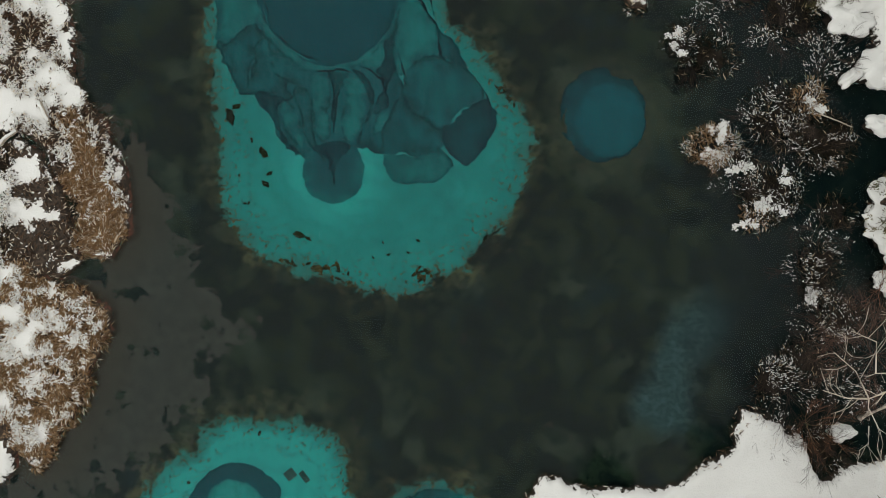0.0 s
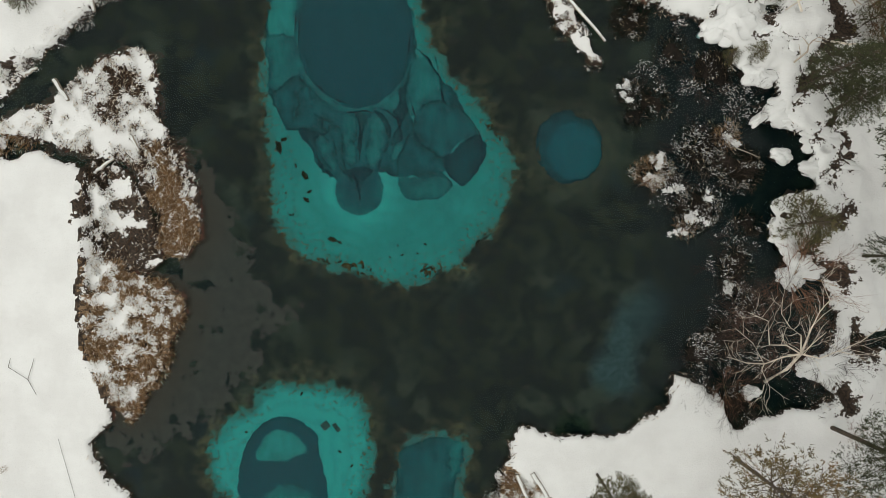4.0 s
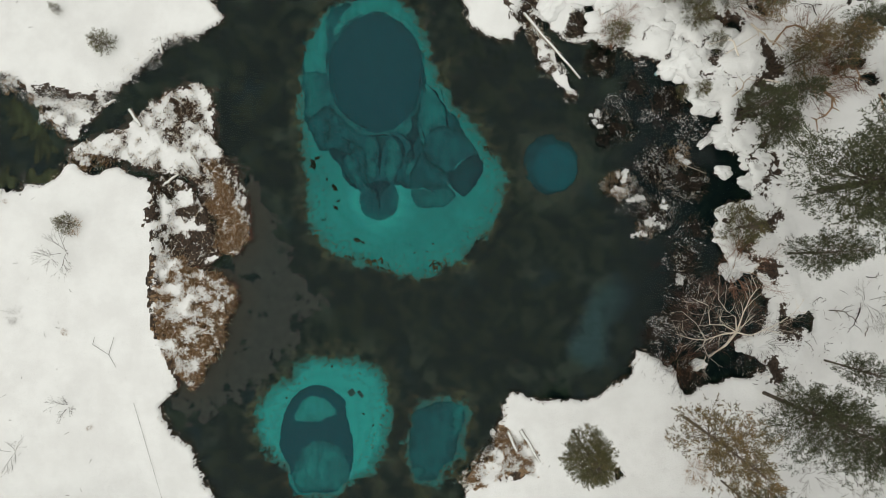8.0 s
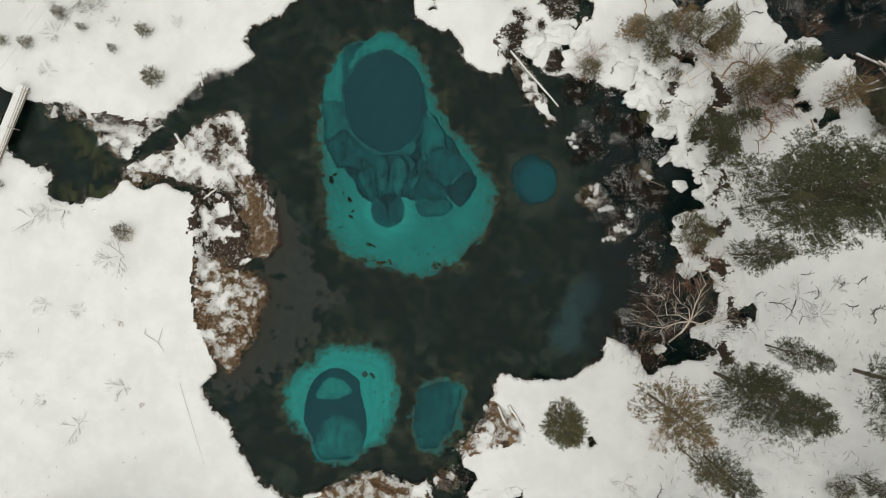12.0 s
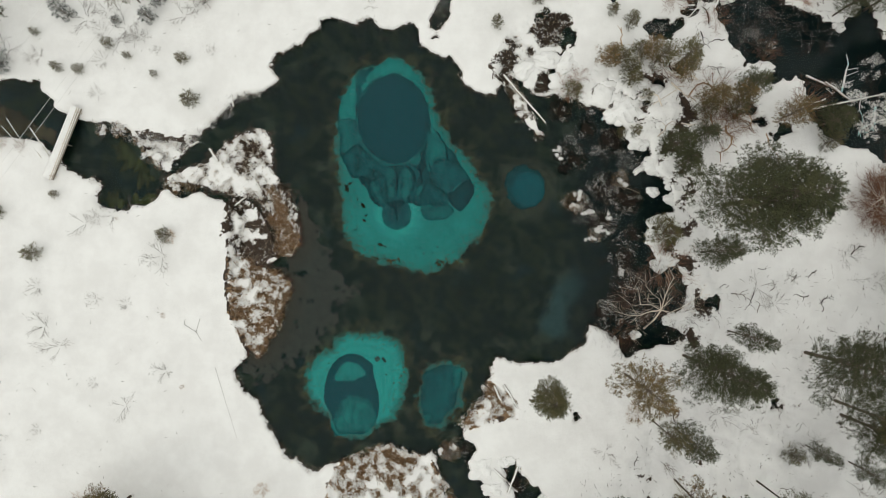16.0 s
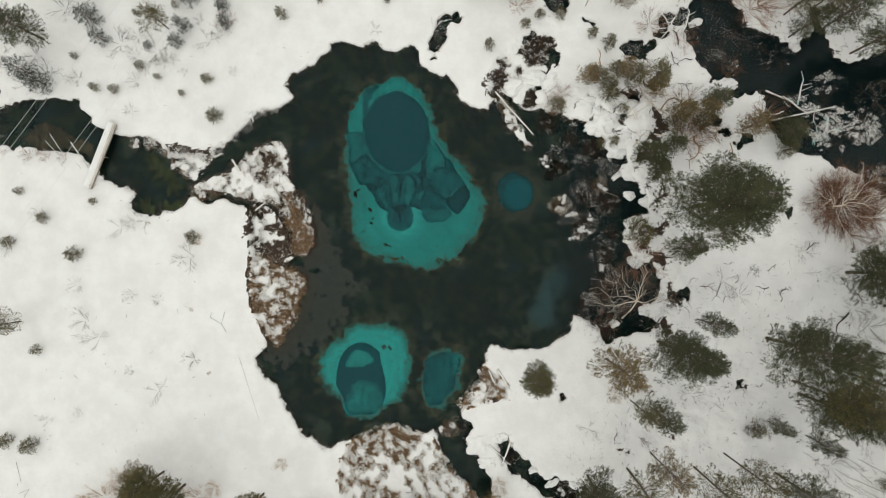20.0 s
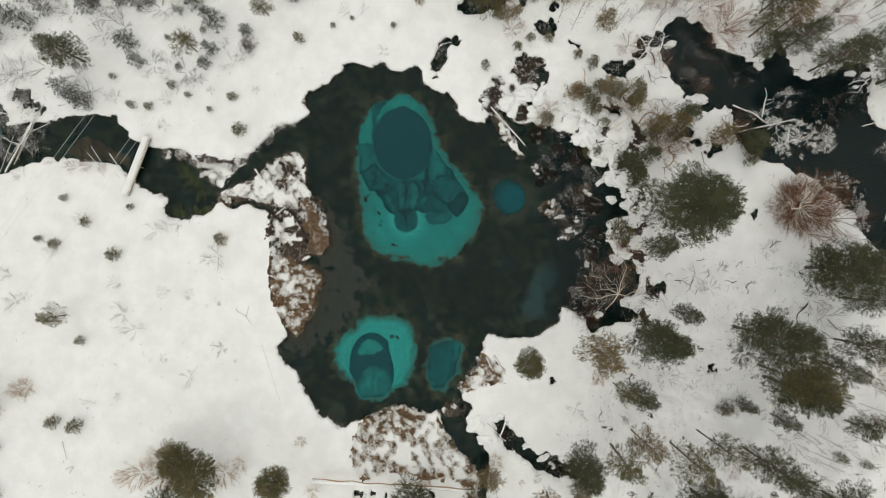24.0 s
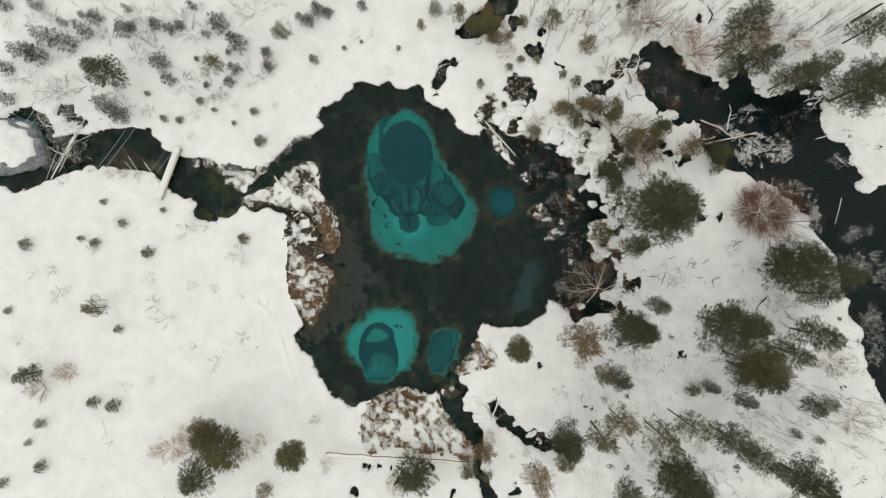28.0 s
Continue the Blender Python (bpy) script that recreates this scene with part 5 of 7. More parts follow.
def tussock(x, y, r, snowy, brown, seed):
    """A sedge clump in the water: peat mound, blades and blades under snow."""
    g = np.random.default_rng(seed)
    ob = thing("sedge_tussock", "dark sedge tussock in shallow water, flecked with snow" if snowy < 0.5 else "brown sedge tussock capped with clumps of snow", "tussock", "marsh tussocks", at=(x, y, -0.08))
    part("mound", lump(seed, r * 0.7, r * 0.7, 0.13, 0.6, PEAT, "mound", 6, 14), ob)
    n = int(820 * r * r * brown)
    rad, a = r * np.sqrt(g.uniform(0, 1, n)), g.uniform(0, 6.283, n)
    rad = rad * (1 + 0.45 * grain(np.cos(a) * 2, np.sin(a) * 2, 1.0, seed, 2))
    p = np.stack([rad * np.cos(a), rad * np.sin(a), 0.16 * np.sqrt(np.maximum(0, 1 - (rad / r) ** 2)) + 0.02], 1)
    part("blade_tuft", blades("blade_tuft", p, a + g.normal(0, 0.9, n), 0.24, 0.006, 0.08, DARK_SEDGE if snowy < 0.6 else TAN_SEDGE, seed), ob)
    keep = grain(p[:, 0] + x, p[:, 1] + y, 0.55, seed + 2, 2) > 0.30 - 0.55 * snowy
    q = p[keep][: int(n * (0.10 + 0.35 * snowy))] + np.array([0, 0, 0.05])
    bend = 4.0 * grain(q[:, 0] + x, q[:, 1] + y, 1.6, seed + 8, 1)
    if len(q) > 3:
        part("snow_fleck", blades("snow_fleck", q, bend, 0.13, 0.006 + 0.007 * snowy, 0.04, FROSTED, seed + 1, 0.1), ob, "snow lying on the blades")
    if snowy > 0.45:
        for k in range(int(1 + snowy * 3)):
            t, d = g.uniform(0, 6.283), r * 0.65 * math.sqrt(g.uniform(0, 1))
            m = int(80 + 240 * r * snowy)
            way = np.cumsum(g.normal(0, 0.11 + 0.06 * r, (5, 2)), 0)
            u = np.concatenate([way[g.integers(0, 5, m)] + g.normal(0, 0.055, (m, 2)), g.uniform(0, 0.05, (m, 1))], 1)
            cap = part("snow_clump", blades("snow_clump", u, g.uniform(0, 6.283, m), 0.09, 0.036, 0.02, SNOW, seed + 60 + k, 0.1), ob)
            cap.location = (d * math.cos(t), d * math.sin(t), 0.17)
            cap.rotation_euler.z = g.uniform(0, 6.28)


for k, (x, y, r, snowy, brown) in enumerate([(8.12, 9.27, 0.75, 0.5, 0.7), (8.41, 7.99, 0.6, 0.3, 0.6), (9.47, 8.75, 0.9, 0.15, 0.6), (9.29, 5.09, 0.95, 0.8, 1.1),
    (10.47, 4.58, 0.6, 0.5, 0.6), (11.9, 6.28, 1.3, 0.2, 0.8), (13.08, 6.95, 0.8, 0.65, 0.7), (13.75, 5.25, 1.3, 0.1, 0.7),
    (11.56, 3.22, 1.15, 0.55, 0.9), (10.97, 2.37, 0.6, 0.7, 0.7), (12.42, 10.36, 1.2, 0.08, 0.5), (10.4, 11.39, 0.9, 0.08, 0.4),
    (8.21, 12.95, 1.1, 0.15, 0.8), (14.07, 2.54, 0.8, 0.1, 0.4)]
    + [(-27.76, 11.06, 0.8, 0.85, 0.6), (-26.92, 9.82, 0.8, 0.9, 0.6), (-26.09, 8.86, 0.6, 0.8, 0.6), (-25.68, 10.36, 0.7, 0.6, 0.7),
    (-29.56, 11.63, 0.6, 0.8, 0.6), (-26.51, 11.19, 0.7, 0.7, 0.6), (-31.23, 11.65, 0.5, 0.9, 0.4), (-24.85, 6.79, 0.9, 0.8, 0.7),
    (-23.19, 7.33, 0.9, 0.8, 0.7), (-24.85, 5.16, 0.8, 0.5, 0.9)]
    + [(13.38, 0.49, 0.9, 0.3, 0.6), (13.3, -0.55, 0.7, 0.55, 0.6), (14.17, -1.59, 0.9, 0.15, 0.6), (12.84, -3.38, 1, 0.1, 0.7),
    (11.51, -4.13, 0.8, 0.15, 0.5), (13.54, -6.63, 0.9, 0.3, 0.8)]
    + [(-1.44, -15.7, 0.9, 0.6, 0.8), (-0.11, -15.58, 0.6, 0.3, 0.8), (2.3, -10.84, 1, 0.5, 1), (3.07, -12.31, 0.8, 0.6, 0.9),
    (1.49, -11.76, 0.7, 0.5, 0.9), (4.15, -18.61, 0.9, 0.2, 0.6), (9.05, -21.3, 1.2, 0.5, 0.7), (10.35, -21.97, 1, 0.5, 0.7)]):
    tussock(x, y, r, snowy, brown, 300 + k)


# ---- snow pillows on the east bank ----
PILLOWS = [lump(70 + k, 1.0, 0.85, 0.55, 0.55, SNOW, "snow_cap", 18, 34) for k in range(5)]
FEET = [lump(80 + k, 0.95, 0.8, 0.35, 0.6, PEAT, "peat_foot", 6, 14) for k in range(3)]


def hummock(x, y, r, squash, turn_by, k):
    ob = thing("snow_hummock", "rounded snow pillow over a dark peat hummock", "hummock", "snow hummocks")
    ob.matrix_basis = pose(x, y, 0.02, 0, 0, turn_by) @ Matrix.Diagonal((0.9 * r, 0.9 * r * squash, 0.36 + 0.16 * r, 1))
    part("snow_cap", PILLOWS[k % 5], ob).location = (0, 0, 0.32)
    part("peat_foot", FEET[k % 3], ob)


for k, (x, y, r, q, a) in enumerate([(11.86, 14.84, 1.7, 0.8, -30), (12.86, 16.09, 1.6, 0.8, 0), (13.47, 12.81, 1.5, 0.9, 30), (12.47, 12.44, 1, 0.7, 20),
    (14.45, 11.43, 1.3, 0.8, 50), (14.57, 10.12, 0.95, 0.9, 0), (15.44, 12.17, 1.3, 0.8, 40), (16.18, 11.04, 1.3, 1, 0),
    (15.79, 8.29, 1.2, 0.7, 30), (16.41, 7.67, 0.8, 0.8, 0), (14.56, 7.8, 0.6, 0.5, 40), (15.73, 5.92, 0.62, 0.8, 0),
    (17.88, 6.79, 1.3, 0.8, 0), (18.48, 5.04, 1.4, 0.7, -20), (17.5, 5.29, 0.9, 0.8, 0), (16.51, 2.93, 1.5, 0.9, 0),
    (16.13, 1.81, 1.2, 1, 0), (17.89, 8.78, 1.2, 0.9, 0)]
    + [(11.74, 16.6, 1.2, 0.9, 0), (10.25, 15.1, 1.3, 0.7, 20), (8.25, 15.37, 1.2, 0.8, 0), (8.76, 16.88, 1.3, 0.7, 60),
    (7.01, 17.15, 1.2, 0.7, 0), (5, 16.29, 1, 0.8, 30), (14.22, 14.82, 1.4, 0.8, 0), (15.7, 14.3, 1.2, 0.8, 0),
    (17.17, 12.54, 1.4, 0.8, 0)]
    + [(17.08, -4.76, 0.75, 0.9, 0), (14.13, -6.01, 0.5, 0.8, 0), (18.55, -5, 0.9, 0.7, 0), (16.74, 0.45, 1.1, 0.8, 0),
    (16.12, -0.3, 0.8, 0.8, 0)]
    + [(1.4, -16.93, 1.25, 1, 0), (3.4, -16.44, 0.7, 0.9, 0)]):
    hummock(x, y, r, q, a, k)
for k, (x, y, r, q, a) in enumerate([(31.78, 21.49, 1.25, 1, 0), (31.28, 19.51, 0.6, 0.8, 0), (40.57, 18.48, 0.6, 0.6, 0), (42.19, 18.31, 0.45, 0.8, 0),
    (41.12, 17.08, 0.3, 0.8, 0), (43.62, 18.67, 0.9, 0.8, 0), (19.41, 23.28, 0.5, 0.7, 30), (22.15, 22.01, 0.7, 0.6, 20),
    (24.98, 16.14, 0.9, 0.8, 0), (47.2, 7.38, 1.2, 0.9, 0), (1.33, -17.06, 1.25, 1, 0), (3, -16.41, 0.8, 0.8, 0),
    (2.29, -18.79, 1.1, 0.8, 0), (5.75, -21.27, 0.7, 0.7, 0), (8.07, -20.83, 0.7, 0.6, 30),
    (6.44, -19.49, 0.6, 0.6, 20), (10.17, -20.98, 0.6, 0.7, 0)]):
    hummock(x, y, r, q, a, k + 40)


# ---- conifers ----
KITS = {}
for key, args in {
    "spruce": (3, 10, 2.6, 18, 11, 430, SPRUCE_GREEN, 0.55, 0.30, 0.60, 0.57),
    "spruce_b": (4, 10, 2.4, 15, 10, 190, SPRUCE_GREEN, 0.60, 0.30, 0.62, 0.76),
    "pine": (5, 10, 2.6, 14, 8, 190, CEDAR_GREEN, 0.65, 0.40, 0.55, 0.8),
    "rusty": (6, 9, 2.5, 13, 8, 190, RUSTY_GREEN, 0.65, 0.30, 0.55, 0.8),
    "round": (9, 10, 2.5, 15, 11, 230, CEDAR_GREEN, 0.35, 0.58, 0.45, 0.75),
    "young": (7, 3, 1.0, 8, 8, 84, CEDAR_GREEN, 0.35, 0.06, 0.6, 0.5),
    "blue": (8, 4, 1.5, 8, 8, 130, BLUE_GREEN, 0.50, 0.06, 0.6, 0.6),
}.items():
    KITS[key] = conifer(*args)
SIZE = {"spruce": (10, 2.6), "spruce_b": (10, 2.4), "pine": (10, 2.6), "rusty": (9, 2.5), "round": (10, 2.5), "young": (3, 1.0), "blue": (4, 1.5)}
LOOK = {
    "spruce": ("spruce_tree", "broad dark green spruce standing in snow", "tree", "forest conifers"),
    "spruce_b": ("spruce_tree", "dark green spruce with gaps between its boughs", "tree", "forest conifers"),
    "pine": ("pine_tree", "olive green pine with a ragged open crown", "tree", "forest conifers"),
    "rusty": ("pine_tree", "pine with rusty brown and olive needles", "tree", "forest conifers"),
    "round": ("pine_tree", "rounded bushy olive pine in the snow", "tree", "forest conifers"),
    "young": ("young_conifer", "small olive green conifer poking out of the snow", "sapling", "young conifers"),
    "blue": ("conifer_bush", "low blue-green conifer bush in deep snow", "bush", "conifer bushes"),
}


def plant(kind, rows):
    """Trees at rows of x, y, height and crown radius."""
    rnd = random.Random(kind + str(len(rows)))
    for x, y, tall, wide in rows:
        if kind.startswith("spruce"):
            x, y, tall, wide = x * 1.015, y * 1.015, tall * 0.9, wide * 1.04
        ob = plant_conifer(KITS[kind], *LOOK[kind])
        s, w = tall / SIZE[kind][0], wide / SIZE[kind][1]
        ob.matrix_basis = pose(x, y, height(x, y) - 0.05, 0, 0, rnd.uniform(0, 360)) @ Matrix.Diagonal((w, w * rnd.uniform(0.85, 1.1), s, 1))


plant("spruce", [(21.14, 4.66, 16, 4.06), (17.72, -7.55, 15, 2.32), (27.51, -7.34, 16, 3), (30.2, -12.34, 14, 2.44), (11.13, -19.69, 12, 1.87),
    (22.65, -23.61, 13, 2.88), (34.81, -1.48, 13, 2.98), (35.72, -23.93, 12, 2.28), (42.44, 17.05, 14, 3.08)])
plant("spruce_b", [(19.18, 0.86, 8, 1.61), (21.3, -5.56, 9, 1.17), (27.95, -19.44, 12, 1.97), (31.39, -21.85, 11, 1.77), (34.33, -10.45, 11, 1.67),
    (37.32, -8.7, 11, 1.99), (38.05, -4.57, 10, 1.69), (40.47, -2.81, 10, 1.9), (35.65, 18.44, 11, 1.94), (33.03, 20.69, 10, 1.72),
    (38.37, 19.15, 10, 1.72), (30.75, 24.5, 11, 2.07), (-5.28, -23.89, 7, 2.39), (-39.15, 21.51, 8, 2.25), (16.9, -13.43, 8, 1.4)])
plant("spruce_b", [(30.79, -16.14, 6, 1.09), (38.15, -16.85, 6, 1.2), (27.34, -14.79, 5, 0.88), (17.86, -25.73, 8, 1.5), (-29.43, -23.6, 8, 2.25),
    (44.06, 23.53, 11, 1.82), (22.68, 14.06, 5, 1.28), (29.34, 11.23, 5, 1.66), (30.17, 20.08, 7, 1.26), (-49.1, -12.41, 5, 1.28)])
plant("pine", [(21.09, -19.24, 11, 1.99), (23.8, -17.96, 11, 1.67), (14.97, -19.35, 10, 1.9), (15.37, -13.04, 8, 1.28), (0.48, 27.67, 5, 1.15),
    (3.22, 26.3, 5, 1.54), (10.97, 26.73, 5, 1.28), (30.04, 22.35, 6, 1.65), (2.13, 26.52, 5, 1.15), (17.68, 16.47, 5, 1.54),
    (-27.64, 22.59, 5, 1.28), (-19.91, 26.18, 4, 1.23), (-42.12, -5.11, 4, 1.35), (0.69, -24.17, 4, 1.16)])
plant("rusty", [(13.25, -9.25, 11, 2.19), (17.11, -17.86, 10, 1.58), (8.3, -24.21, 9, 1.85), (2.52, -22.15, 4, 1.42), (19.99, 13.34, 4, 1.29),
    (26.09, 11.81, 5, 1.41), (4.87, 26.8, 4, 0.97), (3.73, 28.26, 4, 0.97), (6.18, 25.28, 3, 0.78), (32.74, 22.94, 8, 1.75),
    (15.11, 24.05, 4, 1.16), (4.87, 25.19, 3, 0.91), (-3.91, 26.94, 3, 0.65), (-30.38, -18.92, 4, 1.03), (-22.62, -26.29, 4, 1.03),
    (11.85, 16.9, 3, 1.11)])
plant("round", [(6.4, -10.15, 7, 1.5), (-26.45, -20.69, 7, 2.52), (-28.46, -19.45, 6, 1.9), (-18.98, -21.57, 6, 1.78),
    (30.21, -11.39, 13, 2.15)])
plant("young", [(7.91, 27.49, 2, 0.85), (13.96, 20.08, 2, 0.79), (14.56, 17.63, 2, 0.85), (2.85, 20.23, 1.6, 0.59), (-16.65, 23.56, 1.8, 0.66),
    (-40.34, -7.79, 1.4, 0.53), (-43.41, -16.31, 1.6, 0.79), (-40.98, -16.71, 1.8, 0.92), (-49.74, -18.77, 1.6, 0.72),
    (-51.28, -21.01, 1.2, 0.46), (-49.78, -23.75, 1.6, 0.86), (-54.4, -25.72, 1.5, 0.72), (-23.17, 14.08, 1.6, 0.79),
    (-23.84, 17.6, 1.4, 0.59), (-41.95, 7.29, 1.2, 0.46), (-39.73, 4.76, 1.2, 0.59)])
plant("young", [(-51.47, 2.5, 1.4, 0.79), (-44.79, 3.05, 1, 0.46), (-43.02, 2.48, 1.2, 0.66), (-25.34, 2.68, 1.6, 0.72),
    (-36.8, 1.22, 1.6, 0.79), (-34.91, 6.22, 0.9, 0.4), (-34.7, 17.08, 1.2, 0.53), (-32.8, 16.83, 1.2, 0.53),
    (-30.27, 18.99, 1.2, 0.53), (-28.64, 17.97, 1, 0.4), (-36.63, 20.12, 1, 0.4), (-13.04, 24.89, 1, 0.33), (-6.69, 24.72, 1, 0.33),
    (-26.81, 24.75, 1.2, 0.4), (-26.29, 16.37, 1, 0.33)])
plant("young", [(-2.24, 28.87, 3, 0.91), (-18.27, 28.66, 1.6, 0.53), (-11.03, 25.59, 0.9, 0.26), (13.21, 10.98, 1.2, 0.53),
    (29.78, 9.78, 2.5, 0.98), (11.71, -23.8, 2.5, 1.18), (2.64, -25.44, 2, 0.79), (26.42, -15.66, 2, 0.92), (-53.77, -5.4, 1, 0.53),
    (-30.6, 24.08, 1, 0.4)])
plant("spruce_b", [(16.78, 9.37, 6, 1.57), (17.47, 7.91, 5, 1.29), (18.78, 10.12, 5, 0.98)])
plant("young", [(16.44, 2.46, 2.6, 1.49), (14.23, 10.94, 1.2, 0.56), (12.87, 16.85, 3, 1.01), (13.76, 15.11, 2.5, 0.86), (15.93, 16.71, 4, 1.08),
    (9.07, 14.31, 2.2, 0.87), (15.18, 13.9, 2, 0.63), (22.01, 12.5, 3, 1.01), (19.73, 12.52, 3, 0.93)])
plant("rusty", [(15.14, 17.37, 4, 1), (17.96, 15.81, 4, 1.08), (22.45, 13.47, 4, 1.15)])
plant("blue", [(-51.07, 25.28, 3.5, 1.3), (-49.38, 24.83, 3.2, 1.3), (-48.16, 26.96, 4, 1.29), (-45.67, 26, 3.5, 1.3),
    (-43.64, 27.47, 3.5, 1.1), (-34.78, 23.48, 3, 1.3), (-33.78, 21.53, 2.6, 0.91), (-41.04, 18.58, 3.5, 1.43),
    (-39.55, 17.49, 3, 1.17), (-33.62, 27.61, 2.2, 0.79), (-27.71, 27.94, 3, 1.3), (-25.63, 25.65, 3.5, 1.43),
    (-25.89, 22.67, 2.5, 0.91), (-49.54, 30.89, 3, 0.91), (-53.22, 23.39, 2.5, 0.85)])
plant("blue", [(-53.25, 19.7, 2.5, 0.98), (-26.69, 21.12, 2, 0.79), (-10.86, 29.69, 2, 0.66), (-16.13, 29.39, 2.5, 1.05),
    (-17.22, 28.2, 2, 0.92), (-14.87, 29, 2, 0.79), (-30.94, 30.26, 2, 0.66), (-29.3, 26.87, 2, 0.52), (-46.56, 28.69, 2, 0.59),
    (-38.72, 30.15, 2, 0.52), (-21.97, 22.8, 2, 0.72)])


# ---- bare trees and shrubs ----
def bare_kit(name, label, category, group, stems, fine):
    ob = thing(name, label, category, group)
    if stems is not None:
        part("stem_fork", stems, ob)
    part("twig_crown", fine, ob)
    return ob


def spread(make, rows, unit, seed=1):
    """Bare shrubs at rows of x, y and radius; the first of each kind is moved, the rest are copies."""
    rnd = random.Random(seed)
    kits = make()
    used = set()
    for k, (x, y, r) in enumerate(rows):
        src = kits[k % len(kits)]
        s = r / unit
        m = pose(x, y, height(x, y) - 0.03, 0, 0, rnd.uniform(0, 360)) @ Matrix.Diagonal((s, s, s * rnd.uniform(0.8, 1.2), 1))
        if src in used:
            copy_thing(src, m)
        else:
            src.matrix_basis = m
            used.add(src)


def grey_shrubs():
    return [bare_kit("bare_shrub", "leafless grey shrub standing in snow", "shrub", "bare shrubs", None, twiggy(200 + k, 5 + k, 0.7, 1.0, 3, 0.012, GREY_TWIG, 3)) for k in range(4)]


def red_shrubs():
    return [bare_kit("bare_shrub", "leafless reddish-brown willow shrub", "shrub", "willow shrubs", twiggy(220 + k, 3, 1.4, 1.2, 2, 0.022, TAN_TWIG, 2), twiggy(230 + k, 12, 1.0, 1.5, 3, 0.013, RUST_TWIG, 4)) for k in range(3)]


def tan_shrubs():
    return [bare_kit("bare_shrub", "leafless tan shrub with dense fine twigs", "shrub", "tan shrubs", None, twiggy(240 + k, 12, 0.7, 1.1, 3, 0.012, TAN_TWIG, 4)) for k in range(2)]


def saplings():
    kits = []
    for k in range(4):
        rnd = random.Random(260 + k)
        sh, tw = Shape(), Shape()
        tall = 5.6
        bend = Vector((rnd.uniform(-0.6, 0.6), rnd.uniform(-0.6, 0.6), 0))
        at = [Vector((0, 0, -0.2 + tall * q / 5)) + bend * (q / 5) ** 2 for q in range(6)]
        sh.tube(at, [0.021 * (1 - 0.16 * q) for q in range(6)], 5)
        for b in range(26):
            q = rnd.uniform(0.22, 0.98)
            p = at[int(q * 5)].lerp(at[min(5, int(q * 5) + 1)], q * 5 - int(q * 5))
            a = rnd.uniform(0, 6.28)
            d = Vector((math.cos(a) * 0.6, math.sin(a) * 0.6, 0.8)).normalized()
            ln = rnd.uniform(0.4, 1.2) * (1.2 - q * 0.7)
            tw.tube([p, p + d * ln * 0.5, p + d * ln + Vector((0, 0, 0.15))], [0.007, 0.006, 0.003], 3, False)
            for c in range(4):
                e = turn(d, rnd.uniform(-0.9, 0.9))
                o = p + d * ln * rnd.uniform(0.3, 0.9)
                tw.spray(o, e, ln * 0.55, 0.011, Vector((0.2, 0.1, 1)))
        kits.append(bare_kit("bare_sapling", "thin leafless sapling rising from the snow", "sapling", "bare saplings", sh.mesh("stem_fork", GREY_TWIG if k % 2 else DARK_TWIG), tw.mesh("twig_crown", RED_TWIG if k % 2 else GREY_TWIG)))
    return kits


spread(grey_shrubs, [(-32.47, 3.65, 1.2), (-31.44, 4.17, 0.9), (-46.81, 10.03, 0.9), (-47.63, -3.52, 1), (-51.06, -1.23, 0.6), (-46.59, -3, 0.8),
    (-36.63, -1.68, 0.9), (-35.98, -5.06, 1.2), (-34.64, -6.76, 1.1), (-31.52, -2.77, 0.9), (-28.81, -3.16, 0.7),
    (-25.49, -8.91, 0.9), (-28.92, -11.88, 1), (-36.43, -13.8, 0.6), (-52.5, -8.86, 0.8), (-48.29, -0.66, 0.8), (-25.7, 0.83, 1.2),
    (-26.72, 0.51, 1), (-31.61, -9.83, 0.6), (-43.44, 2.16, 1), (-30.07, 4.48, 0.9), (-40.32, 5.02, 0.9), (-31.31, 14.78, 0.8),
    (-54.27, -12.89, 0.8), (-39.51, -14.43, 0.6), (-21.38, 18.27, 0.6), (-11.78, 26.47, 0.8), (-7.81, 21.98, 0.7),
    (-9.75, 26.62, 0.5), (-27.83, 19.78, 0.8), (-30.9, 20.2, 0.8), (-26.14, 18.39, 0.5)], 1.0, 3)
spread(grey_shrubs, [(-36.98, 27.85, 2.2), (-37.99, 29.58, 2), (-32.84, 29.1, 1.8), (-46.71, 20.94, 2.2), (-43.94, 21.55, 1.8), (-39.49, 18.37, 1.5),
    (-32.25, 21.25, 1.5), (-31.49, 27.35, 1.5), (-23.6, 29.85, 1.6), (-48.1, 20.29, 1.6), (-37.7, 24.8, 1.4), (-35.63, 25.42, 1.4),
    (-28.84, 20.49, 1.4), (31.47, 0.45, 1), (25.51, -3.4, 0.9), (27.84, -15.27, 1), (24.23, -2.06, 1), (20.73, -12.55, 1.2),
    (35.89, -4.88, 1.4), (37.14, -6.55, 1.2), (22.45, -23.07, 1.2), (36.89, -16.69, 1.6), (33.59, -19.26, 1.4), (28.91, -25.1, 1),
    (11.47, -15.72, 0.8), (34.03, -1.57, 0.8)], 1.3, 4)
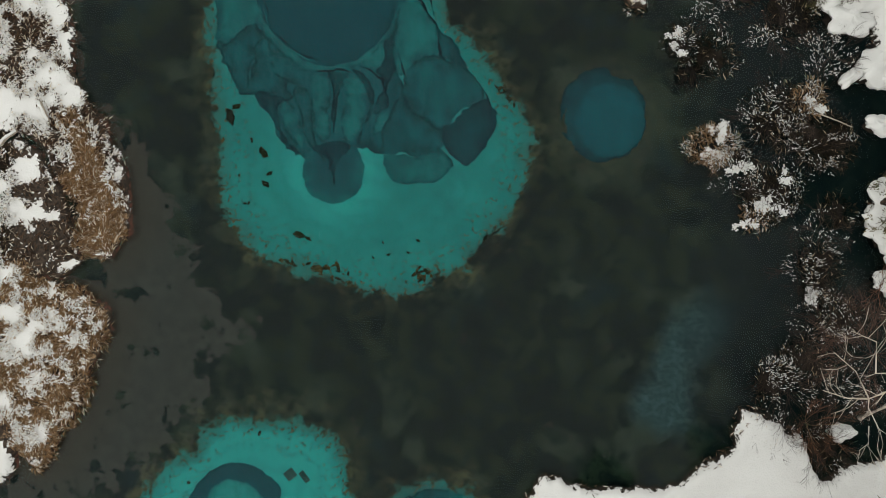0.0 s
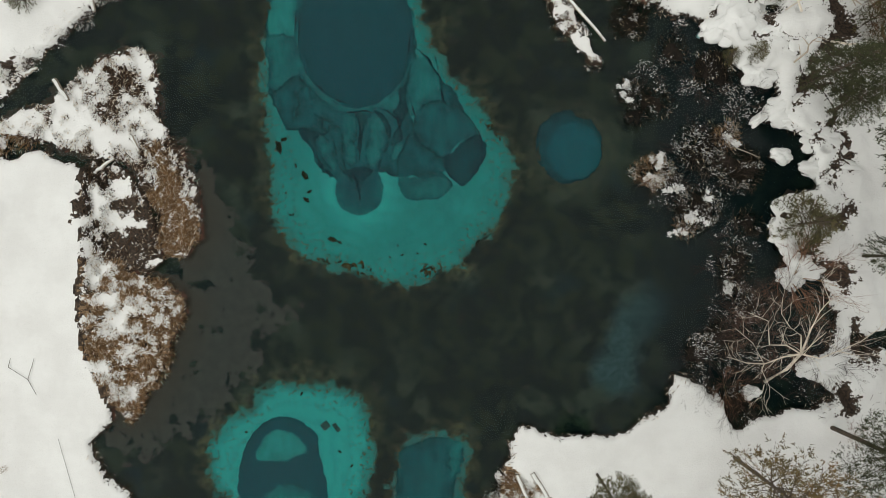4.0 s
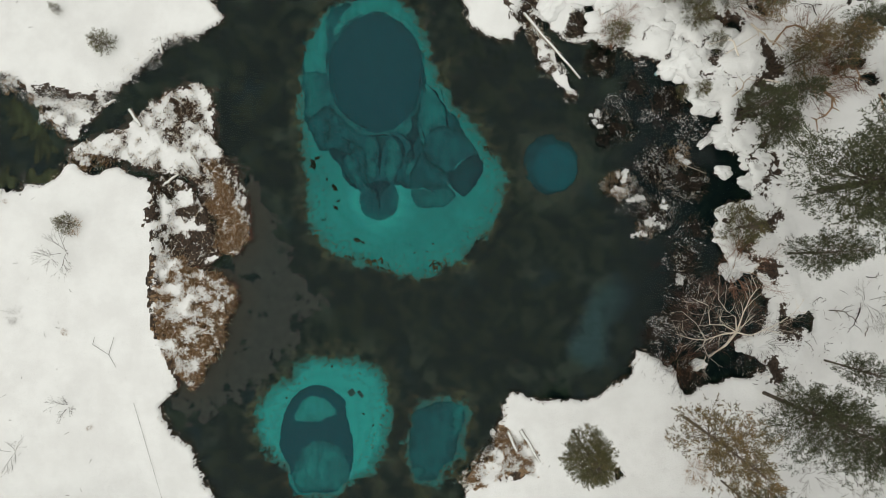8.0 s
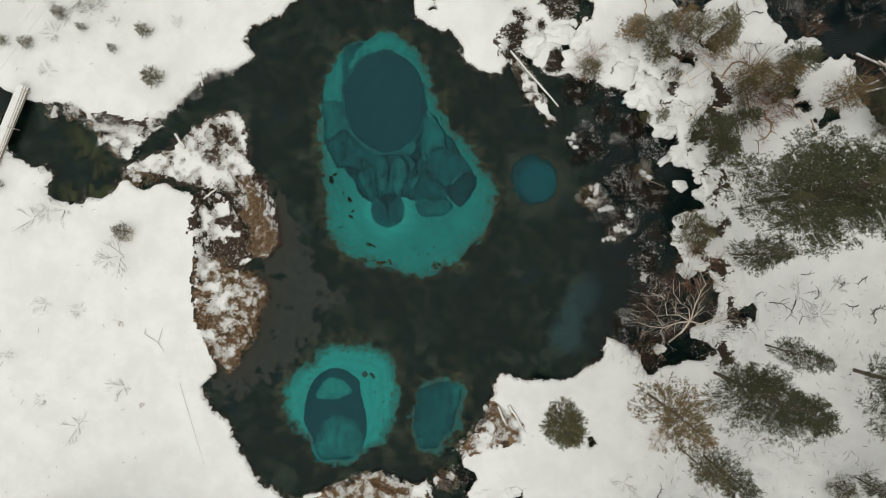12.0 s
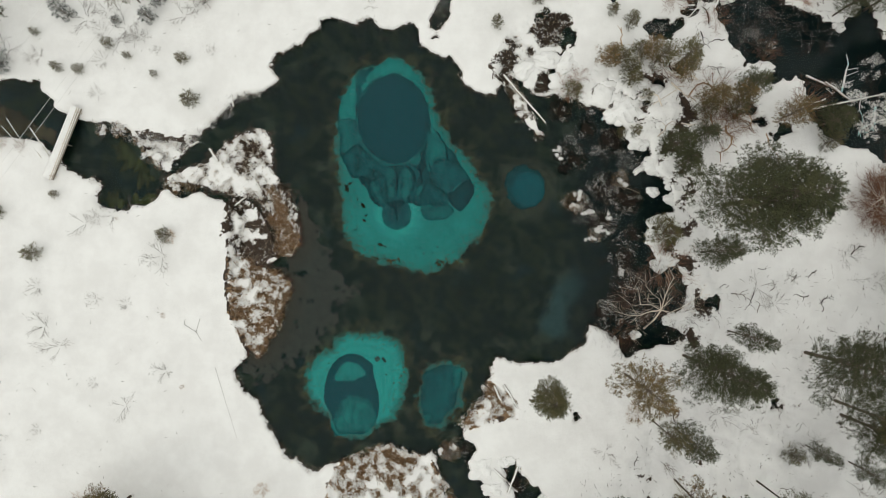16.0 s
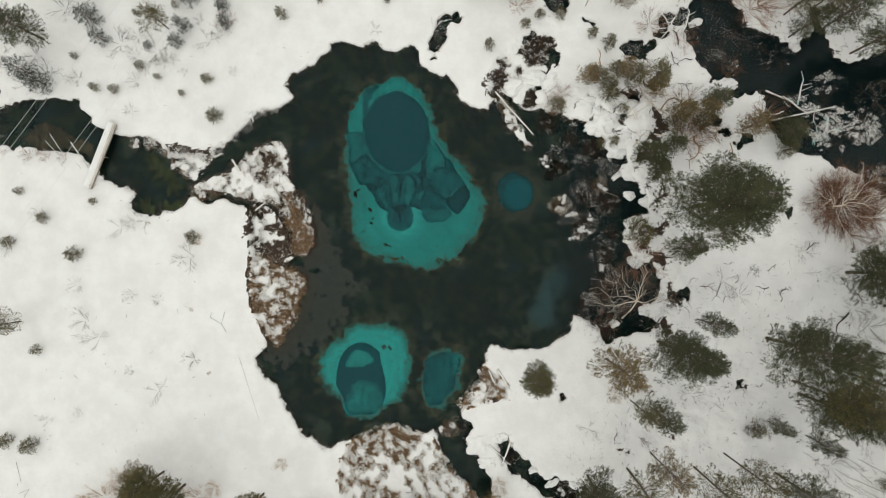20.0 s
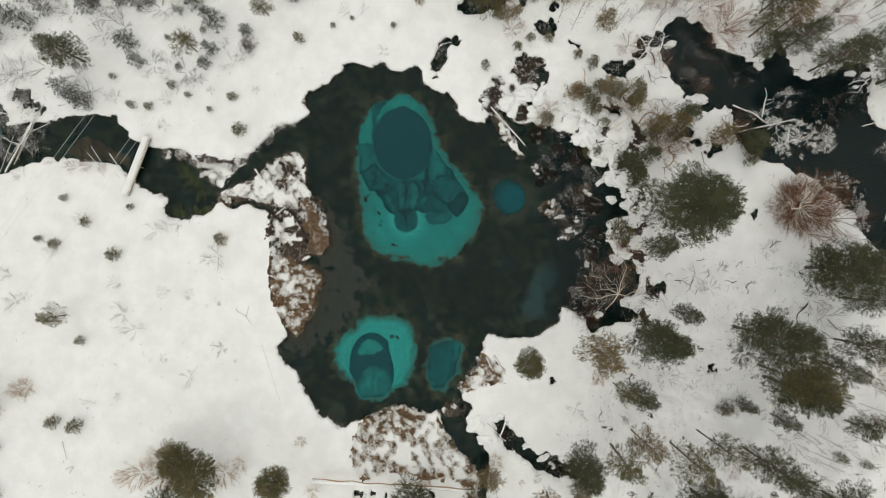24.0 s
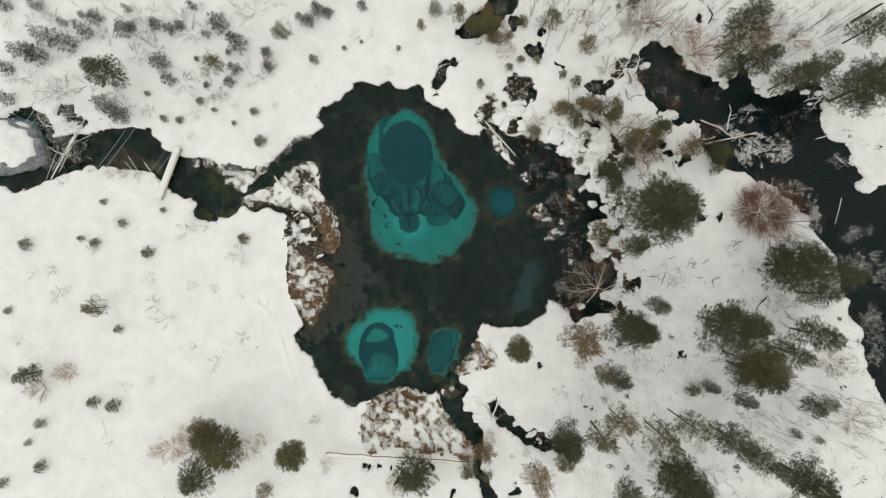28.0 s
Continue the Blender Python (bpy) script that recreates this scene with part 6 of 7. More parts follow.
spread(red_shrubs, [(35.74, 2.02, 2.6), (36.82, 6.15, 3), (34.55, 6.33, 2.4), (33.84, 4.03, 2.4), (37.72, 3.3, 2.2), 
    (27.04, 23.08, 2.6), (35.34, 25.38, 2.4), (16.75, 16.34, 1.4), (20.66, 14.25, 1.8), (21.29, 12.71, 1.8),
    (27.86, 13.09, 1.6), (25.35, 17.93, 1.2), (39.23, 24.41, 1.6), (27.77, 23.59, 2), (9.45, 15.51, 1), (12, 26.83, 1),
    (21.6, 26.89, 1.6), (20.27, 26.26, 1.4), (22.58, 11.88, 1.6), (20.92, 10.92, 1.4), (25.33, 17.13, 1), (26.18, 25.76, 1.8),
    (22.92, 27.19, 1.8), (18.39, 15.64, 1.2), (42.47, -12.84, 1.8), (44.55, -19.38, 1.6), (8.77, 14.53, 1.2), (17.86, 21.98, 1.4),
    (-21.99, 23.16, 0.9), (34.69, 25.53, 2), (5.63, 23.98, 1.2), (16.4, -0.26, 1.8), (12.99, -5.83, 1.2)], 1.9, 5)
spread(red_shrubs, [(-39.57, 10.7, 1), (-41.29, 10.73, 0.9), (-37.86, 10.39, 0.8), (-43.7, 11.06, 0.8), (-31.35, 11.06, 0.7), (-5.91, -23.8, 1.2),
    (-4.9, -23.34, 1), (43.32, -5.33, 1.6), (44.86, -7.65, 1.2), (7.37, -22.93, 1.2), (5.71, -23.24, 1), (43.49, -10.89, 1.6),
    (40.86, -12.82, 1.4)], 1.9, 21)
spread(tan_shrubs, [(-46.34, -12.66, 1.6), (-47.37, -12.98, 1.2), (-49.66, -14.71, 1.3), (-51.18, -14.96, 0.9), (-34.14, -21.86, 1.6),
    (-32.42, -20.21, 1.5), (-31.76, -22.22, 1.5), (-36.18, -22.18, 1), (-25.33, -21.95, 1.5), (-25, 2.5, 0.7), (-17.2, -18.7, 0.6),
    (-4.22, -22.82, 1), (-23.63, -20.97, 0.8), (13.84, -12.46, 1), (3.11, -20.91, 0.8), (-31.48, -26.56, 1), (-7.94, -26.09, 1.2)], 1.2, 6)
spread(saplings, [(14.27, 24.08, 2), (16.28, 25.37, 2.4), (17.91, 24.32, 2.2), (19.6, 25.95, 2.6), (20.54, 23.92, 2.2), (18.64, 27.31, 2.4),
    (22.24, 25.87, 2.2), (13.3, 25.45, 1.8), (40.15, -15.42, 2.4), (40.76, -16.73, 2.6), (41.8, -13.81, 2.4), (39.42, -18.68, 2.4),
    (42.69, -16.76, 2.6), (41.98, -19.36, 2.4), (43.2, -21.97, 2.4), (44.62, -16.78, 2.4), (45.16, -20.69, 2.6),
    (46.49, -18.76, 2.4), (37.87, 22.12, 2.2), (40.55, 25.37, 2.4), (42.47, 23.99, 2.4), (39.29, 26.73, 2.2), (44.48, 26.58, 2.4),
    (36, 25.49, 2.2), (31.43, -1.52, 1.4), (16.05, -16.44, 1.8)], 2.2, 7)
spread(saplings, [(10.01, 26.88, 2), (10.64, 24.99, 2.4), (11.94, 23.81, 2.6), (13.01, 27.47, 2.2), (13.78, 26.11, 2.4), (15.01, 28.08, 2.6),
    (15.3, 26.06, 2.4), (15.91, 23.37, 2.6), (16.65, 27.03, 2.2), (17.15, 28.69, 2.4), (18.92, 25.3, 2.4), (19.32, 28.29, 2.4),
    (20.3, 27.93, 2.6), (21.23, 24.9, 2.2), (22.86, 24.19, 2.4), (23.6, 27.84, 2.2), (23.9, 26.49, 2.4), (24.87, 25.8, 2),
    (9.04, 28.25, 2), (11.04, 28.53, 2.2), (35.33, 24.85, 2.4), (36.6, 23.49, 2.4), (37.58, 23.79, 2.2), (38.6, 25.42, 2),
    (41.22, 26.01, 2), (36.03, 26.82, 2.2), (30.16, 27.65, 2.2), (44.45, 25.26, 2)], 2.2, 17)
spread(saplings, [(-39.03, 28.93, 1.6), (-41.08, 30.35, 1.8), (-36.99, 26.48, 1.6), (-34.92, 27.45, 1.6), (-44.54, 30.45, 1.6),
    (-25.98, 30.26, 1.6), (-32.84, 29.44, 1.6), (-46.7, 21.62, 1.6), (19.32, 13.28, 1.6), (21.28, 12.57, 1.6), (17.4, 15.99, 1.4),
    (22.67, -13.23, 1.6), (34.21, -20.58, 1.6), (31.03, -17.93, 1.6), (26.34, -23.77, 1.6), (28.86, -27.05, 1.6),
    (36.32, -13.41, 1.6), (37.12, -7.53, 1.6)], 2.2, 8)

def under_trees(outline, count, low, high, seed):
    """Places for undergrowth inside an outline, on dry ground."""
    g = np.random.default_rng(seed)
    lo, hi = np.maximum(outline.min(0), (-56, -31)), np.minimum(outline.max(0), (52, 35))
    x, y, r = g.uniform(lo[0], hi[0], count), g.uniform(lo[1], hi[1], count), g.uniform(low, high, count)
    keep = (inside(x, y, outline) > 0) & (grain(x, y, 8, seed, 2) > -0.2)
    keep &= terrain(x, y)["shore"] > 0.4
    return [(float(a), float(b), float(c)) for a, b, c in zip(x[keep], y[keep], r[keep])]


spread(grey_shrubs, under_trees(WOODS, 80, 0.5, 1.3, 701), 1.3, 9)
spread(red_shrubs, under_trees(WOODS, 20, 0.7, 1.5, 702), 1.9, 10)
spread(grey_shrubs, under_trees(NORTHWEST, 125, 0.5, 1.6, 703), 1.3, 11)
spread(red_shrubs, under_trees(NORTH_BUSH, 16, 0.7, 1.6, 704), 1.9, 12)
spread(grey_shrubs, under_trees(NORTH_BUSH, 18, 0.5, 1.3, 705), 1.3, 13)
FAR_THICKET = rounded([(8, 33), (24, 33), (27, 25), (20, 23), (13, 22), (6, 27)])
RIVER_THICKET = rounded([(33, 34), (52, 34), (52, 15), (44, 16), (38, 20), (32, 24)])
EAST_THICKET = rounded([(38, -6), (45, -8), (49, -20), (48, -30), (24, -30), (30, -18)])
spread(saplings, under_trees(FAR_THICKET, 90, 1.3, 2.5, 721), 2.2, 18)
spread(saplings, under_trees(RIVER_THICKET, 70, 1.3, 2.5, 722), 2.2, 19)
spread(saplings, under_trees(EAST_THICKET, 80, 1.2, 2.4, 723), 2.2, 20)
plant("blue", [(x, y, 1.2 * r, 0.55 * r) for x, y, r in under_trees(NORTHWEST, 34, 0.8, 2.2, 706)])
plant("young", [(x, y, 1.3 * r, 0.5 * r) for x, y, r in under_trees(NORTH_BUSH, 22, 0.9, 2.2, 707)])
plant("young", [(x, y, 1.3 * r, 0.5 * r) for x, y, r in under_trees(WOODS, 36, 0.7, 2.0, 708)])

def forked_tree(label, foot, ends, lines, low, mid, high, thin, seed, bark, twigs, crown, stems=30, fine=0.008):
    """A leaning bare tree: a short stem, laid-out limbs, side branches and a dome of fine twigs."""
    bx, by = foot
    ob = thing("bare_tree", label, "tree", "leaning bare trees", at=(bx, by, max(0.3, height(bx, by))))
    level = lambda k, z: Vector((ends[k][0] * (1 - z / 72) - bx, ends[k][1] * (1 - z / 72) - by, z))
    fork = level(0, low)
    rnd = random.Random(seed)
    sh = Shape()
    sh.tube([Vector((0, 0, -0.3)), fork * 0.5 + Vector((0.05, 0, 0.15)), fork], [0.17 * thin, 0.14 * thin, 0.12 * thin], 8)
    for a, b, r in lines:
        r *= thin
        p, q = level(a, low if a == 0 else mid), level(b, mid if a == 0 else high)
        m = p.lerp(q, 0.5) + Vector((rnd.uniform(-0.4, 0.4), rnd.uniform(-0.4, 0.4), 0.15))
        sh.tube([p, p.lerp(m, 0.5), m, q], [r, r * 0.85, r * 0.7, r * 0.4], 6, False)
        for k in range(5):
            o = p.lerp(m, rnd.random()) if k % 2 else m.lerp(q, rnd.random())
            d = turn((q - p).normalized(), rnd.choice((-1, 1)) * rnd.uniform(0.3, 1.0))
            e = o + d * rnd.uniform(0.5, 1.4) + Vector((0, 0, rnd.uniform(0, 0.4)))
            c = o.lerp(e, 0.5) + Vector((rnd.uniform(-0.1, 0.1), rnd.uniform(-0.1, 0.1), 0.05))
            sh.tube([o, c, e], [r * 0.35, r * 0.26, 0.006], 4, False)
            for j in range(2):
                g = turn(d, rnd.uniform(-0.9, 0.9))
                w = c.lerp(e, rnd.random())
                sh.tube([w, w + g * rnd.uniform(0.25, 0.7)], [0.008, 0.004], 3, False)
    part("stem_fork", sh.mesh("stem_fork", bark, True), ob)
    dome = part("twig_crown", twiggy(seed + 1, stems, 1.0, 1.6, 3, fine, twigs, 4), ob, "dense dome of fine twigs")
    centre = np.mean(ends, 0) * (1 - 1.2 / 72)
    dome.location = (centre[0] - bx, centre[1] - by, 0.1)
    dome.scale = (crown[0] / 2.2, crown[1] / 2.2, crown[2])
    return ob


(BX, BY), = [(14.92, -5.51)]
LIMB_ENDS = [(16.15, -3.92), (14.14, -4.33), (12.17, -3.91), (12.54, -2.55), (14.39, -3.41), (13.16, -1.8), (15.37, -2.54), (14.76, -1.17),
    (16.8, -1.79), (16.56, -0.18), (18.07, -3.52), (20.51, -3.31), (19.29, -2.52), (14.13, -5.32), (13.39, -6.02), (17.09, -2.78)]
BIRCH_FORKS = ((0, 1, 0.10), (1, 2, 0.06), (1, 3, 0.045), (0, 4, 0.08), (4, 5, 0.05), (0, 6, 0.08), (6, 7, 0.045), (0, 8, 0.09), (8, 9, 0.05), (0, 10, 0.08), (10, 12, 0.05), (1, 13, 0.05), (13, 14, 0.035), (0, 15, 0.06))
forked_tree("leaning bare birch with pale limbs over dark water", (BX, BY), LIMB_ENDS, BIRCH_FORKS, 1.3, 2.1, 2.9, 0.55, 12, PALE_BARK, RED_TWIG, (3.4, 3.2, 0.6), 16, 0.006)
WILLOW_ENDS = [(34.7, 4.61), (33.67, 5.16), (32.64, 5.64), (32.48, 4.33), (35.31, 5.65), (35.47, 6.84), (33.85, 7.27), (35.62, 5.12),
    (37.62, 7.19), (36.59, 7.47), (34.15, 3.57), (35.15, 1.7), (35.46, 3.81), (36.72, 2.46), (36.52, 4.71), (38.64, 4.01),
    (37.97, 5.47)]
WILLOW_FORKS = ((0, 1, 0.08), (1, 2, 0.05), (1, 3, 0.05), (0, 4, 0.09), (4, 5, 0.05), (4, 6, 0.045), (0, 7, 0.09), (7, 8, 0.05), (7, 9, 0.045), (0, 10, 0.07), (10, 11, 0.04), (0, 12, 0.08), (12, 13, 0.05), (0, 14, 0.09), (14, 15, 0.05), (14, 16, 0.05))
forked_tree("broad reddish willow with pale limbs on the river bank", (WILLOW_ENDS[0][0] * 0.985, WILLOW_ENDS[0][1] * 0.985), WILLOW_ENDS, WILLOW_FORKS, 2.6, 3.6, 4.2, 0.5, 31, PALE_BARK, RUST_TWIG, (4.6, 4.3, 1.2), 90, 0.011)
for k, (x, y, r) in enumerate([(12.17, -4.54, 2.2), (13.65, -2.05, 2.2), (15.62, -1.54, 2), (13.14, -6.27, 1.6), (17.82, -4.51, 1.8)]):
    ob = thing("bare_shrub", "dark leafless alder shrub over black water", "shrub", "alder shrubs", at=(x, y, 0.08))
    part("twig_crown", twiggy(440 + k, 14, 0.9, r, 3, 0.012, DARK_TWIG, 3), ob)


# ---- logs, bridge, boulder, wires ----
def log(a, b, r, label, name="fallen_log", wood=None, snow=True, lift=0.0, za=None, zb=None):
    """A lying trunk from a to b, with a line of snow along its top."""
    za = (height(*a) if za is None else za) + r * 0.6 + lift
    zb = (height(*b) if zb is None else zb) + r * 0.6 + lift
    p, q = Vector((*a, max(za, 0.05))), Vector((*b, max(zb, 0.05)))
    rnd = random.Random(int(abs(a[0] * 97 + b[1] * 31)))
    ob = thing(name, label, "log", "fallen logs")
    pts = [p.lerp(q, k / 6) + Vector((rnd.uniform(-1, 1), rnd.uniform(-1, 1), rnd.uniform(-0.5, 0.5))) * r * (0.35 if 0 < k < 6 else 0) for k in range(7)]
    sh = Shape()
    sh.tube(pts, [r * (1.05 - 0.06 * k) for k in range(7)], 8)
    part("trunk", sh.mesh("trunk", wood or OLD_WOOD, True), ob)
    if snow:
        sh = Shape()
        up = Vector((0, 0, r * 0.55))
        sh.tube([v + up for v in pts], [r * rnd.uniform(0.55, 0.85) * (1.05 - 0.06 * k) for k in range(7)], 8)
        part("snow_strip", sh.mesh("snow_strip", SNOW, True), ob, "line of snow along the trunk")
    return ob


def logs(rows, r, label, **more):
    for a, b in zip(rows[0::2], rows[1::2]):
        log(a, b, r, label, **more)


logs([(3.37, 15.92), (6.87, 11.8)], 0.10, "snow-covered log lying along the spit", za=0.25, zb=0.2)
logs([(-21.69, 9.98), (-20.94, 8.9), (-19.81, 14.59), (-19.6, 13.56)], 0.14, "short snow-covered log end jutting over the creek", za=0.2, zb=0.2)
logs([(-23.28, 10.29), (-22.58, 10.6), (-17.57, 7.02), (-17.18, 6.25), (-19.49, 5.11), (-18.46, 5.87)], 0.10, "snowy stick lying in the sedge", za=0.2, zb=0.25)
logs([(-45.38, 15.45), (-46.78, 13.1), (-46.78, 13.1), (-48.47, 10.21)], 0.14, "snow-covered trunk fallen across the creek", za=0.5, zb=0.4)
logs([(-44.19, 17.4), (-47.35, 11.41), (-44.68, 16.66), (-48.32, 11.43), (-43.45, 15.4), (-46.77, 13.98), (-45.75, 12.39),
    (-47.33, 13.99), (-46.8, 11.53), (-48.72, 12.66), (-46.08, 13.97), (-47.63, 11), (-47.46, 14), (-49.16, 10.22), (-39.07, 12.72),
    (-37.86, 10.66), (-39.49, 12.05), (-38.14, 10.39)], 0.034, "snowy branch hanging over the creek", za=0.6, zb=0.35, wood=DEAD_WOOD)
logs([(-15.87, -22.58), (-7.61, -23.17), (-7.61, -23.17), (0.78, -23.76)], 0.24, "long pale fallen trunk on the bank, snow on top", lift=0.75, wood=TAN_TWIG)
logs([(-5.06, -24.32), (1.9, -22.39), (-2.11, -22.64), (-5.05, -23.23)], 0.07, "thin pale pole lying on the bank", wood=DEAD_WOOD)
logs([(1.35, -22.57), (1.06, -24.38)], 0.08, "snowy pole across the outflow", za=0.15, zb=0.15)
logs([(2.38, -10.22), (2.94, -11.43), (3.15, -10.12), (4.35, -12.1)], 0.12, "snow-covered plank reaching into the marsh", za=0.3, zb=0.25)
logs([(2.25, -17.13), (4.22, -18.97), (4.26, -16.9), (3.42, -19.07)], 0.12, "crossed snow-covered log over the side creek", za=0.3, zb=0.35)
logs([(16.39, -16.57), (17.78, -19.12), (18.64, -21.11), (20.03, -22.93)], 0.11, "grey fallen pole in the snow")
logs([(28.43, 15.46), (30.38, 14.62), (30.38, 14.62), (32.3, 13.25), (28.89, 12.67), (34.8, 13.86), (29.99, 14.9), (31.66, 13.8)], 0.10, "snow-covered trunk fallen into the river", za=0.3, zb=0.1)
logs([(44.47, 6.02), (43.51, 3.15)], 0.05, "pale branch standing out of the river", za=0.1, zb=0.4, wood=DEAD_WOOD)
logs([(45.72, 26.29), (49.33, 28.37)], 0.16, "dark fallen trunk in the forest", wood=BARK, snow=False)
logs([(41.63, 12.95), (44.14, 13.62), (45.75, 13.95), (49.81, 13.49)], 0.06, "snowy branch across the river bank", za=0.2, zb=0.3)
logs([(-37.42, 12), (-35.54, 9.5), (-37.64, 11.03), (-36.24, 9.37)], 0.06, "bent pale branch beside the footbridge", wood=DEAD_WOOD)
logs([(13.33, 6.36), (14.67, 5.85)], 0.03, "thin pale branch over dark water", za=0.25, zb=0.15, wood=DEAD_WOOD, snow=False)
logs([(18.49, 10.51), (19.64, 11.31), (20.9, 11.87), (22.05, 11.74), (28.44, 12.94), (25.92, 11.7), (15.64, 13.1), (17.49, 14.24)], 0.035, "thin pale dead branch on the snow", wood=DEAD_WOOD, snow=False, lift=0.25)

# root plate at the end of the long trunk
(RX, RY), = [(-16.07, -24.04)]
roots = thing("root_plate", "tangle of pale roots at the end of a fallen trunk", "roots", at=(RX, RY, height(RX, RY)))
part("root_fork", twiggy(401, 12, 0.5, 1.3, 2, 0.05, DEAD_WOOD, 2), roots)

# footbridge of two logs with cross planks, snow and a pole rail
(AX, AY), (CX, CY) = [(-33.05, 13.62), (-35.51, 7.58)]
a, b = Vector((AX, AY, 0.62)), Vector((CX, CY, 0.62))
run, across = (b - a).normalized(), Vector((-(b - a).normalized().y, (b - a).normalized().x, 0))
bridge = thing("footbridge", "narrow wooden footbridge under snow across the creek", "bridge")
for s in (-0.32, 0.32):
    sh = Shape()
    sh.tube([a + across * s - Vector((0, 0, 0.16)), b + across * s - Vector((0, 0, 0.16))], [0.12, 0.11], 8)
    part("beam", sh.mesh("beam", OLD_WOOD, True), bridge)
count = int((b - a).length / 0.2)
plank = bmesh.new()
bmesh.ops.create_cube(plank, size=1.0)
bmesh.ops.scale(plank, vec=(0.17, 0.84, 0.045), verts=plank.verts)
bmesh.ops.bevel(plank, geom=plank.edges[:], offset=0.008, segments=1, affect="EDGES")
plank_mesh = bpy.data.meshes.new("plank")
plank.to_mesh(plank_mesh), plank.free()
plank_mesh.materials.append(OLD_WOOD)
for k in range(count):
    p = a.lerp(b, (k + 0.5) / count)
    ob = part("plank", plank_mesh, bridge)
    ob.matrix_basis = Matrix.Translation(p - Vector((0, 0, 0.02))) @ Euler((0, 0, math.atan2(run.y, run.x) + random.uniform(-0.03, 0.03))).to_matrix().to_4x4()
sh = Shape()
n = 16
for k in range(n + 1):
    p = a.lerp(b, k / n)
    for j, (s, h) in enumerate(((-0.44, 0.01), (-0.38, 0.12), (0.0, 0.17), (0.38, 0.12), (0.44, 0.01))):
        sh.v.append(p + across * s + Vector((0, 0, h)))
for k in range(n):
    for j in range(4):
        i = k * 5 + j
        sh.f.append((i, i + 1, i + 6, i + 5))
part("snow_cover", sh.mesh("snow_cover", SNOW, True), bridge, "smooth snow lying on the planks")
for s in (0.52,):
    for h in (0.35, 0.6):
        sh = Shape()
        sh.tube([a + across * s + Vector((0, 0, h)), b + across * s * 1.1 + Vector((0, 0, h - 0.06))], [0.04, 0.035], 6)
        part("rail", sh.mesh("rail", DEAD_WOOD, True), bridge, "pale pole rail")
    for q in (0.05, 0.5, 0.95):
        sh = Shape()
        p = a.lerp(b, q) + across * s
        sh.tube([p + Vector((0, 0, -0.6)), p + Vector((0, 0, 0.68))], [0.05, 0.045], 6)
        part("post", sh.mesh("post", DEAD_WOOD, True), bridge)

# snowy boulder in the creek
(KX, KY), = [(-53.0, 14.2)]
boulder = thing("boulder", "large grey boulder with a thick snow cap in the creek", "boulder", at=(KX, KY, 0))
part("rock_body", lump(501, 3.7, 3.6, 1.5, 0.35, ROCK, "rock_body", 18, 36), boulder)
cap = part("snow_cap", lump(501, 3.2, 3.1, 1.45, 0.35, SNOW, "snow_cap", 16, 32), boulder, "thick smooth snow cap")
cap.location = (-0.35, 0.15, 0.52)

# overhead wires, sagging far beyond the clearing
WIRE_ENDS = [(-40.11, 24.52), (-51.66, 9.12), (-25.68, 27.53), (-36.46, 13.34), (-20.24, 26.91), (-43.86, -4.8)]
for k in range(3):
    p, q = Vector((*WIRE_ENDS[2 * k], 0)), Vector((*WIRE_ENDS[2 * k + 1], 0))
    d = (q - p).normalized()
    s = Vector((-d.y, d.x, 0))
    for off in (-0.35, 0.35):
        sh = Shape()
        pts = [p + s * off + d * (u * 9.0) + Vector((0, 0, 6.5 + 0.004 * (u * 9.0) ** 2 / 9)) for u in range(-7, 12)]
        sh.tube(pts, [0.012] * len(pts), 4)
        tagged(new("overhead_wire", sh.mesh("overhead_wire", WIRE)), "thin grey overhead wire above the snow", "wire", "overhead wires")


# ---- litter on the snow ----
def litter(name, label, outline, count, low, high, thick, material, seed, least=0.25):
    """Fallen twigs lying on the snow."""
    g = np.random.default_rng(seed)
    lo, hi = np.maximum(outline.min(0), (-56, -31)), np.minimum(outline.max(0), (52, 35))
    x, y = g.uniform(lo[0], hi[0], count), g.uniform(lo[1], hi[1], count)
    keep = (inside(x, y, outline) > 0) & (grain(x, y, 6, seed, 2) > -0.25)
    x, y = x[keep], y[keep]
    f = terrain(x, y)
    sh = Shape()
    for px, py, pz, s in zip(x, y, f["z"], f["shore"]):
        if s < least:
            continue
        a, ln = g.uniform(0, 6.283), g.uniform(low, high)
        p = Vector((px, py, pz + 0.02))
        e = p + Vector((math.cos(a), math.sin(a), g.uniform(0.0, 0.5))) * ln
        m = p.lerp(e, 0.5) + Vector((g.uniform(-0.1, 0.1), g.uniform(-0.1, 0.1), 0.03)) * ln
        sh.tube([p, m, e], [thick, thick * 0.8, thick * 0.4], 3, False)
        if g.uniform() < 0.5:
            h = m + Vector((math.cos(a + 0.7), math.sin(a + 0.7), 0.2)) * ln * 0.4
            sh.tube([m, h], [thick * 0.6, thick * 0.3], 3, False)
    tagged(new(name, sh.mesh(name, material)), label, "twigs", kind="stuff")


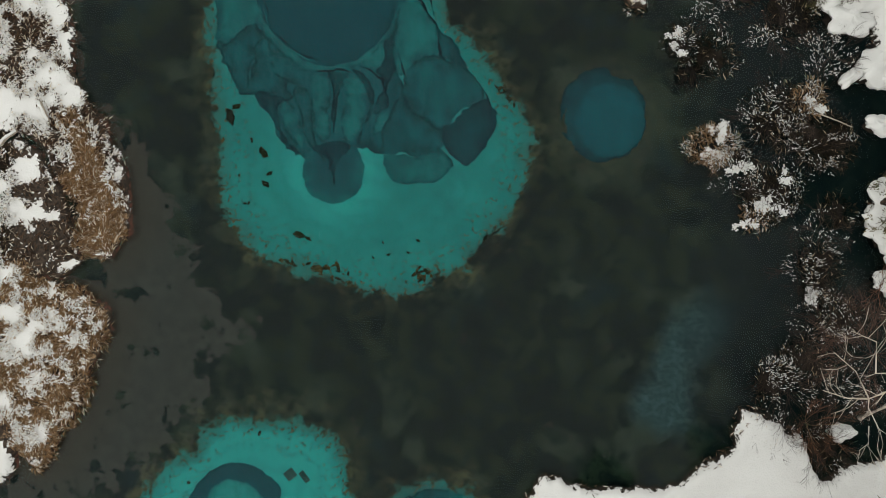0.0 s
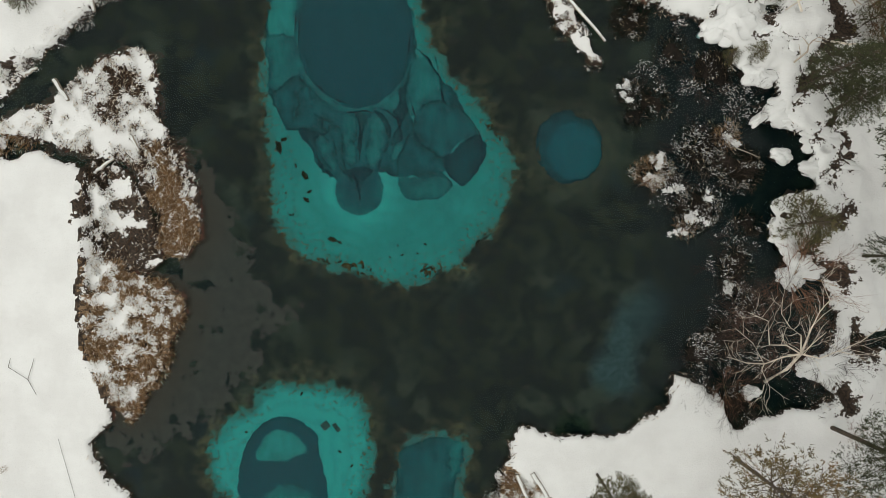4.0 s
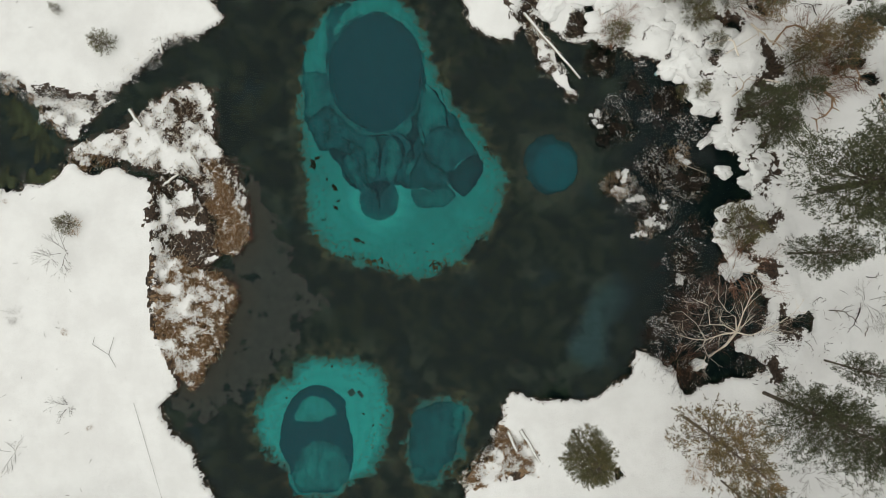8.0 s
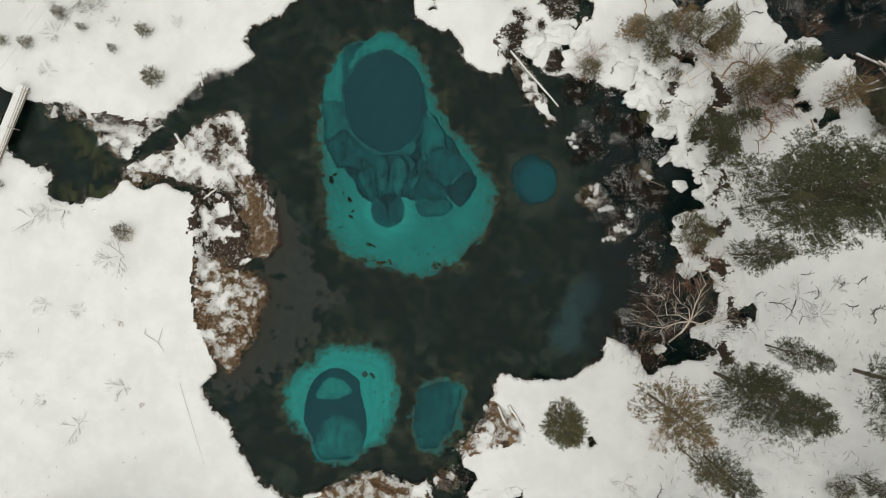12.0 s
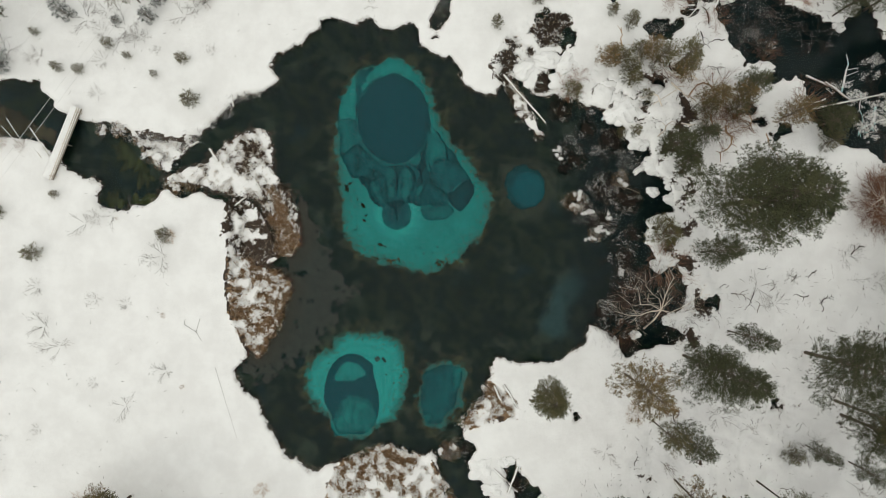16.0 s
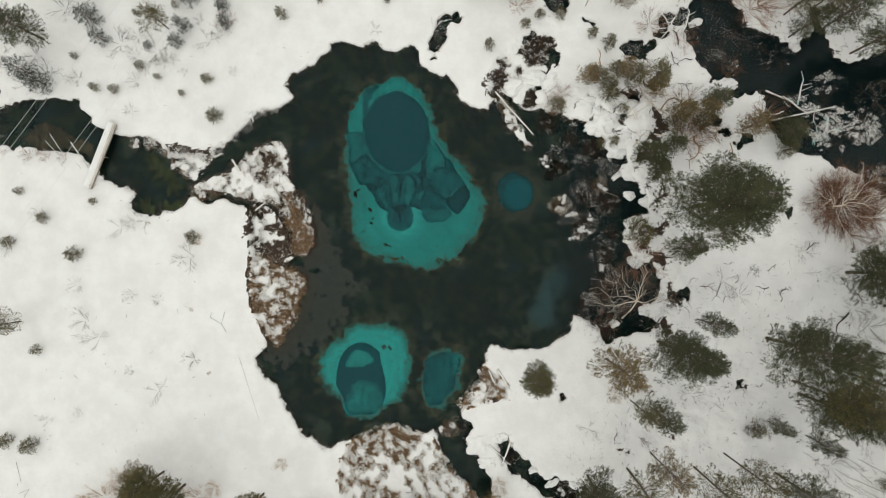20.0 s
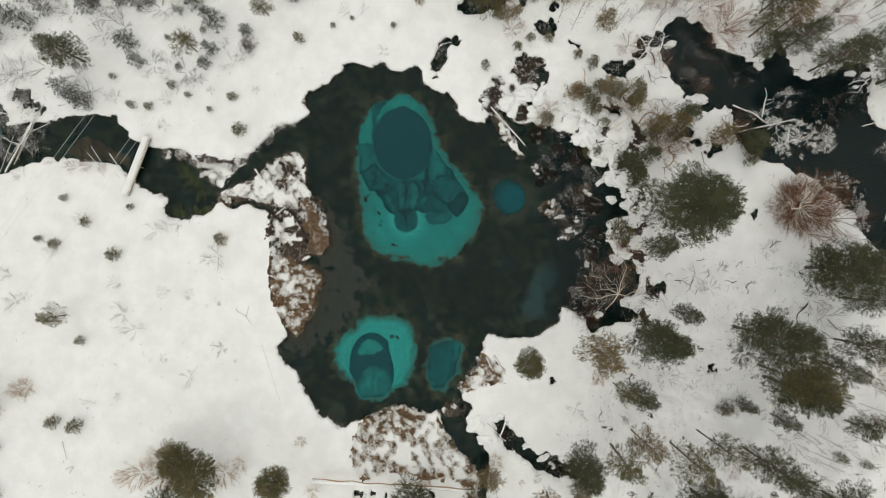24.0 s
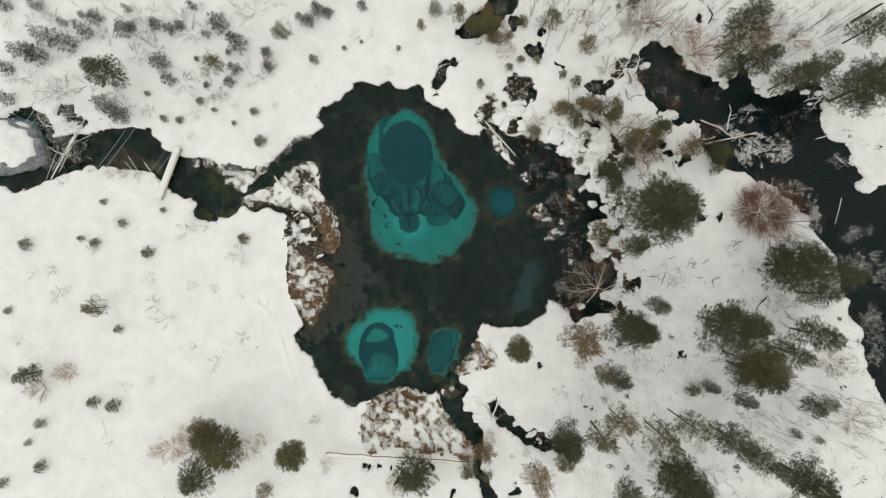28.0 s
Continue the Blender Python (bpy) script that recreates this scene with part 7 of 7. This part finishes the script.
litter("twig_litter", "dark fallen twigs scattered on forest snow", WOODS, 2200, 0.06, 0.55, 0.016, DARK_TWIG, 601)
litter("twig_litter", "fine reddish twigs and needles on forest snow", WOODS, 3600, 0.06, 0.45, 0.009, RED_TWIG, 603)
litter("dry_stems", "pale dry stems poking through the snow", rounded([(-58, 36), (-14, 36), (-14, 20), (-30, 14), (-24, -4), (-22, -30), (-58, -32)]), 420, 0.12, 0.4, 0.012, GREY_TWIG, 602)
def fleck_patch(rx, ry, count, seed, high=0.5, size=1.0):
    """Small clots of snow caught on drowned twigs."""
    g = np.random.default_rng(seed)
    a, q = g.uniform(0, 6.283, count), np.sqrt(g.uniform(0, 1, count))
    x, y = rx * q * np.cos(a), ry * q * np.sin(a)
    edge = 1 + 0.6 * grain(np.cos(a) * 2.0, np.sin(a) * 2.0, 1.0, seed + 5, 3)
    x, y = x * edge, y * edge
    keep = 0.7 * grain(x, y, 0.8, seed, 3) + 0.5 * grain(x, y, 0.3, seed + 1, 2) > -0.22 + 0.5 * q ** 2
    p = np.stack([x, y, g.uniform(0.05, high, count)], 1)[keep]
    return blades("snow_fleck", p, 4.0 * grain(p[:, 0], p[:, 1], 1.6, seed + 8, 1), 0.125 * size, 0.0145 * size, 0.04, FROSTED, seed, 0.1)


DROWNED = [twiggy(950 + k, 9, 0.35, 1.0, 3, 0.010, DARK_TWIG, 3) for k in range(5)]


def drowned_bush(name, label, x, y, rx, ry, flecks, seed, group):
    ob = thing(name, label, "fallen tree" if name == "fallen_treetop" else "shrub", group, at=(x, y, 0.05))
    twigs = part("twig_crown", DROWNED[seed % 5], ob)
    twigs.scale = (rx, ry, 1.0)
    part("snow_fleck", fleck_patch(rx, ry, int(flecks * 2.0), seed, 0.5, 1.25 if name == "fallen_treetop" else 0.85), ob, "clots of snow on the twigs")


for k, (x, y, rx, ry, n) in enumerate([(34.69, 12.14, 3.2, 2.4, 2600), (37.08, 11.56, 1.9, 1.5, 900), (33.93, 15.93, 1.4, 1.5, 420), (32.44, 13.65, 1.4, 0.8, 300),
    (31.03, 14.67, 1, 0.6, 160)]):
    drowned_bush("fallen_treetop", "snow-laden fallen treetop lying in the river", x, y, rx, ry, n, 620 + k, "fallen treetops")
for k, (x, y, rx, ry, n) in enumerate([(40.33, 3.91, 2.3, 2.6, 2600), (38.79, 7.23, 1.3, 1, 500), (45.77, 2.03, 2, 1.5, 800), (46.33, -1.13, 2.2, 1.6, 900),
    (43.73, 10.42, 1, 1, 120), (41.66, 18.06, 1.6, 1.4, 160), (47.89, -2.79, 2.2, 2, 900), (47.08, -8.99, 1.6, 2.2, 300),
    (-47.45, 15.5, 1.4, 1.2, 200), (-45.71, 17.16, 1.2, 1.2, 180), (-44.34, 15.76, 1.2, 1.2, 180), (-46.78, 13.44, 1.5, 1.4, 260), (-47.4, 15.6, 2.2, 1.9, 700), (-45.4, 13.2, 1.9, 1.4, 420), (-48.8, 17.2, 1.8, 1.6, 520), (-46.0, 18.8, 2.0, 1.2, 460), (-49.6, 13.0, 1.3, 1.8, 420),
    (-48.52, 11.98, 1.2, 1, 180), (-40.89, 16.36, 0.9, 0.7, 90), (20.52, 22.58, 1.8, 2.2, 420), (24.0, 21.6, 2.4, 2.0, 130), (26.6, 20.4, 2.2, 1.8, 110), (23.4, 18.6, 1.8, 1.6, 120), (29.6, 18.6, 2.0, 1.6, 90), (38.6, 14.6, 2.2, 1.6, 80), (41.0, 16.2, 1.8, 1.6, 160), (19.48, 20.61, 1.2, 1, 160),
    (-1.9, 21.83, 0.7, 1.6, 160), (9.23, 24.22, 0.9, 0.8, 60), (3.02, 27.41, 1.4, 1.2, 160), (5.4, 29.36, 1.2, 1.2, 140),
    (1.67, 26.78, 1, 0.8, 100), (16.49, 19.62, 1.2, 0.6, 120), (19.78, 22.07, 1.6, 1.4, 240), (6.89, 27.51, 0.7, 0.7, 50),
    (15.66, 14.57, 0.7, 0.9, 60), (8.14, 16.55, 0.8, 0.5, 60), (20.11, 19.26, 0.8, 0.7, 60), (24.06, 19.16, 0.8, 0.8, 50),
    (25.34, 17.8, 0.9, 0.7, 60), (23.34, 16.18, 0.7, 0.4, 40), (16.67, -6.09, 0.9, 0.5, 30), (-46.39, 18.06, 1.2, 0.8, 200),
    (-45.02, 16.94, 0.9, 0.8, 160), (47.44, -7.69, 1.4, 1.6, 500), (47.63, -12.26, 1.2, 1.6, 400), (48.52, -10.31, 1.2, 1.2, 400),
    (-41.29, 10.87, 1, 0.4, 120), (-39.23, 11.09, 1, 0.4, 120), (-43.69, 11.6, 0.9, 0.4, 100), (-11.12, -24.48, 0.6, 0.5, 40),
    (13.68, -7.17, 0.5, 0.5, 20), (10.59, 12.68, 0.6, 0.5, 60), (15.03, 13.05, 0.8, 0.6, 90)]):
    drowned_bush("drowned_shrub", "dark twiggy shrub over water flecked with snow", x, y, rx, ry, n, 640 + k, "drowned shrubs")
for k, (x, y, rx, ry, n) in enumerate([(12.59, 0.25, 0.9, 0.8, 240), (13.71, -1.78, 1, 0.9, 260), (12.07, -3.81, 0.9, 0.9, 240), (14.32, -4.31, 0.9, 0.8, 160),
    (11.56, -6.1, 0.7, 0.8, 160), (11.49, 6.38, 1.2, 1, 260), (13, 4.84, 1, 0.8, 200), (13.9, 8.67, 1.1, 0.9, 240),
    (9.36, 10.25, 0.8, 0.7, 140), (11.64, 9.46, 0.9, 0.8, 160), (10.09, 4.08, 0.7, 0.8, 160), (13.36, 1.78, 0.9, 0.7, 180), (-31.0, 11.9, 0.6, 0.4, 200), (-29.6, 11.8, 0.7, 0.4, 220), (-28.2, 11.0, 0.7, 0.5, 240), (-26.6, 11.0, 0.6, 0.4, 200),
    (-24.7, 10.4, 0.6, 0.4, 200), (-23.0, 11.1, 0.6, 0.5, 200), (-21.6, 12.2, 0.5, 0.5, 170), (-20.4, 13.4, 0.6, 0.5, 200), (-19.0, 14.4, 0.7, 0.4, 200), (-17.6, 14.8, 0.6, 0.4, 180)]):
    drowned_bush("drowned_shrub", "dark twiggy shrub over water flecked with snow", x, y, 1.4 * rx, 1.4 * ry, n, 680 + k, "drowned shrubs")

# grass fringe along the water's edge
g = np.random.default_rng(801)
fx, fy = g.uniform(-32, 20, 170000), g.uniform(-19, 22, 170000)
ff = terrain(fx, fy)
keep = (ff["shore"] > -0.12) & (ff["shore"] < 0.12 + 0.2 * grain(fx, fy, 1.1, 804, 2)) & (grain(fx, fy, 2.0, 802, 2) > -0.2)
pts = np.stack([fx, fy, np.maximum(ff["z"], 0.0) + 0.02], 1)[keep]
ob = new("shore_grass", blades("shore_grass", pts, g.uniform(0, 6.283, len(pts)), 0.20, 0.013, 0.05, SEDGE, 803))
tagged(ob, "thin fringe of dry brown grass along the shore", "grass", kind="stuff")

# loose sticks on the open snow
logs([(-21.19, -8.62), (-19.35, -14.54)], 0.008, "thin dark stick lying on open snow", wood=GREY_TWIG, snow=False, lift=0.05)
logs([(-23.85, -4.96), (-22.81, -5.59), (-22.81, -5.59), (-22.34, -6.37), (-22.81, -5.59), (-22.51, -4.49), (-23.85, -4.96),
    (-23.75, -4.5)], 0.014, "forked dark branch lying on open snow", wood=GREY_TWIG, snow=False, lift=0.05)
logs([(-42.69, -18.45), (-42.15, -20.49), (-42.35, -21.41), (-41.4, -21.05), (-41.4, -21.05), (-41.98, -21.97)], 0.013, "bent grey stick in the snow", wood=GREY_TWIG, snow=False, lift=0.05)
spread(tan_shrubs, [(-25.67, -4.2, 0.3), (-24.04, -10.21, 0.25), (-22.92, -1.77, 0.2)] + [(-20.11, 2.76, 0.5), (-25.03, 2.56, 0.7), (-29.6, 4.1, 0.9)] + [(-37.41, -22.3, 0.7), (-34.82, -21.86, 1.4), (-33.11, -20.87, 1.6)], 1.2, 14)

# crooked dead branches on the forest snow
def crooked(x, y, ln, seed, bark=None, label="crooked dark branch lying half sunk in snow", lift=0.03, group="dead branches"):
    rnd = random.Random(seed)
    ob = thing("dead_branch", label, "branch", group, at=(x, y, height(x, y) + lift))
    sh, a, p = Shape(), rnd.uniform(0, 6.28), Vector((0, 0, 0))
    r = ln * rnd.uniform(0.018, 0.035)
    pts = [p]
    for k in range(5):
        a += rnd.uniform(-0.8, 0.8)
        p = p + Vector((math.cos(a), math.sin(a), 0.25 if k < 2 else -0.2)) * ln / 5
        pts.append(p)
        for j in range(rnd.randint(0, 2)):
            b = a + rnd.choice((-1, 1)) * rnd.uniform(0.5, 1.2)
            e = p + Vector((math.cos(b), math.sin(b), 0.3)) * ln * rnd.uniform(0.12, 0.35)
            sh.tube([p, p.lerp(e, 0.5) + Vector((0, 0, 0.03)), e], [r * 0.5, r * 0.4, r * 0.2], 4, False)
    sh.tube(pts, [r, r, r * 0.9, r * 0.75, r * 0.6, r * 0.3], 5)
    part("branch_fork", sh.mesh("branch_fork", bark or (DARK_TWIG if seed % 3 else BARK)), ob)


BRANCHES = [(21.99, -2.61, 1.6), (21.62, -1.88, 1), (24.27, -0.54, 0.9), (19.75, -3.3, 1), (20.61, -3.05, 1), (23.9, -2.45, 1.4),
    (25.21, -2.34, 0.9), (27.39, -1.06, 1), (28.27, -2.78, 1.2), (24.05, -4.16, 1), (27.39, -1.12, 0.8), (17.46, -12.24, 1.5),
    (26.29, -11.83, 1), (31.8, 0.58, 1.6), (29.1, -3.46, 1.2), (29.21, -4.12, 1), (36.25, -3.38, 1.2), (36.78, -8.18, 1.6),
    (38.41, -7.88, 1.4), (35.36, -5.2, 2.6), (36.1, -9.48, 2.4), (26.84, 25.75, 1), (29.49, 26.67, 2.6), (28.52, 27.37, 1.6),
    (39.43, 19.43, 2.2), (42.82, 25.31, 1.4), (45.44, 26.23, 1.8), (43.84, 26.74, 1), (23.87, 10.86, 1.5), (25.5, 10.49, 1.6),
    (22.59, 12.41, 1.2), (23.56, 11.73, 1.2), (18.28, 10.65, 1.4), (16.72, 14.68, 1.4), (21.35, 15.57, 1.6), (19.78, 19.27, 1.4),
    (20.46, 19.92, 1.8), (21.74, 18.55, 1.4), (21.69, 16.22, 1)]
for k, (x, y, ln) in enumerate(BRANCHES):
    crooked(x, y, ln, 900 + k)
for k, (x, y, r) in enumerate(under_trees(WOODS, 90, 0.5, 1.2, 711)):
    crooked(x, y, r, 960 + k)
for k, (x, y, ln) in enumerate([(17.1, 14.9, 2.6), (18.6, 13.7, 3.0), (19.4, 15.1, 2.4), (20.4, 12.3, 2.6), (16.3, 12.9, 2.2), (21.6, 11.3, 2.8),
    (14.6, 16.2, 2.0), (23.6, 12.2, 2.4), (15.9, 10.4, 1.8), (24.9, 10.6, 2.6), (18.0, 11.6, 2.0), (13.2, 17.9, 1.8)]):
    crooked(x, y, ln, 1200 + k, TAN_TWIG if k % 2 else PALE_BARK, "pale crooked branch reaching over snow and brush", 0.35, "pale branches")
for k, (x, y, ln) in enumerate([(20.3, 22.6, 3.0), (19.4, 21.6, 2.6), (21.2, 23.6, 2.6), (18.8, 22.9, 2.2), (20.9, 21.2, 2.2), (30.2, 13.6, 3.2),
    (31.6, 14.2, 3.0), (33.2, 14.0, 2.4), (34.4, 12.9, 2.6), (35.6, 11.6, 2.4), (40.6, 17.4, 2.4), (42.6, 17.9, 2.0), (44.0, 11.2, 2.0),
    (-46.2, 15.2, 3.0), (-47.2, 13.2, 2.8), (-48.0, 16.4, 2.6), (-45.0, 17.0, 2.4), (-46.6, 17.6, 2.2), (-2.0, 22.3, 1.4)]):
    crooked(x, y, ln, 1240 + k, SNOW, "dead branch thickly coated with snow over dark water", 0.3, "snowy branches")
